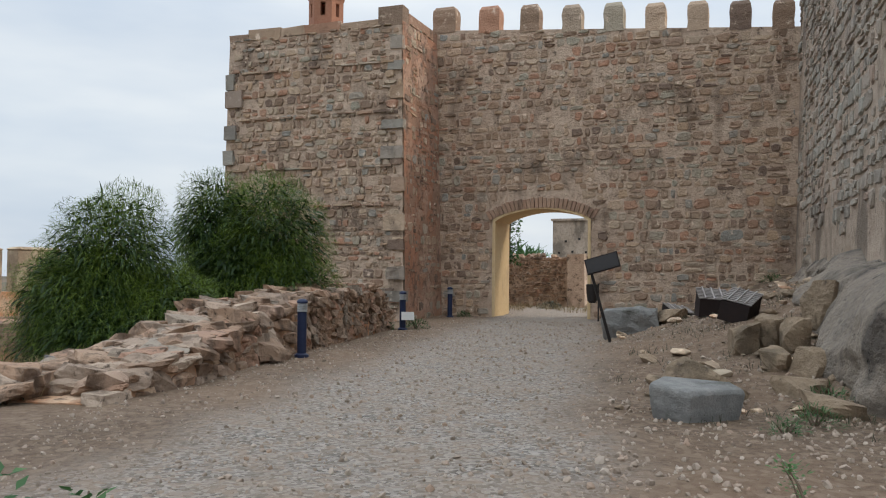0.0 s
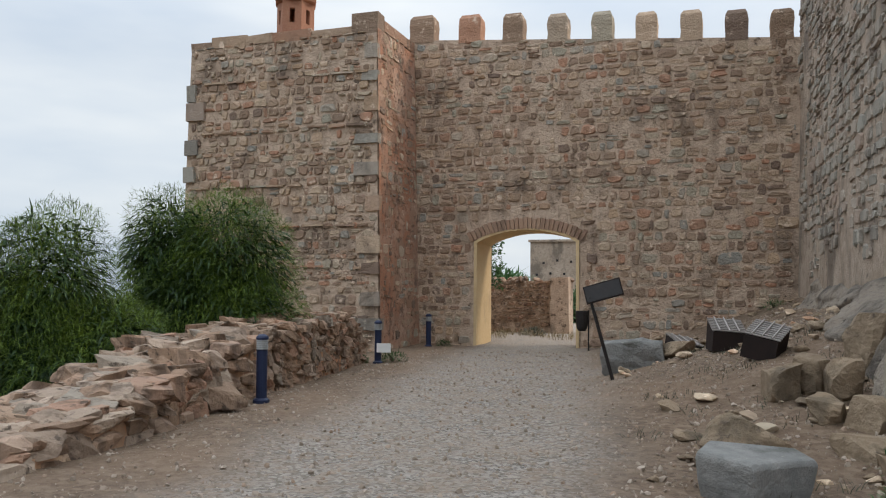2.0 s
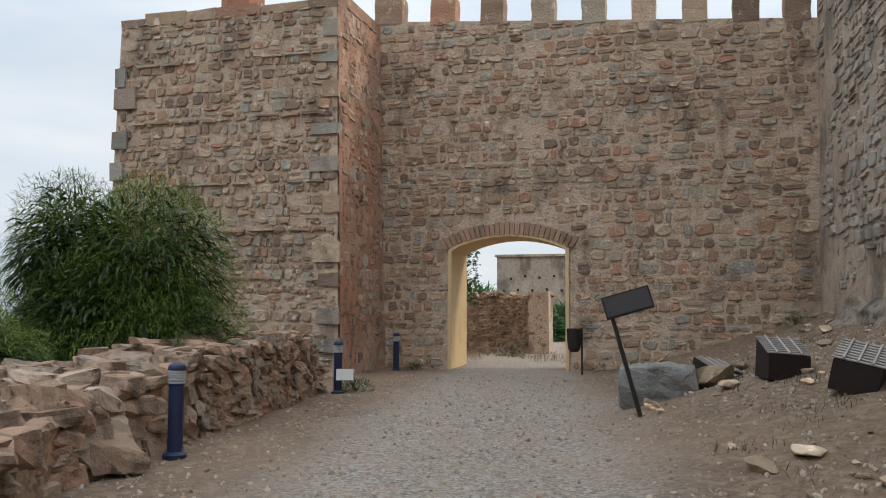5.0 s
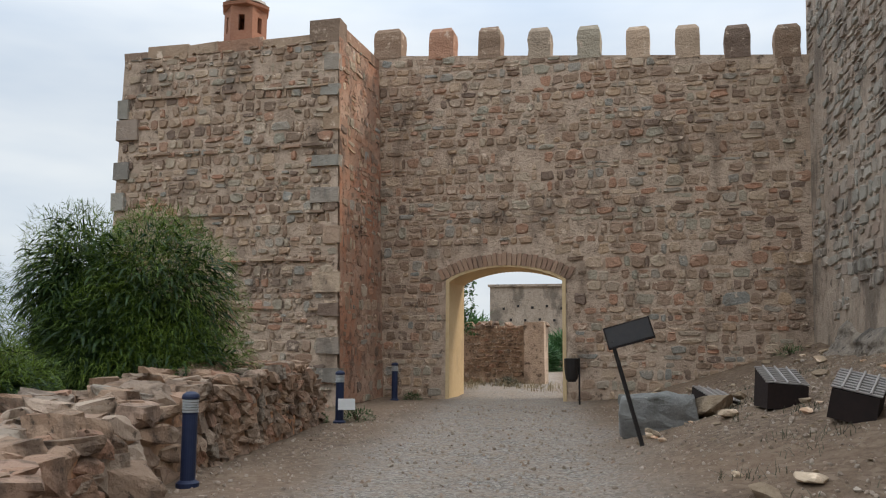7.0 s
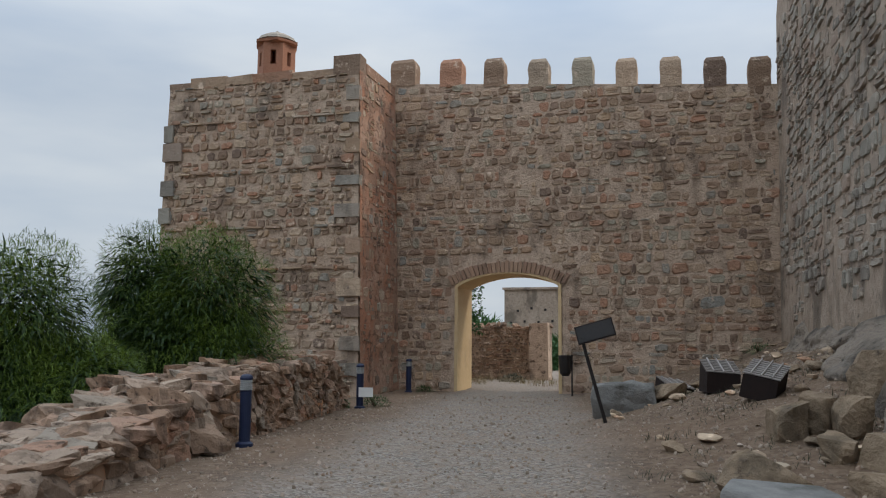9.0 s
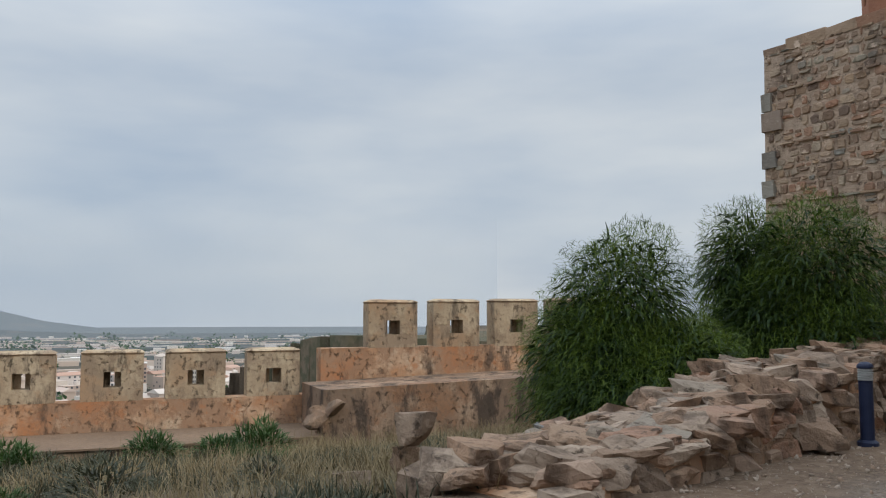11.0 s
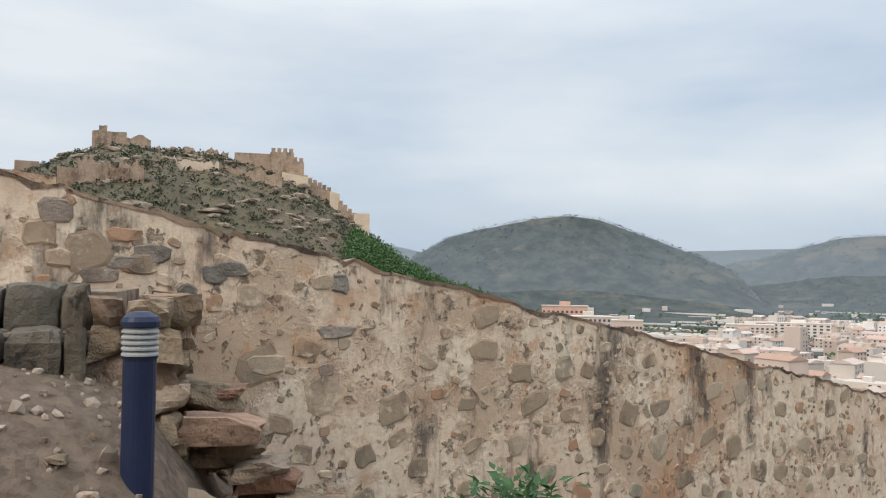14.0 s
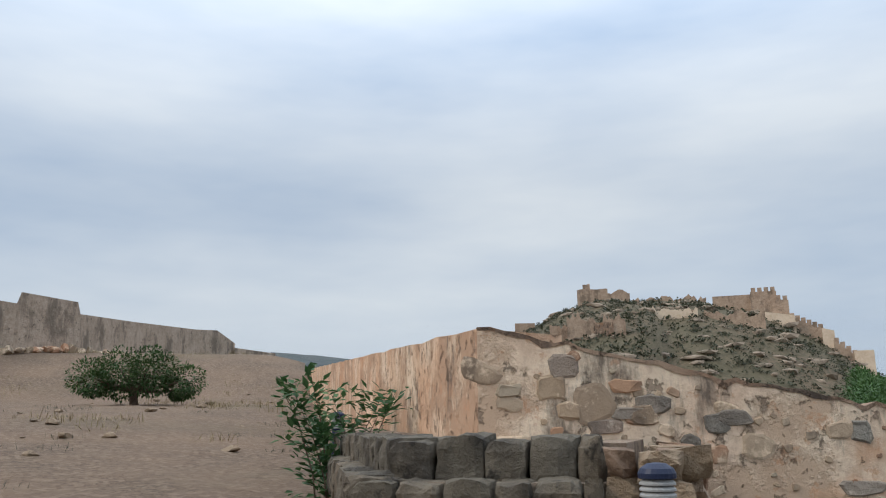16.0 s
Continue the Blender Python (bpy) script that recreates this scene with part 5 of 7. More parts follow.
# ---- plants ----
def ribbon(g, p, way, length, width, droop, segs, r):
    """A narrow leaf or blade that starts at p and bends down."""
    p, way = Vector(p), Vector(way).normalized()
    side = way.cross(Z)
    if side.length < 0.05:
        side = Vector((1, 0, 0))
    side = (side.normalized() + Vector((r.uniform(-.5, .5), r.uniform(-.5, .5), r.uniform(-.5, .5)))).normalized() * width / 2
    verts = []
    for k in range(segs + 1):
        f = 1 - (k / segs) ** 2 * 0.85
        verts += [p - side * f, p + side * f]
        way = (way - Z * droop / segs).normalized()
        p = p + way * length / segs
    g.add(verts, [(2 * k, 2 * k + 1, 2 * k + 3, 2 * k + 2) for k in range(segs)])


def leaf(g, p, way, length, width, r):
    """A pointed oval leaf folded along its middle."""
    p, way = Vector(p), Vector(way).normalized()
    side = way.cross(Vector((r.uniform(-.4, .4), r.uniform(-.4, .4), 1))).normalized()
    nrm = side.cross(way)
    pts = [p, p + way * length * 0.4 + side * width / 2 + nrm * width * .15, p + way * length, p + way * length * 0.4 - side * width / 2 + nrm * width * .15, p + way * length * 0.45]
    g.add(pts, [(0, 1, 4), (1, 2, 4), (2, 3, 4), (3, 0, 4)])


def weeping_shrub(x, y, lumps, count, seed, label, mat):
    r = random.Random(seed)
    z0 = ground_z(x, y)
    bush = thing("weeping_shrub", label, "shrub", "weeping shrubs by the wall", at=(x, y, z0 - 0.05))
    for k in range(6):
        c, rad = lumps[k % len(lumps)]
        c = Vector(c) - Vector((x, y, z0))
        mid = c * 0.5 + Vector((r.uniform(-.3, .3), r.uniform(-.3, .3), 0.2))
        part("limb", Geo().tube([(r.uniform(-.15, .15), r.uniform(-.15, .15), 0), mid * 0.5, mid, c * 0.95], [0.09, 0.07, 0.05, 0.02], 6), M_BARK, bush)
    g = Geo()
    total = sum(rad[0] * rad[1] for _, rad in lumps)
    for c, rad in lumps:
        c = Vector(c) - Vector((x, y, z0))
        for _ in range(int(count * rad[0] * rad[1] / total)):
            v = Vector((r.gauss(0, 1), r.gauss(0, 1), r.gauss(0, 1) + 0.25)).normalized()
            depth = 1 - 0.5 * r.random() ** 1.3
            wob = 1 + 0.22 * noise.noise(v * 2.6 + c)
            p = c + Vector((v.x * rad[0], v.y * rad[1], v.z * rad[2])) * depth * wob
            way = v * 0.8 + Vector((r.uniform(-.8, .8), r.uniform(-.8, .8), r.uniform(-0.3, 0.6)))
            ribbon(g, p, way, r.uniform(0.08, 0.19), r.uniform(0.008, 0.016), r.uniform(0.2, 1.5), 2, r)
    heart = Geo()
    for c, rad in lumps:                              # leafy heart that closes the crown, its shade put into the leaf colour
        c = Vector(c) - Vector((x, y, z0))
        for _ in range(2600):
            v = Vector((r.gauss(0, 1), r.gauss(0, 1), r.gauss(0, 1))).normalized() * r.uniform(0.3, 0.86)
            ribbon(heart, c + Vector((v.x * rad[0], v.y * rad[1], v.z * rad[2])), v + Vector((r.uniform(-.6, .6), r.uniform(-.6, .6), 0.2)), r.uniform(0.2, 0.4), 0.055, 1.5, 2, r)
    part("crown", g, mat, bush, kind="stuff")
    part("heart", heart, M_HEART, bush, "inner foliage coloured dark as crown shade", kind="stuff")


weeping_shrub(-3.4, -14.6, [((-3.65, -14.75, 1.65), (1.35, 1.4, 1.7)), ((-3.2, -15.2, 0.2), (1.75, 1.4, 1.35)), ((-4.4, -14.8, 0.1), (1.5, 1.4, 1.5)), ((-2.5, -14.5, 0.7), (1.1, 1.0, 1.0)), ((-3.9, -15.2, 1.0), (1.5, 1.2, 1.2))], 90000, 81, "bushy yellow-green weeping shrub behind the rubble wall", M_WEEPING)
weeping_shrub(-3.0, -11.0, [((-2.35, -11.0, 2.2), (1.45, 1.5, 1.75)), ((-3.75, -11.3, 2.5), (1.05, 1.1, 1.5)), ((-2.0, -11.4, 0.8), (1.65, 1.4, 1.5)), ((-3.6, -11.6, 0.4), (1.6, 1.4, 1.6)), ((-2.9, -11.5, 1.4), (1.6, 1.3, 1.4))], 92000, 82, "dark green weeping shrub in front of the tower", M_WEEPING)


def broad_sapling(x, y, z, height, seed, label, leaf_len=0.09, stems=3, lean=0.25, spread=0.0, dense=11):
    r = random.Random(seed)
    plant = thing("sapling", label, "sapling", at=(x, y, z - 0.03))
    for s in range(stems):
        a = r.uniform(0, 6.28)
        h = height * r.uniform(0.7, 1.0)
        base = Vector((r.uniform(-spread, spread), r.uniform(-spread, spread), 0))
        pts = [base + Vector((math.cos(a) * lean * f * f * h, math.sin(a) * lean * f * f * h, h * f)) for f in (0, 0.35, 0.7, 1)]
        stem = part("stem", Geo().tube(pts, [0.011, 0.009, 0.006, 0.003], 5), M_BARK, plant)
        g = Geo()
        for k in range(int(h * dense * 3)):
            f = 0.15 + 0.85 * r.random()
            p = pts[0].lerp(pts[-1], f) + Vector((0, 0, 0.02))
            i = min(2, int(f * 3))
            t = f * 3 - i
            p = pts[i].lerp(pts[i + 1], t)
            b = r.uniform(0, 6.28)
            tw = Vector((math.cos(b), math.sin(b), r.uniform(0.0, 0.8)))
            for j in range(3):
                q = p + tw * leaf_len * 0.8 * j
                leaf(g, q, tw + Vector((r.uniform(-.7, .7), r.uniform(-.7, .7), r.uniform(-.5, .3))), leaf_len * r.uniform(0.7, 1.15), leaf_len * 0.5, r)
        part("leaves", g, M_BROAD, plant, kind="stuff")


broad_sapling(6.66, -26.15, ground_z(6.66, -26.15), 1.16, 91, "leafy green sapling at the edge of the gravel", 0.05, 8, 0.14, 0.09, 20)
broad_sapling(5.3, -28.85, ground_z(5.3, -28.85), 0.64 - ground_z(5.3, -28.85), 95, "bushy green sapling on the slope before the plastered wall", 0.085, 13, 0.2, 0.2, 16)
broad_sapling(8.75, -22.0, 0.02, 0.42, 92, "low green sprout on the gravel", 0.05, 3, 0.4, 0.05)
broad_sapling(11.3, -35.0, 0.7, 1.5, 93, "leafy shrub around the bollard lamp by the steps", 0.15, 6, 0.3, 0.35, 9)
broad_sapling(10.7, -33.6, 0.65, 1.7, 94, "leafy sapling beside the stone steps", 0.15, 5, 0.3, 0.3, 9)


def low_shrub(x, y, size, seed, label, mat, count=900, zoff=0.0, name="low_shrub"):
    r = random.Random(seed)
    z = ground_z(x, y) + zoff
    b = thing(name, label, "shrub", at=(x, y, z - 0.04))
    for k in range(4):
        a = r.uniform(0, 6.28)
        part("stem", Geo().tube([(0, 0, 0), (math.cos(a) * size * 0.4, math.sin(a) * size * 0.4, size * 0.6)], [0.02, 0.008], 5), M_BARK, b)
    g = Geo()
    for _ in range(count):
        v = Vector((r.gauss(0, 1), r.gauss(0, 1), abs(r.gauss(0, 1)))).normalized()
        wob = 1 + 0.35 * noise.noise(v * 2.2 + Vector((seed, 0, 0)))
        p = Vector((v.x * size, v.y * size, v.z * size * 0.8)) * (1 - 0.5 * r.random() ** 2) * wob
        ribbon(g, p, v + Vector((r.uniform(-.6, .6), r.uniform(-.6, .6), r.uniform(0, .8))), size * r.uniform(0.15, 0.35), size * 0.05, 0.8, 2, r)
    part("leaves", g, mat, b, kind="stuff")


for k, (x, y, s) in enumerate(((-0.25, -7.05, 0.35), (-0.95, -7.6, 0.3), (-1.0, -1.0, 0.28))):
    low_shrub(x, y, s, 100 + k, "small dusty green shrub at the wall's foot", M_DARKLEAF, 500)
for k, (s, q, z) in enumerate(((5.2, 3.3, 0.75), (2.0, 3.3, 0.7), (-0.6, 3.4, 0.6), (7.8, 3.5, 0.8), (9.2, 3.6, 1.0), (13.8, 3.6, 1.5), (15.4, 3.5, 1.3), (-2.8, 3.4, 0.8), (-1.8, 4.8, 0.5), (11.5, 4.6, 0.7))):
    p = on_wall(s, q)
    low_shrub(p.x, p.y, z, 110 + k, "dark green shrub on the slope below the wall walk", M_DARKLEAF, 1300)
for k in range(46):
    p = on_wall(rnd.uniform(-4, 17), rnd.uniform(3.4, 12))
    low_shrub(p.x, p.y, rnd.uniform(0.25, 0.6), 230 + k, "grey-green scrub clump on the slope" if k % 3 else "dark green bushy clump on the slope", M_SCRUB if k % 3 else M_DARKLEAF, 600, name="scrub_clump")


def grass_field(name, label, spots, mat, height, seed, width=0.012):
    r = random.Random(seed)
    g = Geo()
    for x, y, n, rad in spots:
        for _ in range(n):
            a, d = r.uniform(0, 6.28), rad * math.sqrt(r.random())
            px, py = x + d * math.cos(a), y + d * math.sin(a)
            ribbon(g, (px, py, ground_z(px, py) - 0.02), (r.uniform(-.5, .5), r.uniform(-.5, .5), 1), height * r.uniform(0.5, 1.2), width, r.uniform(0.2, 1.3), 2, r)
    return solid(name, g, mat, label, "grass", "stuff")


dry, green = [], []
for _ in range(1500):
    x, y = rnd.uniform(-11, 4.5), rnd.uniform(-32, -12)
    q = (Vector((x, y)) - FOOT).dot(INWARD)
    if line_at(CREST, y) - x > 0.6 and q > 2.9 and side_of(PW_W, PW_E, Vector((x, y))) > 0.3:
        (dry if noise.noise(Vector((x * 0.35, y * 0.35, 7))) + rnd.uniform(-0.25, 0.25) > -0.02 else green).append((x, y, 42, 0.4))
grass_field("dry_grass", "straw-coloured dry grass on the slope", dry, M_DRY, 0.46, 150, 0.011)
grass_field("green_grass", "low green weeds on the slope", green, M_SCRUB, 0.24, 151, 0.02)
tufts = [(rnd.uniform(6.5, 9.8), rnd.uniform(-19, -4), 22, 0.25) for _ in range(46)] + [(rnd.uniform(9, 30), rnd.uniform(-60, -34), 22, 0.4) for _ in range(60)]
grass_field("grass_tufts", "thin dry grass tufts among the stones", tufts, M_SCRUB, 0.16, 152, 0.01)
hill_tufts = [(rnd.uniform(12, 46), rnd.uniform(-74, -40), 26, 0.7) for _ in range(260)]
hill_tufts = [t for t in hill_tufts if side_of(SW_N, SW_S, Vector(t[:2])) > 0.8 and noise.noise(Vector((t[0] * 0.12, t[1] * 0.12, 3))) > -0.1]
grass_field("hilltop_grass", "straw-coloured grass patches on the hilltop", hill_tufts, M_DRY, 0.3, 154, 0.02)
far_tufts = [(rnd.uniform(-3, 4), rnd.uniform(4, 8.6), 30, 0.5) for _ in range(26)]
grass_field("courtyard_grass", "sun-dried straw grass beyond the gate", far_tufts, M_DRY, 0.35, 153, 0.02)


# ---- stones and clutter on the slope east of the path ----
def loose_stones():
    r = random.Random(161)

    def lone(name, mat, x, y, size, turn, label, sink=0.25, k=None):
        ob = put_rock(name, mat, None, (x, y, ground_z(x, y) + size[2] * (0.5 - sink) * 0.9), size, turn, k, r)
        return tagged(ob, label, "boulder")

    slab = Geo()
    m = Matrix.LocRotScale((7.84, -18.3, 0.0), Euler((0.05, 0.06, 0.12)), (0.84, 0.84, 0.88))
    top = [(-0.62, -0.1), (-0.1, -0.52), (0.62, 0.02), (0.5, 0.5), (-0.45, 0.46)]
    rows = [(-0.2, 0.8), (0.12, 0.94), (0.36, 1.0), (0.42, 0.93)]
    slab.add([m @ Vector((x * f, y * f, z)) for z, f in rows for x, y in top], [(i * 5 + k, i * 5 + (k + 1) % 5, i * 5 + 5 + (k + 1) % 5, i * 5 + 5 + k) for i in range(3) for k in range(5)] + [(15, 16, 17, 18, 19)])
    soft_edges(solid("stone_slab", slab, M_SLATE, "blue-grey angular stone slab lying on the gravel", "boulder"), 0.03)
    lone("boulder", M_OCHREROCK, 7.88, -17.2, (0.95, 0.7, 0.6), (0.05, 0.1, 0.2), "rounded ochre boulder behind the grey slab", 0.05, 2)
    block = rough_block(Matrix.LocRotScale((5.8, -8.75, 0.36), Euler((0.03, -0.03, 0.12)), (1, 1, 1)), (-0.6, -0.36, -0.35), (0.6, 0.36, 0.42), r, 0.07, 5)
    soft_edges(solid("stone_block", block, M_SLATE, "long grey stone block beside the leaning sign", "boulder"), 0.06)
    lone("boulder", M_OCHREROCK, 6.72, -8.7, (0.62, 0.55, 0.6), (0.2, 0.1, 0.8), "reddish boulder beside the long grey block", 0.2, 5)
    for k, (x, y, size, turn) in enumerate(((8.3, -14.3, (0.4, 0.45, 0.5), 0.2), (8.66, -14.25, (0.34, 0.45, 0.56), 0.5), (9.02, -14.6, (0.4, 0.45, 0.6), 0.1), (8.75, -15.3, (0.45, 0.4, 0.3), 1.2), (9.25, -15.5, (0.45, 0.45, 0.42), 0.8), (9.0, -16.5, (0.55, 0.45, 0.26), 2.4), (9.3, -17.4, (0.6, 0.45, 0.26), 0.3), (9.5, -13.6, (0.6, 0.6, 0.8), 0.9))):
        lone("boulder", M_OCHREROCK, x, y, size, (0.1, 0.06 * k - 0.2, turn), "cracked ochre boulder at the foot of the outcrop", 0.15, CHUNK_FIRST + 2 * k)
    for k in range(150):
        y = r.uniform(-18, -0.8)
        x = r.uniform(5.3 + 1.6 * smooth01(-9, -16, y), 9.6)
        s = 0.07 + 0.26 * r.random() ** 2.5
        tagged(lone("loose_stone", M_OCHREROCK if r.random() < 0.6 else M_FIELDSTONE, x, y, (s * 1.3, s, s * 0.6), (r.uniform(-.2, .2), r.uniform(-.2, .2), r.uniform(0, 3)), "loose brown stone on the rubbly slope", 0.2), category="stone", group="loose stones on the slope")
    for k in range(90):
        x, y = r.uniform(9.8, 34), r.uniform(-66, -31.5)
        s = 0.08 + 0.34 * r.random() ** 2
        tagged(lone("loose_stone", M_OCHREROCK, x, y, (s * 1.4, s, s * 0.5), (0, 0, r.uniform(0, 3)), "pale stone beside the uphill path", 0.2), category="stone", group="stones beside the uphill path")
    for k in range(50):
        x, y = r.uniform(6.9, 10.2), r.uniform(-29.3, -26.8)
        s = 0.05 + 0.17 * r.random() ** 2
        tagged(lone("loose_stone", M_OCHREROCK if r.random() < 0.5 else M_RUBBLE, x, y, (s * 1.4, s, s * 0.5), (r.uniform(-.15, .15), r.uniform(-.15, .15), r.uniform(0, 3)), "flat brown stone on the gravel below the steps", 0.2, CHUNK_FIRST + k % 16), category="stone", group="stones below the steps")
    # natural outcrop under the bastion
    g = Geo()
    nu, nv = 90, 24
    for i in range(nu + 1):
        for j in range(nv + 1):
            f, h = i / nu, j / nv
            p = BA.lerp(BB, 0.12 + 0.83 * f)
            ends = smooth01(0, 0.06, f) * smooth01(1.0, 0.94, f)
            bulge = ((0.2 + 0.75 * smooth01(0.3, 0.7, f)) * (1 - h ** 6) + 0.2 * (1 - h)) * ends
            n3 = ends * 0.5 * noise.noise(Vector((p.y * 0.9, h * 2.2, 1))) + 0.16 * noise.noise(Vector((p.y * 2.6, h * 6, 4))) + 0.2 * abs(noise.noise(Vector((p.y * 1.7, h * 0.6, 8))))
            topz = 2.1 - 0.35 * f + 0.35 * noise.noise(Vector((p.y * 0.8, 0, 6)))
            zb = ground_z(p.x - 0.6, p.y) - 0.3
            g.v.append((p.x + 0.12 - bulge - n3 * (1 - h * 0.8), p.y, zb + (topz - zb) * h))
    g.f = [(i * (nv + 1) + j, i * (nv + 1) + j + 1, (i + 1) * (nv + 1) + j + 1, (i + 1) * (nv + 1) + j) for i in range(nu) for j in range(nv)]
    solid("rock_outcrop", g, M_ROCK, "dark weathered bedrock outcrop under the bastion", "rock", "structure")
    # gravel and pebbles
    peb = Geo()
    for _ in range(26000):
        x, y = r.uniform(-0.6, 10), r.uniform(-27.5, -2) if r.random() < 0.68 else r.uniform(-36, -26)
        if line_at(CREST, y) > x - 0.4 or (y < -27.5 and x < 6.9):
            continue
        s = 0.012 + 0.05 * r.random() ** 4 + (0.03 * r.random() ** 2 if x > 5.8 + 0.12 * (y + 26) else 0)
        src = SMALL_ROCKS[r.randrange(8)]
        m = Matrix.LocRotScale((x, y, ground_z(x, y) + s * 0.1), Euler((r.uniform(0, 3), r.uniform(0, 3), r.uniform(0, 3))), (s * 1.3, s, s * 0.8))
        peb.add([m @ Vector(q) for q in src.v], src.f)
    solid("pebbles", peb, M_PEBBLE, "scattered pale pebbles on the gravel path", "pebbles", "stuff")


loose_stones()


def leaning_sign():
    s = thing("leaning_sign", "black metal information sign leaning on its single post", "sign", at=(5.61, -10.47, 0.16))
    top = Vector((-0.4, -0.08, 1.5))
    part("post", Geo().tube([(0.02, -0.02, -0.25), (0, 0, 0), top * 0.6, top], [0.035, 0.035, 0.033, 0.03], 8), M_BLACK, s)
    u, v = Vector((0.93, 0.05, 0.27)).normalized(), Vector((-0.2, 0.3, 0.93)).normalized()
    v = (v - u * v.dot(u)).normalized()
    n = u.cross(v)
    c = top + u * 0.27 + v * 0.06
    m = Matrix((u, n, v)).transposed().to_4x4()
    m.translation = c
    part("panel", Geo().box((-0.33, -0.02, -0.15), (0.33, 0.02, 0.15), m), M_BLACK, s)
    part("panel_rim", Geo().box((-0.355, -0.012, -0.175), (0.355, 0.012, 0.175), m), M_RUST, s)
    bin_ = thing("litter_bin", "small black litter bin on a post beside the gate", "litter bin", at=(3.5, -1.2, 0.08))
    part("post", Geo().tube([(0.2, 0, -0.2), (0.2, 0, 1.15)], [0.025, 0.025], 8), M_BLACK, bin_)
    part("bucket", Geo().lathe([(0.1, 0.52), (0.16, 0.6), (0.19, 0.85), (0.2, 1.12), (0.18, 1.13), (0.16, 0.7)], sides=16), M_BLACK, bin_)


leaning_sign()
for k, (x, y, s) in enumerate(((9.05, -18.3, 0.28), (8.75, -18.9, 0.22), (9.3, -16.9, 0.3), (8.9, -1.1, 0.35))):
    low_shrub(x, y, s, 170 + k, "fresh green weed among the stones", M_BROAD, 260)


def steel_box(x, y, turn, w, d, h, tilt):
    """Open rusted box with a sloping barred top."""
    z = ground_z(x, y)
    b = thing("steel_box", "dark rusted steel box with a sloping barred top", "steel box", "steel boxes on the slope", at=(x, y, z - 0.05))
    b.rotation_euler = (0, radians(tilt), radians(turn))
    t = 0.03
    hf, hb = h * 0.62, h
    part("front", Geo().box((-w / 2, -d / 2, 0), (w / 2, -d / 2 + t, hf)), M_RUST, b)
    part("back", Geo().box((-w / 2, d / 2 - t, 0), (w / 2, d / 2, hb)), M_RUST, b)
    for x0 in (-w / 2, w / 2 - t):
        g = Geo().add([(x0, -d / 2 + t, 0), (x0 + t, -d / 2 + t, 0), (x0 + t, d / 2 - t, 0), (x0, d / 2 - t, 0), (x0, -d / 2 + t, hf), (x0 + t, -d / 2 + t, hf), (x0 + t, d / 2 - t, hb), (x0, d / 2 - t, hb)],
                      [(0, 3, 2, 1), (4, 5, 6, 7), (0, 1, 5, 4), (1, 2, 6, 5), (2, 3, 7, 6), (3, 0, 4, 7)])
        part("side", g, M_RUST, b)
    part("inner_plate", Geo().box((-w / 2 + t, -d / 2 + t, hf * 0.55), (w / 2 - t, d / 2 - t, hf * 0.6)), M_RUST, b)
    for k in range(8):
        f = (k + 0.5) / 8
        yy, zz = -d / 2 + d * f, hf + (hb - hf) * f + 0.015
        part("bar", Geo().tube([(-w / 2 - 0.02, yy, zz), (w / 2 + 0.02, yy, zz)], [0.017, 0.017], 6), M_BAR, b, "pale worn steel bar")
    for k in (-0.3, 0.0, 0.3):
        part("cross_bar", Geo().tube([(w * k, -d / 2, hf + 0.035), (w * k, d / 2, hb + 0.035)], [0.015, 0.015], 6), M_BAR, b, "pale worn steel bar")


steel_box(7.6, -9.9, 12, 0.58, 0.62, 0.58, 4)
steel_box(6.75, -7.9, 30, 0.6, 0.6, 0.4, 10)
steel_box(8.15, -12.2, -18, 0.52, 0.56, 0.56, 12)


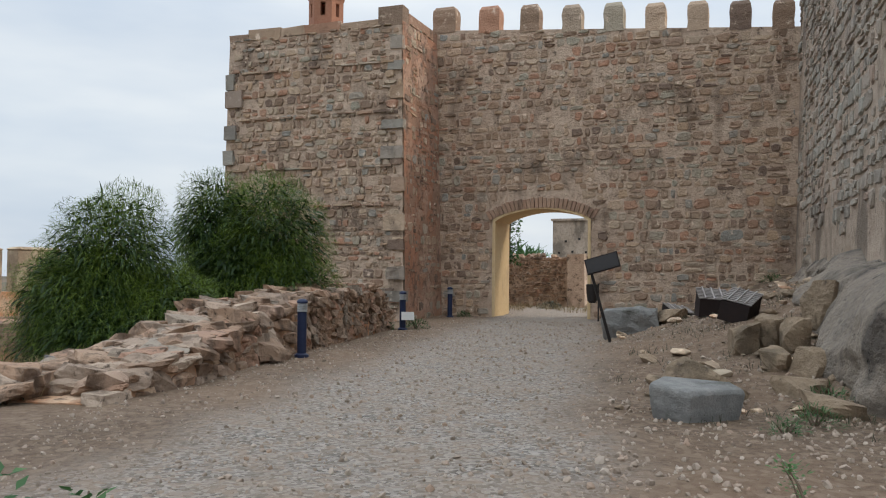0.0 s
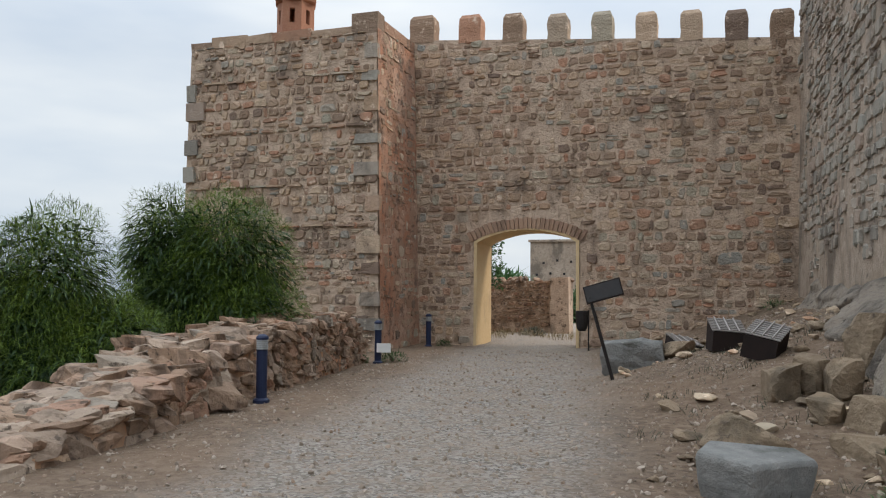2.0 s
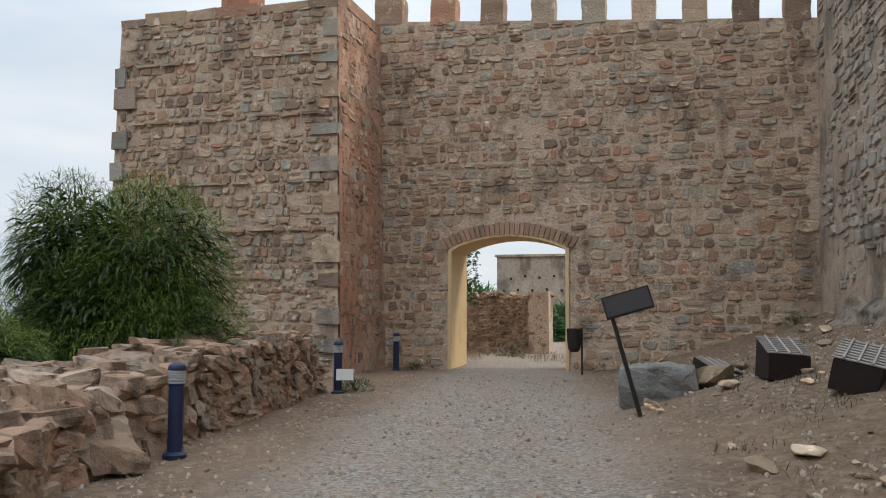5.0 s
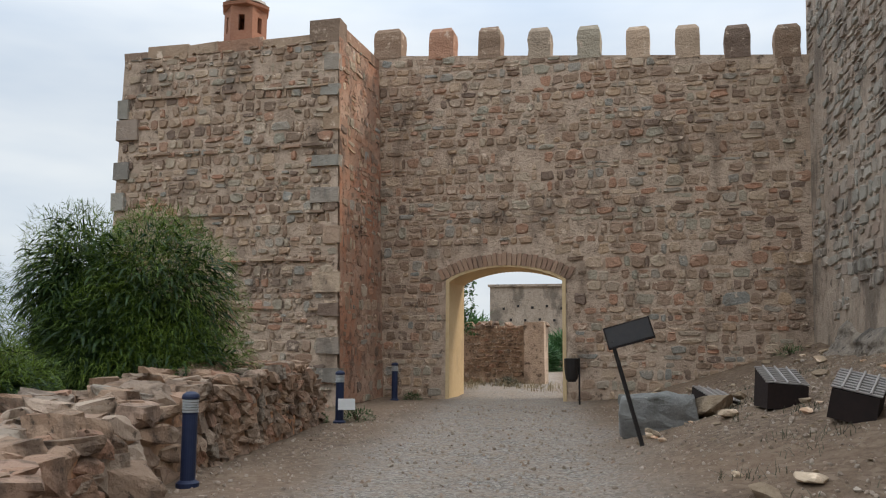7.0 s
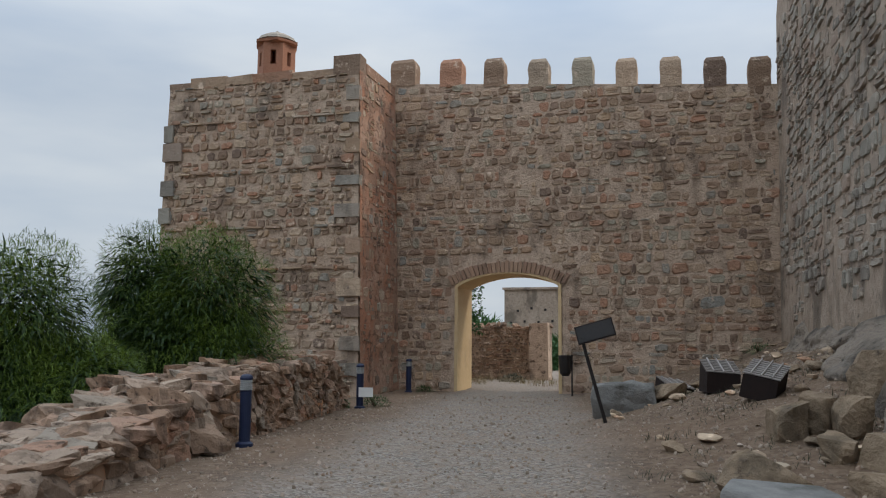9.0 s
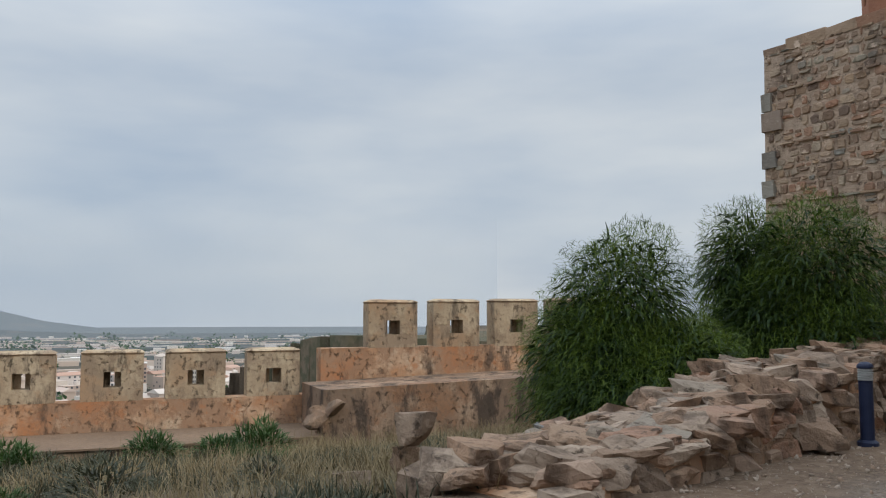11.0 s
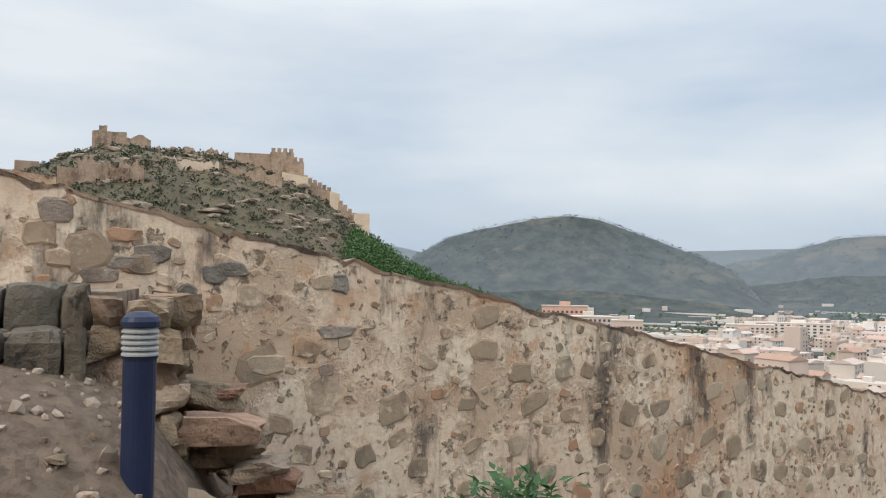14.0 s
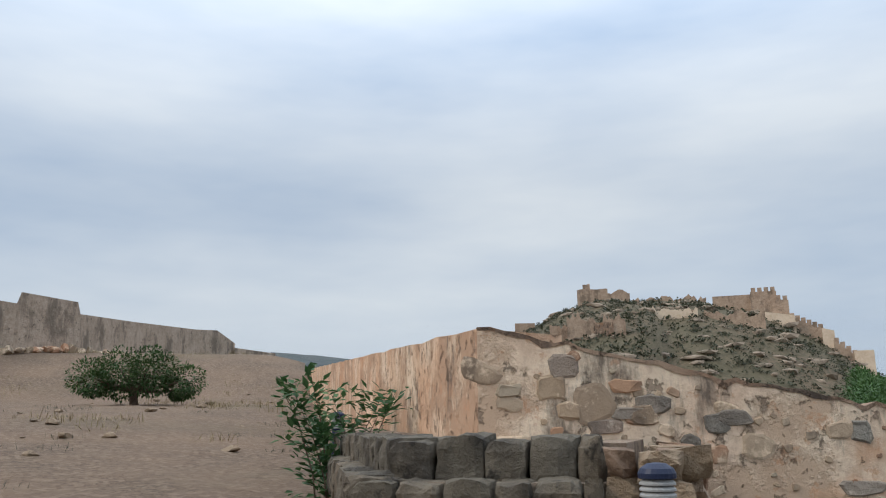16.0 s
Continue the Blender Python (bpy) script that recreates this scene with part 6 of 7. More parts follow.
# ---- beyond the gate ----
def courtyard():
    r = random.Random(171)
    ruin = solid("ruined_wall", Geo().box((-7, 9.0, -0.5), (0.5, 9.6, 2.25), None, 0.03, r).box((0.5, 8.7, -0.5), (1.3, 9.7, 2.4), None, 0.03, r), M_MORTAR, "sunlit ruined rubble wall in the courtyard beyond the gate", "ruined wall", "structure")
    rects = courses(7.4, 2.5, (0.1, 0.24), (0.14, 0.4), r, 0.04)
    masonry(ruin, "stone", (-6.9, 8.99, -0.2), (1, 0, 0), rects, M_RUBBLE, seed=44, drop=0.12, near=lambda u, v: u > 3.5)
    for k in range(40):
        put_rock("stone", M_RUBBLE, ruin, (r.uniform(-6.8, 1.2), 9.3 + r.uniform(-.2, .2), 2.3 + r.uniform(-.05, .05)), [r.uniform(0.2, 0.45) for _ in range(3)], [r.uniform(0, 3) for _ in range(3)], r=r)
    back = Geo().box((1.5, 17.0, -0.5), (9.0, 17.5, 0.75))
    for k in range(14):
        x = 1.6 + 0.54 * k
        back.box((x, 17.0, 0.75), (x + 0.26, 17.5, 1.45))
    back.box((1.5, 17.0, 1.45), (9.0, 17.5, 1.6))
    solid("wall_balustrade", back, M_MERLON, "pale pierced balustrade wall in the courtyard", "balustrade", "structure")
    far = solid("wall_far", Geo().box((-9.0, 46, -1), (34, 48, 6.3)), M_BASTION, "high plain rendered castle wall in the distance", "castle wall", "structure")
    part("coping", Geo().box((-9.15, 45.8, 6.3), (34, 48.2, 6.5)), M_BASTION, far)
    # black blocks on the face stand in for the shade in putlog holes
    for k in range(60):
        x, z = -8.4 + 0.62 * k, 3.4 + 1.1 * (k % 2) + r.uniform(-.15, .15)
        part("putlog_hole_shade", Geo().box((x - 0.1, 45.96, z - 0.1), (x + 0.1, 45.999, z + 0.1)), M_BLACK, far)
    for k, (x, y, s) in enumerate(((-2.2, 23, 2.2), (0.2, 26, 2.4), (3.4, 28, 2.0), (-6.0, 21, 3.4), (-3.4, 13, 1.6))):
        low_shrub(x, y, s, 180 + k, "green shrub in the courtyard beyond the gate", M_BROAD, 2600, 0.0)
    low_shrub(0.3, 6.6, 0.45, 190, "grey-green weed beyond the gate", M_SCRUB, 500)
    vine = Geo()
    for k in range(700):
        z = 1.9 + 2.8 * r.random()
        leaf(vine, (-0.85 + r.uniform(-.25, .4), 4.3 + r.uniform(-.3, .3), z), (r.uniform(-1, 1), r.uniform(-1, .2), r.uniform(-.8, .5)), 0.14, 0.1, r)
    tree = thing("creeper", "green creeper on a stake behind the gate", "creeper", at=(0, 0, 0))
    part("stem", Geo().tube([(-1.0, 4.3, -0.2), (-0.95, 4.25, 2), (-0.85, 4.3, 4.4)], [0.06, 0.05, 0.03], 6), M_BARK, tree)
    part("leaves", vine, M_BROAD, tree, kind="stuff")


courtyard()


# ---- uphill south: old fort wall and a spreading tree ----
def polar(az, r, z=0.0):
    a = radians(az)
    return Vector((STAND.x - r * math.sin(a), STAND.y + r * math.cos(a), z))


def fort():
    r = random.Random(201)
    g = Geo()
    pts = [(236, 48, 9.4), (227, 52, 9.2), (222.9, 55, 9.2), (222.7, 55, 9.9), (219.4, 58, 9.9), (219.2, 58.2, 9.15), (216, 64, 9.5), (212, 72, 10.0), (210.6, 74, 10.2)]
    for (a0, r0, t0), (a1, r1, t1) in zip(pts, pts[1:]):
        p, q = polar(a0, r0), polar(a1, r1)
        p2, q2 = polar(a0, r0 + 1.5), polar(a1, r1 + 1.5)
        g.add([(p.x, p.y, 0), (q.x, q.y, 0), (q.x, q.y, t1), (p.x, p.y, t0), (p2.x, p2.y, t0), (q2.x, q2.y, t1), (q2.x, q2.y, 0)], [(0, 1, 2, 3), (3, 2, 5, 4)])
    p, q, s = polar(210.6, 74), polar(209.4, 77), polar(209.2, 90)
    g.add([(p.x, p.y, 0), (q.x, q.y, 0), (q.x, q.y, 9.4), (p.x, p.y, 10.2)], [(0, 1, 2, 3)])
    wall = solid("wall_fort", g, M_BASTION, "long weathered fort wall on the hilltop", "fort wall", "structure")
    g = Geo()
    a, b = polar(209.4, 76), polar(206.7, 80)
    c, d = polar(209.4, 84), polar(206.5, 88)
    g.add([(a.x, a.y, 0), (b.x, b.y, 0), (d.x, d.y, 0), (c.x, c.y, 0), (a.x, a.y, 8.9), (b.x, b.y, 8.8), (d.x, d.y, 8.8), (c.x, c.y, 8.9)], [(0, 1, 5, 4), (1, 2, 6, 5), (2, 3, 7, 6), (3, 0, 4, 7), (4, 5, 6, 7)])
    part("gun_platform", g, M_BASTION, wall)
    g = Geo()
    for k in range(26):
        a = 211 + k * 0.5
        rr = line_at([(210.6, 74), (212, 72), (216, 64), (219.3, 58), (224, 54)], a) - 0.5
        p = polar(a, rr, line_at([(210.6, 9.6), (219, 8.3), (224, 8.2)], a) + r.uniform(-.2, .2) - 0.9)
        put_rock("footing_stone", M_FIELDSTONE, wall, (p.x, p.y, ground_z(p.x, p.y) + 0.2), (r.uniform(.5, 1.1), r.uniform(.5, .9), r.uniform(.4, .8)), (0, 0, r.uniform(0, 3)), r=r)


fort()


def spreading_tree():
    r = random.Random(211)
    c = polar(215.6, 37)
    z = ground_z(c.x, c.y)
    tree = thing("spreading_tree", "low spreading dark green tree on the open hilltop", "tree", at=(c.x, c.y, z - 0.1))
    tree.scale = (0.76, 0.76, 0.8)
    side = Vector((math.cos(radians(215.6)), math.sin(radians(215.6)), 0))
    part("trunk", Geo().tube([(0, 0, 0), (0.1, 0, 0.5), (0.05, 0.1, 1.0)], [0.3, 0.24, 0.2], 9), M_BARK, tree)
    blobs = [(-2.0, 1.5, 1.3), (-1.0, 2.0, 1.3), (0.2, 2.2, 1.35), (1.3, 1.9, 1.25), (2.2, 1.4, 1.1), (-2.7, 1.2, 0.9), (0.6, 1.5, 1.3), (2.9, 0.95, 0.75), (-0.6, 1.4, 1.3)]
    g = Geo()
    for u, zz, rad in blobs:
        cc = side * u + Vector((0, 0, zz)) + Vector((r.uniform(-.7, .7), r.uniform(-.7, .7), 0))
        part("limb", Geo().tube([(0.05, 0.1, 0.9), cc * 0.55 + Vector((0, 0, 0.3)), cc], [0.14, 0.09, 0.03], 6), M_BARK, tree)
        for _ in range(900):
            v = Vector((r.gauss(0, 1), r.gauss(0, 1), r.gauss(0, 1))).normalized()
            p = cc + Vector((v.x, v.y, v.z * 0.75)) * rad * (1 - 0.45 * r.random() ** 2) * (1 + 0.3 * noise.noise(v * 2 + cc))
            if p.z > 0.35:
                leaf(g, p, v + Vector((r.uniform(-.8, .8), r.uniform(-.8, .8), r.uniform(-.8, .4))), r.uniform(0.14, 0.24), 0.1, r)
    part("crown", g, M_DARKLEAF, tree, kind="stuff")


spreading_tree()


# ---- castle on the next hill ----
M_FARSTONE = surface("distant_castle_stone", [(0.36, 0.255, 0.175), (0.26, 0.175, 0.12), (0.5, 0.38, 0.28)], big=0.22, fine=1.1, stain=(0.15, 0.11, 0.08), stain_scale=0.35, bump=0.6, bump_scale=1.4, reach=0.4)
M_PALESTONE = surface("distant_cream_stone", [(0.62, 0.49, 0.36), (0.5, 0.37, 0.26), (0.7, 0.57, 0.43)], big=0.3, fine=1.4, bump=0.3, bump_scale=2)
M_LEDGE = surface("hillside_rock", [(0.26, 0.2, 0.145), (0.17, 0.13, 0.095), (0.38, 0.3, 0.22)], big=0.1, fine=0.8, stain=(0.08, 0.07, 0.045), stain_scale=0.2, bump=0.8, bump_scale=1.2, reach=0.5)


def ridge_z(az, r=326):
    p = polar(az, r)
    return ground_z(p.x, p.y)


def far_castle():
    r = random.Random(221)
    castle = thing("hill_castle", "ruined crenellated castle along the crest of the next hill", "castle", kind="")

    def run(name, a0, a1, e0, e1, rr=318, merlons=0, base=14.0, thick=4.0, ragged=0.0, mat=None):
        g = Geo()
        mat = mat or M_FARSTONE
        n = max(1, int(abs(a1 - a0) * (9 if ragged else 2)))
        for k in range(n):
            fa, fb = k / n, (k + 1) / n
            ps = []
            for f in (fa, fb):
                a = a0 + (a1 - a0) * f
                t = 1.65 + rr * math.tan(radians(e0 + (e1 - e0) * f)) + ragged * (2 * noise.noise(Vector((a * 1.3, rr, 0))) + noise.noise(Vector((a * 5.1, rr, 4))) - 0.4)
                p, q = polar(a, rr), polar(a, rr + thick)
                ps += [(p.x, p.y, t - base), (p.x, p.y, t), (q.x, q.y, t), (q.x, q.y, t - base)]
            g.add(ps, [(0, 4, 5, 1), (1, 5, 6, 2), (2, 6, 7, 3), (0, 1, 2, 3), (4, 7, 6, 5)])
        wall = part(name, g, mat, castle)
        for k in range(merlons):
            f = (k + 0.5) / merlons
            a = a0 + (a1 - a0) * f
            t = 1.65 + rr * math.tan(radians(e0 + (e1 - e0) * f))
            p = polar(a, rr + 0.5)
            m = Matrix.Translation((p.x, p.y, t)) @ Matrix.Rotation(radians(a), 4, "Z")
            part("merlon", Geo().box((-0.75, -0.5, -1.0), (0.75, 0.6, 1.5), m), mat, wall)

    def far_out(az, el):
        """Distance at which the hillside reaches an elevation."""
        rr = 320.0
        while rr > 130 and (ridge_z(az, rr) - 1.65) / rr > math.tan(radians(el)):
            rr -= 2.0
        return rr

    run("keep", 183.5, 185.6, 9.4, 9.4, base=14, ragged=0.25)
    run("keep_tower", 184.7, 185.2, 9.75, 9.75, rr=320, base=12, ragged=0.3)
    run("keep_wall", 182.0, 183.5, 9.2, 9.15, base=14, ragged=0.9)
    run("ruined_curtain", 177.0, 181.9, 8.55, 8.75, base=12, ragged=1.6)
    run("curtain_wall", 174.0, 176.6, 8.5, 8.5, base=15)
    run("tower", 172.6, 174.2, 8.65, 8.65, rr=314, merlons=4, base=15)
    run("tower", 171.9, 172.7, 8.0, 8.1, rr=312, merlons=2, base=13)
    run("lower_band", 171.6, 173.6, 7.0, 7.35, rr=303, base=12, mat=M_PALESTONE)
    run("curtain_wall", 170.0, 172.9, 6.0, 7.4, rr=306, merlons=9, base=13)
    run("curtain_wall", 169.4, 170.1, 5.9, 6.1, rr=305, base=12, mat=M_PALESTONE)
    run("curtain_wall", 168.2, 169.5, 4.2, 5.3, rr=303, merlons=4, base=12)
    run("gate_tower", 167.3, 168.4, 4.3, 4.3, rr=302, merlons=4, base=16, mat=M_PALESTONE)
    run("outer_house", 188.6, 190.0, 7.15, 7.15, rr=300, base=11)
    low = far_out(184.2, 6.2)
    run("lower_rampart", 182.4, 186.4, 7.5, 7.7, rr=low, base=16, thick=8, ragged=2.4)
    run("rampart_wing", 185.6, 187.6, 6.6, 7.3, rr=low + 4, base=12, thick=6, ragged=2.4)
    low2 = far_out(179.5, 7.2)
    run("ruined_curtain", 177.6, 181.4, 7.9, 7.95, rr=low2, base=10, ragged=1.8, mat=M_PALESTONE)
    low3 = far_out(175, 6.6)
    run("terrace_wall", 173.4, 177.2, 7.3, 7.6, rr=low3, base=9, ragged=1.2)
    # solid stained block on the rampart stands in for the opening's shade
    p = polar(183.9, low - 0.2)
    m = Matrix.Translation((p.x, p.y, 1.65 + low * math.tan(radians(6.55)))) @ Matrix.Rotation(radians(183.9), 4, "Z")
    part("opening_shade_block", Geo().box((-2.9, -0.4, -2.4), (2.9, 0.4, 2.2), m), M_RETAIN, castle, "solid block put in for the shade of a vaulted opening")
    # rock ledges on the hillside
    g = Geo()
    for _ in range(520):
        a = r.uniform(164, 200)
        rr = r.uniform(150, 322)
        p = polar(a, rr)
        s = r.uniform(1.0, 3.6)
        m = Matrix.LocRotScale((p.x, p.y, ground_z(p.x, p.y)), Euler((r.uniform(-.2, .2), r.uniform(-.2, .2), radians(a) + r.uniform(-.5, .5))), (s * r.uniform(1.2, 3.2), s, s * r.uniform(0.4, 0.9)))
        src = SMALL_ROCKS[r.randrange(8)]
        g.add([m @ Vector(v) for v in src.v], src.f)
    solid("rock_ledges", g, M_LEDGE, "brown rock ledges breaking through the hillside", "rocks", "stuff")
    # scrub on the hillside
    g = Geo()
    for _ in range(8500):
        a, rr = r.uniform(163, 200), r.uniform(110, 318)
        p = polar(a, rr)
        z = ground_z(p.x, p.y)
        s = 0.7 + 1.7 * r.random() ** 2
        for _ in range(16):
            v = Vector((r.gauss(0, 1), r.gauss(0, 1), abs(r.gauss(0, 1)))).normalized() * s * 0.55
            c = Vector((p.x, p.y, z)) + v
            e = s * 0.26
            d1 = Vector((r.uniform(-e, e), r.uniform(-e, e), r.uniform(0, e)))
            d2 = Vector((r.uniform(-e, e), r.uniform(-e, e), r.uniform(-e, e)))
            g.add([c, c + d1, c + d1 + d2, c + d2], [(0, 1, 2, 3)])
    solid("hillside_scrub", g, M_SCRUB, "grey-green scrub covering the castle hill", "scrub", "stuff")
    g = Geo()
    for _ in range(420):
        a, rr = r.uniform(158, 168.5), r.uniform(120, 260)
        p = polar(a, rr)
        t = 1.65 + rr * math.tan(radians(line_at([(158, -1.6), (163, 0.4), (168.5, 3.6)], a))) - r.uniform(0, 5)
        for _ in range(230):
            v = Vector((r.gauss(0, 1), r.gauss(0, 1), r.gauss(0, 1))).normalized() * r.uniform(1.5, 3.0)
            leaf(g, (p.x + v.x, p.y + v.y, t - 2 + v.z), v, 0.5, 0.3, r)
    solid("pine_belt", g, M_PINE, "dense green pines below the castle hill", "trees", "stuff")


far_castle()


# ---- town on the plain ----
M_HOUSE = surface("town_walls", [(0.6, 0.55, 0.48), (0.5, 0.44, 0.37), (0.68, 0.64, 0.58), (0.72, 0.68, 0.62), (0.6, 0.52, 0.44), (0.5, 0.37, 0.29), (0.74, 0.72, 0.69), (0.42, 0.28, 0.21), (0.56, 0.51, 0.45), (0.5, 0.4, 0.31)], big=0.05, fine=0.3, per_piece=0.85, bump=0, rough=0.9)
M_ROOF = surface("town_roofs", [(0.42, 0.24, 0.17), (0.35, 0.21, 0.15), (0.5, 0.34, 0.26), (0.44, 0.26, 0.19), (0.56, 0.5, 0.44), (0.36, 0.22, 0.16), (0.6, 0.56, 0.5)], big=0.05, fine=0.3, per_piece=0.8, bump=0)
M_PANE = surface("dark_window", [(0.06, 0.065, 0.07), (0.05, 0.05, 0.055), (0.08, 0.085, 0.09)], rough=0.3, bump=0)
M_PINK = surface("pink_brick_flats", [(0.58, 0.34, 0.25), (0.5, 0.3, 0.22), (0.64, 0.42, 0.33)], big=0.05, fine=0.3, bump=0)
M_CREAMFLAT = surface("cream_facade", [(0.74, 0.66, 0.46), (0.68, 0.6, 0.42), (0.78, 0.71, 0.52)], big=0.05, fine=0.3, bump=0)
M_GREYFLAT = surface("blue_grey_facade", [(0.42, 0.45, 0.47), (0.34, 0.37, 0.4), (0.55, 0.57, 0.58)], big=0.05, fine=0.3, bump=0)
PLAIN = -58.0


def town():
    r = random.Random(231)
    walls, roofs, panes, trees = Geo(), Geo(), Geo(), Geo()
    for k in range(1500):
        az = r.uniform(66, 160)
        rr = 420 + 780 * r.random() ** 0.85
        if az < 86 and (rr > 900 or r.random() < 0.35):
            continue
        if az > 143 and rr > 760:
            continue
        p = polar(az, rr)
        h = r.choice((6, 7, 9, 9, 12, 12, 15)) * (1.0 if r.random() < 0.93 else 1.7)
        w, d = r.uniform(9, 26), r.uniform(8, 15)
        turn = radians(20 + 90 * r.randrange(2) + r.gauss(0, 6))
        m = Matrix.Translation((p.x, p.y, PLAIN)) @ Matrix.Rotation(turn, 4, "Z")
        walls.box((-w / 2, -d / 2, -3), (w / 2, d / 2, h), m)
        if r.random() < 0.45:
            e = 0.5
            roofs.add([m @ Vector(q) for q in ((-w / 2 - e, -d / 2 - e, h + .05), (w / 2 + e, -d / 2 - e, h + .05), (w / 2 + e, d / 2 + e, h + .05), (-w / 2 - e, d / 2 + e, h + .05), (-w / 2, 0, h + 2.4), (w / 2, 0, h + 2.4))], [(0, 1, 5, 4), (2, 3, 4, 5), (1, 2, 5), (3, 0, 4)])
        else:
            roofs.box((-w / 2 + .4, -d / 2 + .4, h), (w / 2 - .4, d / 2 - .4, h + 0.15), m)
            walls.box((-2, -2, h + 0.15), (2.5, 2, h + 2.6), m)
        for f in range(int(h // 3)):
            for u in range(int(w // 4)):
                if r.random() < 0.75:
                    x0, z0 = -w / 2 + 1.3 + 4 * u, 0.9 + 3 * f
                    for side in (-1, 1):
                        y0 = side * (d / 2 + 0.03)
                        panes.add([m @ Vector(q) for q in ((x0, y0, z0), (x0 + 1.5, y0, z0), (x0 + 1.5, y0, z0 + 1.5), (x0, y0, z0 + 1.5))], [(0, 1, 2, 3)])
    for k in range(900):
        az, rr = r.uniform(64, 166), r.uniform(420, 2300)
        p = polar(az, rr)
        s = r.uniform(2, 5) * (1 + rr / 1500)
        for _ in range(14):
            v = Vector((r.gauss(0, 1) * 1.6, r.gauss(0, 1) * 1.6, abs(r.gauss(0, 1)))).normalized() * s
            leaf(trees, (p.x + v.x, p.y + v.y, PLAIN + 1 + v.z), v + Vector((0, 0, -.2)), s * 0.8, s * 0.6, r)
    ob = solid("town_houses", walls, M_HOUSE, "crowded white and ochre town houses on the plain", "town", "stuff")
    solid("town_roofs", roofs, M_ROOF, "terracotta and pale flat roofs of the town", "roofs", "stuff")
    solid("town_windows", panes, M_PANE, "rows of dark windows in the town facades", "windows", "stuff")
    solid("town_trees", trees, M_DARKLEAF, "dark trees among the houses and fields", "trees", "stuff")
    # pale sheds, farms and glasshouses out on the plain
    farms = Geo()
    for k in range(420):
        az, rr = r.uniform(66, 168), r.uniform(900, 2500)
        p = polar(az, rr)
        z = ground_z(p.x, p.y)
        if z > PLAIN + 12:
            continue
        w, d, h = r.uniform(8, 34), r.uniform(8, 14), r.uniform(3, 6)
        farms.box((-w / 2, -d / 2, -2), (w / 2, d / 2, h), Matrix.Translation((p.x, p.y, z)) @ Matrix.Rotation(radians(az + 90 * r.randrange(2)), 4, "Z"))
    woods = Geo()                                     # pines along the hill crests and slopes
    for k in range(9000):
        az, rr = r.uniform(112, 168), r.uniform(1700, 2700)
        p = polar(az, rr)
        z = ground_z(p.x, p.y)
        if z < PLAIN + 12:
            continue
        s = r.uniform(1.5, 3.4)
        for _ in range(5):
            v = Vector((r.gauss(0, 1), r.gauss(0, 1), abs(r.gauss(0, 1)))).normalized() * s
            leaf(woods, (p.x + v.x, p.y + v.y, z + v.z * 0.8), v + Vector((0, 0, 0.3)), s * 1.1, s * 0.8, r)
    solid("hill_woods", woods, M_WOODS, "dark pine scrub on the distant hills", "woods", "stuff")
    lanes = Geo()
    for k in range(260):
        az, rr = r.uniform(66, 170), r.uniform(800, 2400)
        p = polar(az, rr)
        z = ground_z(p.x, p.y)
        if z > PLAIN + 6:
            continue
        w = r.uniform(60, 260)
        lanes.box((-w / 2, -3, -1), (w / 2, 3, 2.0), Matrix.Translation((p.x, p.y, z)) @ Matrix.Rotation(radians(az + r.gauss(0, 12)), 4, "Z"))
    solid("field_walls", lanes, M_HOUSE, "thin pale glasshouse rows and lanes between the fields", "field rows", "stuff")
    solid("farm_sheds", farms, M_HOUSE, "pale sheds and farms scattered over the fields", "farm buildings", "stuff")


town()


def flats(name, label, az, rr, w, d, h, mat, turn=None, bays=10):
    """A block of flats with window bands and a roof hut."""
    p = polar(az, rr, PLAIN)
    b = thing(name, label, "building", at=p)
    b.rotation_euler = (0, 0, radians(az if turn is None else turn))
    part("wall", Geo().box((-w / 2, -d / 2, -3), (w / 2, d / 2, h)), mat, b)
    part("roof", Geo().box((-w / 2 - 0.4, -d / 2 - 0.4, h), (w / 2 + 0.4, d / 2 + 0.4, h + 0.8)), M_HOUSE, b)
    part("roof_hut", Geo().box((-w * 0.12, -d * 0.2, h + 0.8), (w * 0.12, d * 0.2, h + 3.6)), mat, b)
    for f in range(int(h // 3.2)):
        for u in range(bays):
            x0 = -w / 2 + w * (u + 0.25) / bays
            part("window", Geo().box((x0, -d / 2 - 0.25, 1.2 + 3.2 * f), (x0 + w / bays * 0.5, -d / 2 - 0.02, 2.8 + 3.2 * f)), M_PANE, b)


def landmark():
    """Cream slab block with a recessed dark centre."""
    p = polar(129.45, 1000, PLAIN)
    b = thing("office_block", "large cream slab building with a dark recessed centre", "building", at=p)
    b.rotation_euler = (0, 0, radians(129.45))
    part("wing", Geo().box((-35, -9, -3), (-23, 9, 45)), M_CREAMFLAT, b)
    part("wing", Geo().box((23, -9, -3), (35, 9, 45)), M_CREAMFLAT, b)
    part("bridge", Geo().box((-22.99, -9, 33), (22.99, 9, 45)), M_CREAMFLAT, b)
    part("core", Geo().box((-22.99, -5, -3), (22.99, 5, 32.99)), M_GREYFLAT, b)
    for x0 in (-20, -4, 6):
        for f in range(8):
            part("window", Geo().box((x0, -5.3, 2 + 3.8 * f), (x0 + 13, -5.01, 4.4 + 3.8 * f)), M_PANE, b)
    for x0 in (25, 29):
        part("window", Geo().box((x0, -9.3, 2), (x0 + 2, -9.01, 42)), M_PANE, b)
    part("roof_hut", Geo().box((-20, -4, 45), (-4, 4, 49)), M_CREAMFLAT, b)


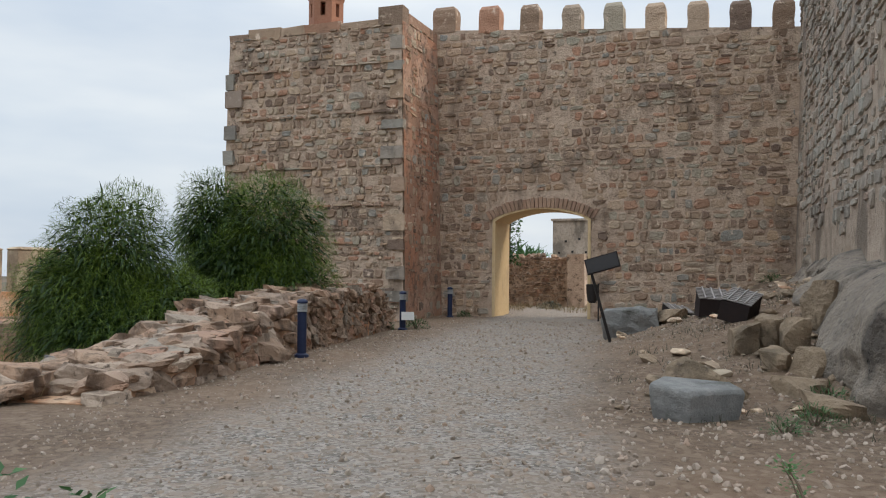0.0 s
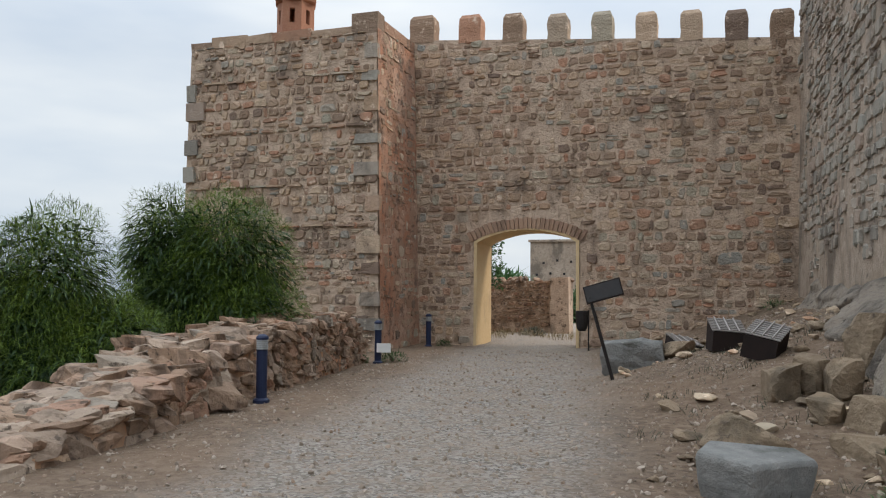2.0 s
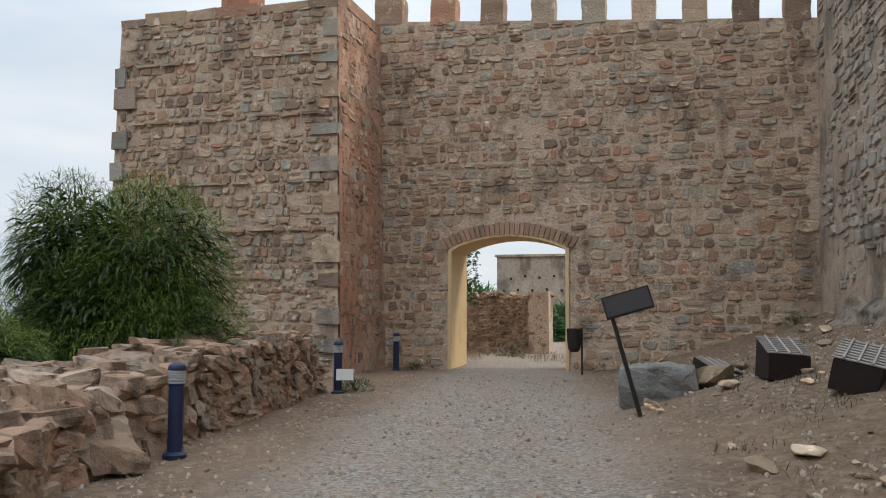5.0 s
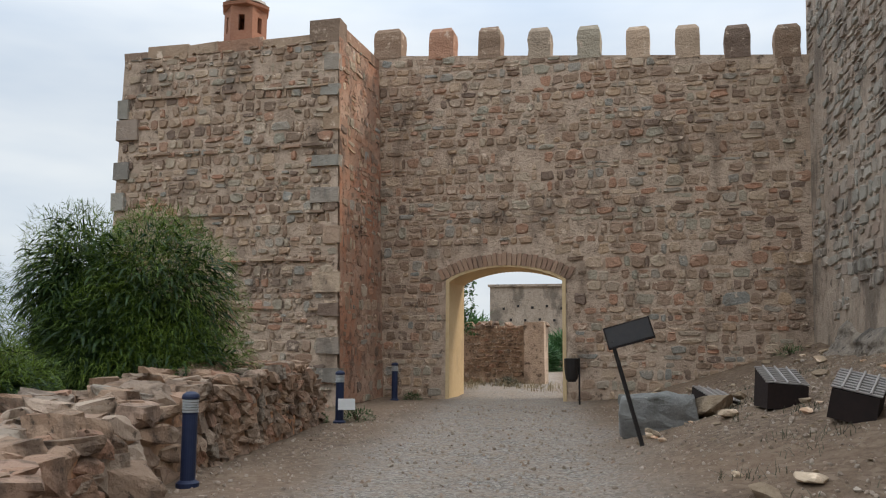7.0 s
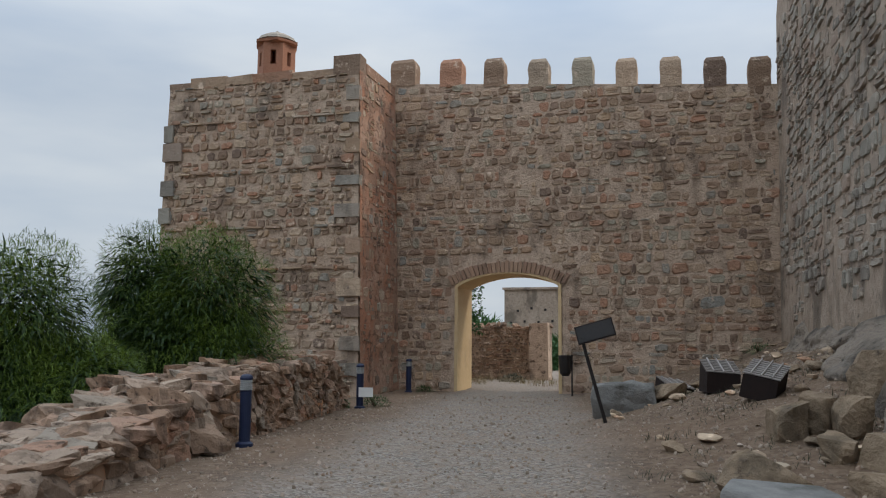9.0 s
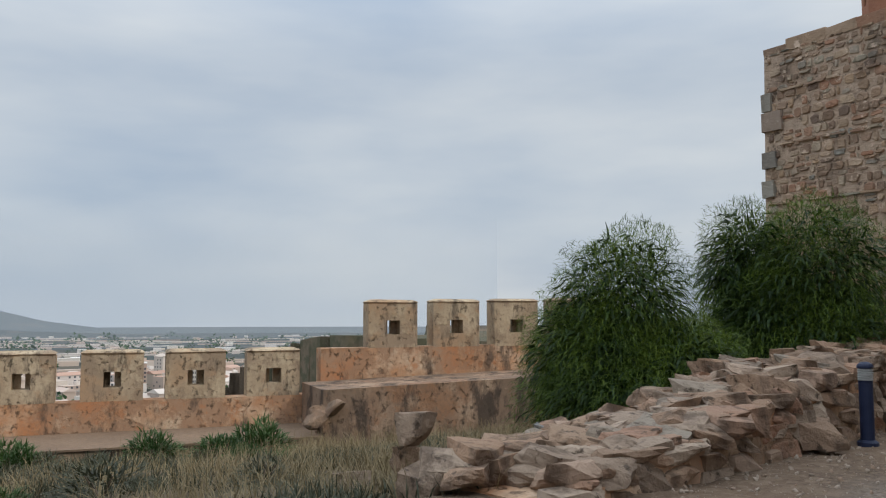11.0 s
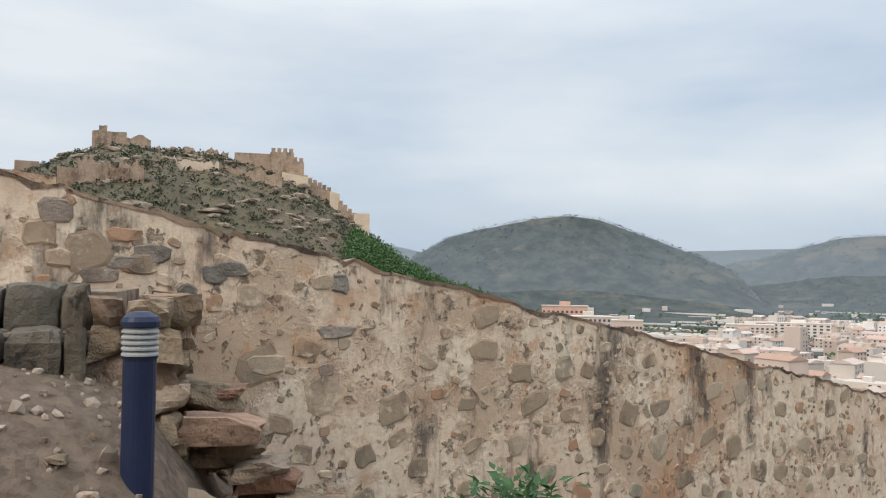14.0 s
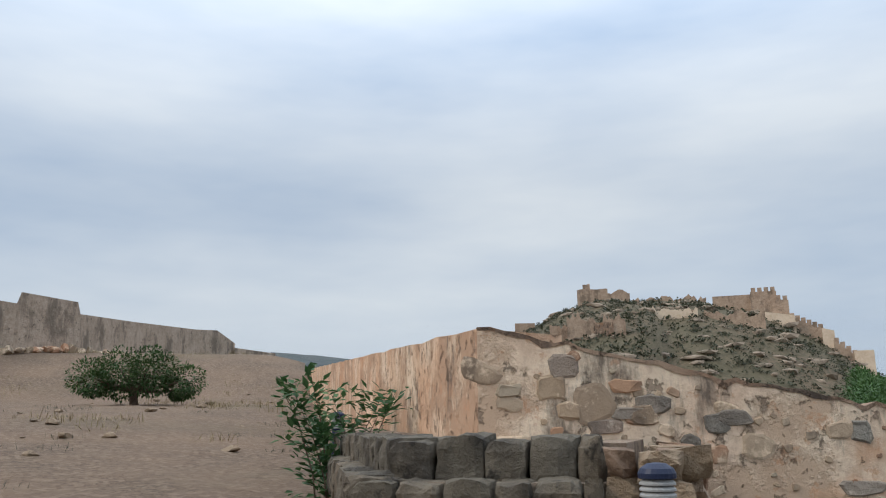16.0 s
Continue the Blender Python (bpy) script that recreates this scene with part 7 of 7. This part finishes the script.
landmark()
for spec in (("grey_flats", "blue-grey modern apartment block", 122.4, 960, 24, 14, 38, M_GREYFLAT), ("grey_flats", "blue-grey modern apartment block", 120.9, 980, 22, 14, 36, M_GREYFLAT), ("grey_flats", "pale grey modern apartment block", 119.4, 940, 16, 14, 35, M_GREYFLAT),
             ("pink_flats", "pinkish brick apartment block", 117.3, 1080, 34, 14, 34, M_PINK), ("pink_flats", "pinkish brick apartment block", 115.3, 1100, 26, 14, 38, M_PINK), ("white_flats", "long white apartment block", 138.6, 900, 60, 14, 20, M_HOUSE), ("white_flats", "long white apartment block", 141.5, 880, 46, 14, 18, M_HOUSE),
             ("pink_flats", "row of salmon apartment blocks", 111.4, 1020, 42, 14, 27, M_PINK), ("pink_flats", "row of salmon apartment blocks", 108.6, 1030, 44, 14, 26, M_PINK), ("pink_flats", "row of salmon apartment blocks", 105.6, 1040, 46, 14, 24, M_PINK), ("pink_flats", "row of salmon apartment blocks", 102.4, 1050, 48, 14, 22, M_PINK), ("pink_flats", "row of salmon apartment blocks", 99.6, 1060, 40, 14, 20, M_PINK),
             ("white_flats", "long white shed-like block", 95.0, 930, 44, 14, 12, M_HOUSE), ("white_flats", "tall white tower block", 105.9, 560, 13, 12, 38, M_HOUSE), ("white_flats", "plain white apartment tower block", 76.0, 640, 14, 12, 30, M_HOUSE), ("white_flats", "plain white apartment block", 79.6, 700, 24, 12, 22, M_HOUSE),
             ("white_flats", "stepped cream apartment block", 152.0, 560, 30, 14, 36, M_HOUSE), ("pink_flats", "pale pink apartment block", 153.6, 620, 34, 14, 41, M_PINK), ("white_flats", "white terraced apartment block", 149.6, 600, 26, 14, 32, M_HOUSE)):
    flats(*spec)


# ---- haze of the distance, imitated by glowing sheets ----
# Each see-through sheet glows blue-grey, so haze is painted over what lies behind.
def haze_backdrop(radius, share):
    mat = bpy.data.materials.new("glowing_haze_sheet")
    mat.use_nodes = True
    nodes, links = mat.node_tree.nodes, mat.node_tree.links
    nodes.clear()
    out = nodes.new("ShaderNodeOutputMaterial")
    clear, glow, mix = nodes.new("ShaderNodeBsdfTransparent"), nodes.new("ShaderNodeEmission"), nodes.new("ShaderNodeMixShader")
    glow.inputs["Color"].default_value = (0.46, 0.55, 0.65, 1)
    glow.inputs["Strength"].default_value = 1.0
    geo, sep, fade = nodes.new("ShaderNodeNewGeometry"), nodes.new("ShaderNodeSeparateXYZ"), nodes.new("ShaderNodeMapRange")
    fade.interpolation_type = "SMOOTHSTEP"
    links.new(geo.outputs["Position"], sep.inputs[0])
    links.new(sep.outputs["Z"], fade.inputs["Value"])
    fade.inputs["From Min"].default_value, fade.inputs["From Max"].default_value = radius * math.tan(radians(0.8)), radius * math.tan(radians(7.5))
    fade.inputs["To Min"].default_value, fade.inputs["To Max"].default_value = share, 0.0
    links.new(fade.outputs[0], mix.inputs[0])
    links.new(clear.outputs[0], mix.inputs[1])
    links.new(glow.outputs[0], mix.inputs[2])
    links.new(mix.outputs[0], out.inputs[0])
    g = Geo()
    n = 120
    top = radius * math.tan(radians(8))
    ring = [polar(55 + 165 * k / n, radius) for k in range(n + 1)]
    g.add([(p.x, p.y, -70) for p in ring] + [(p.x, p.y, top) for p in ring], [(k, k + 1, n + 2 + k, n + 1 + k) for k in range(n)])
    solid("backdrop", g, mat, "glowing sheet that imitates blue-grey haze over the distant plain", "haze", "structure")


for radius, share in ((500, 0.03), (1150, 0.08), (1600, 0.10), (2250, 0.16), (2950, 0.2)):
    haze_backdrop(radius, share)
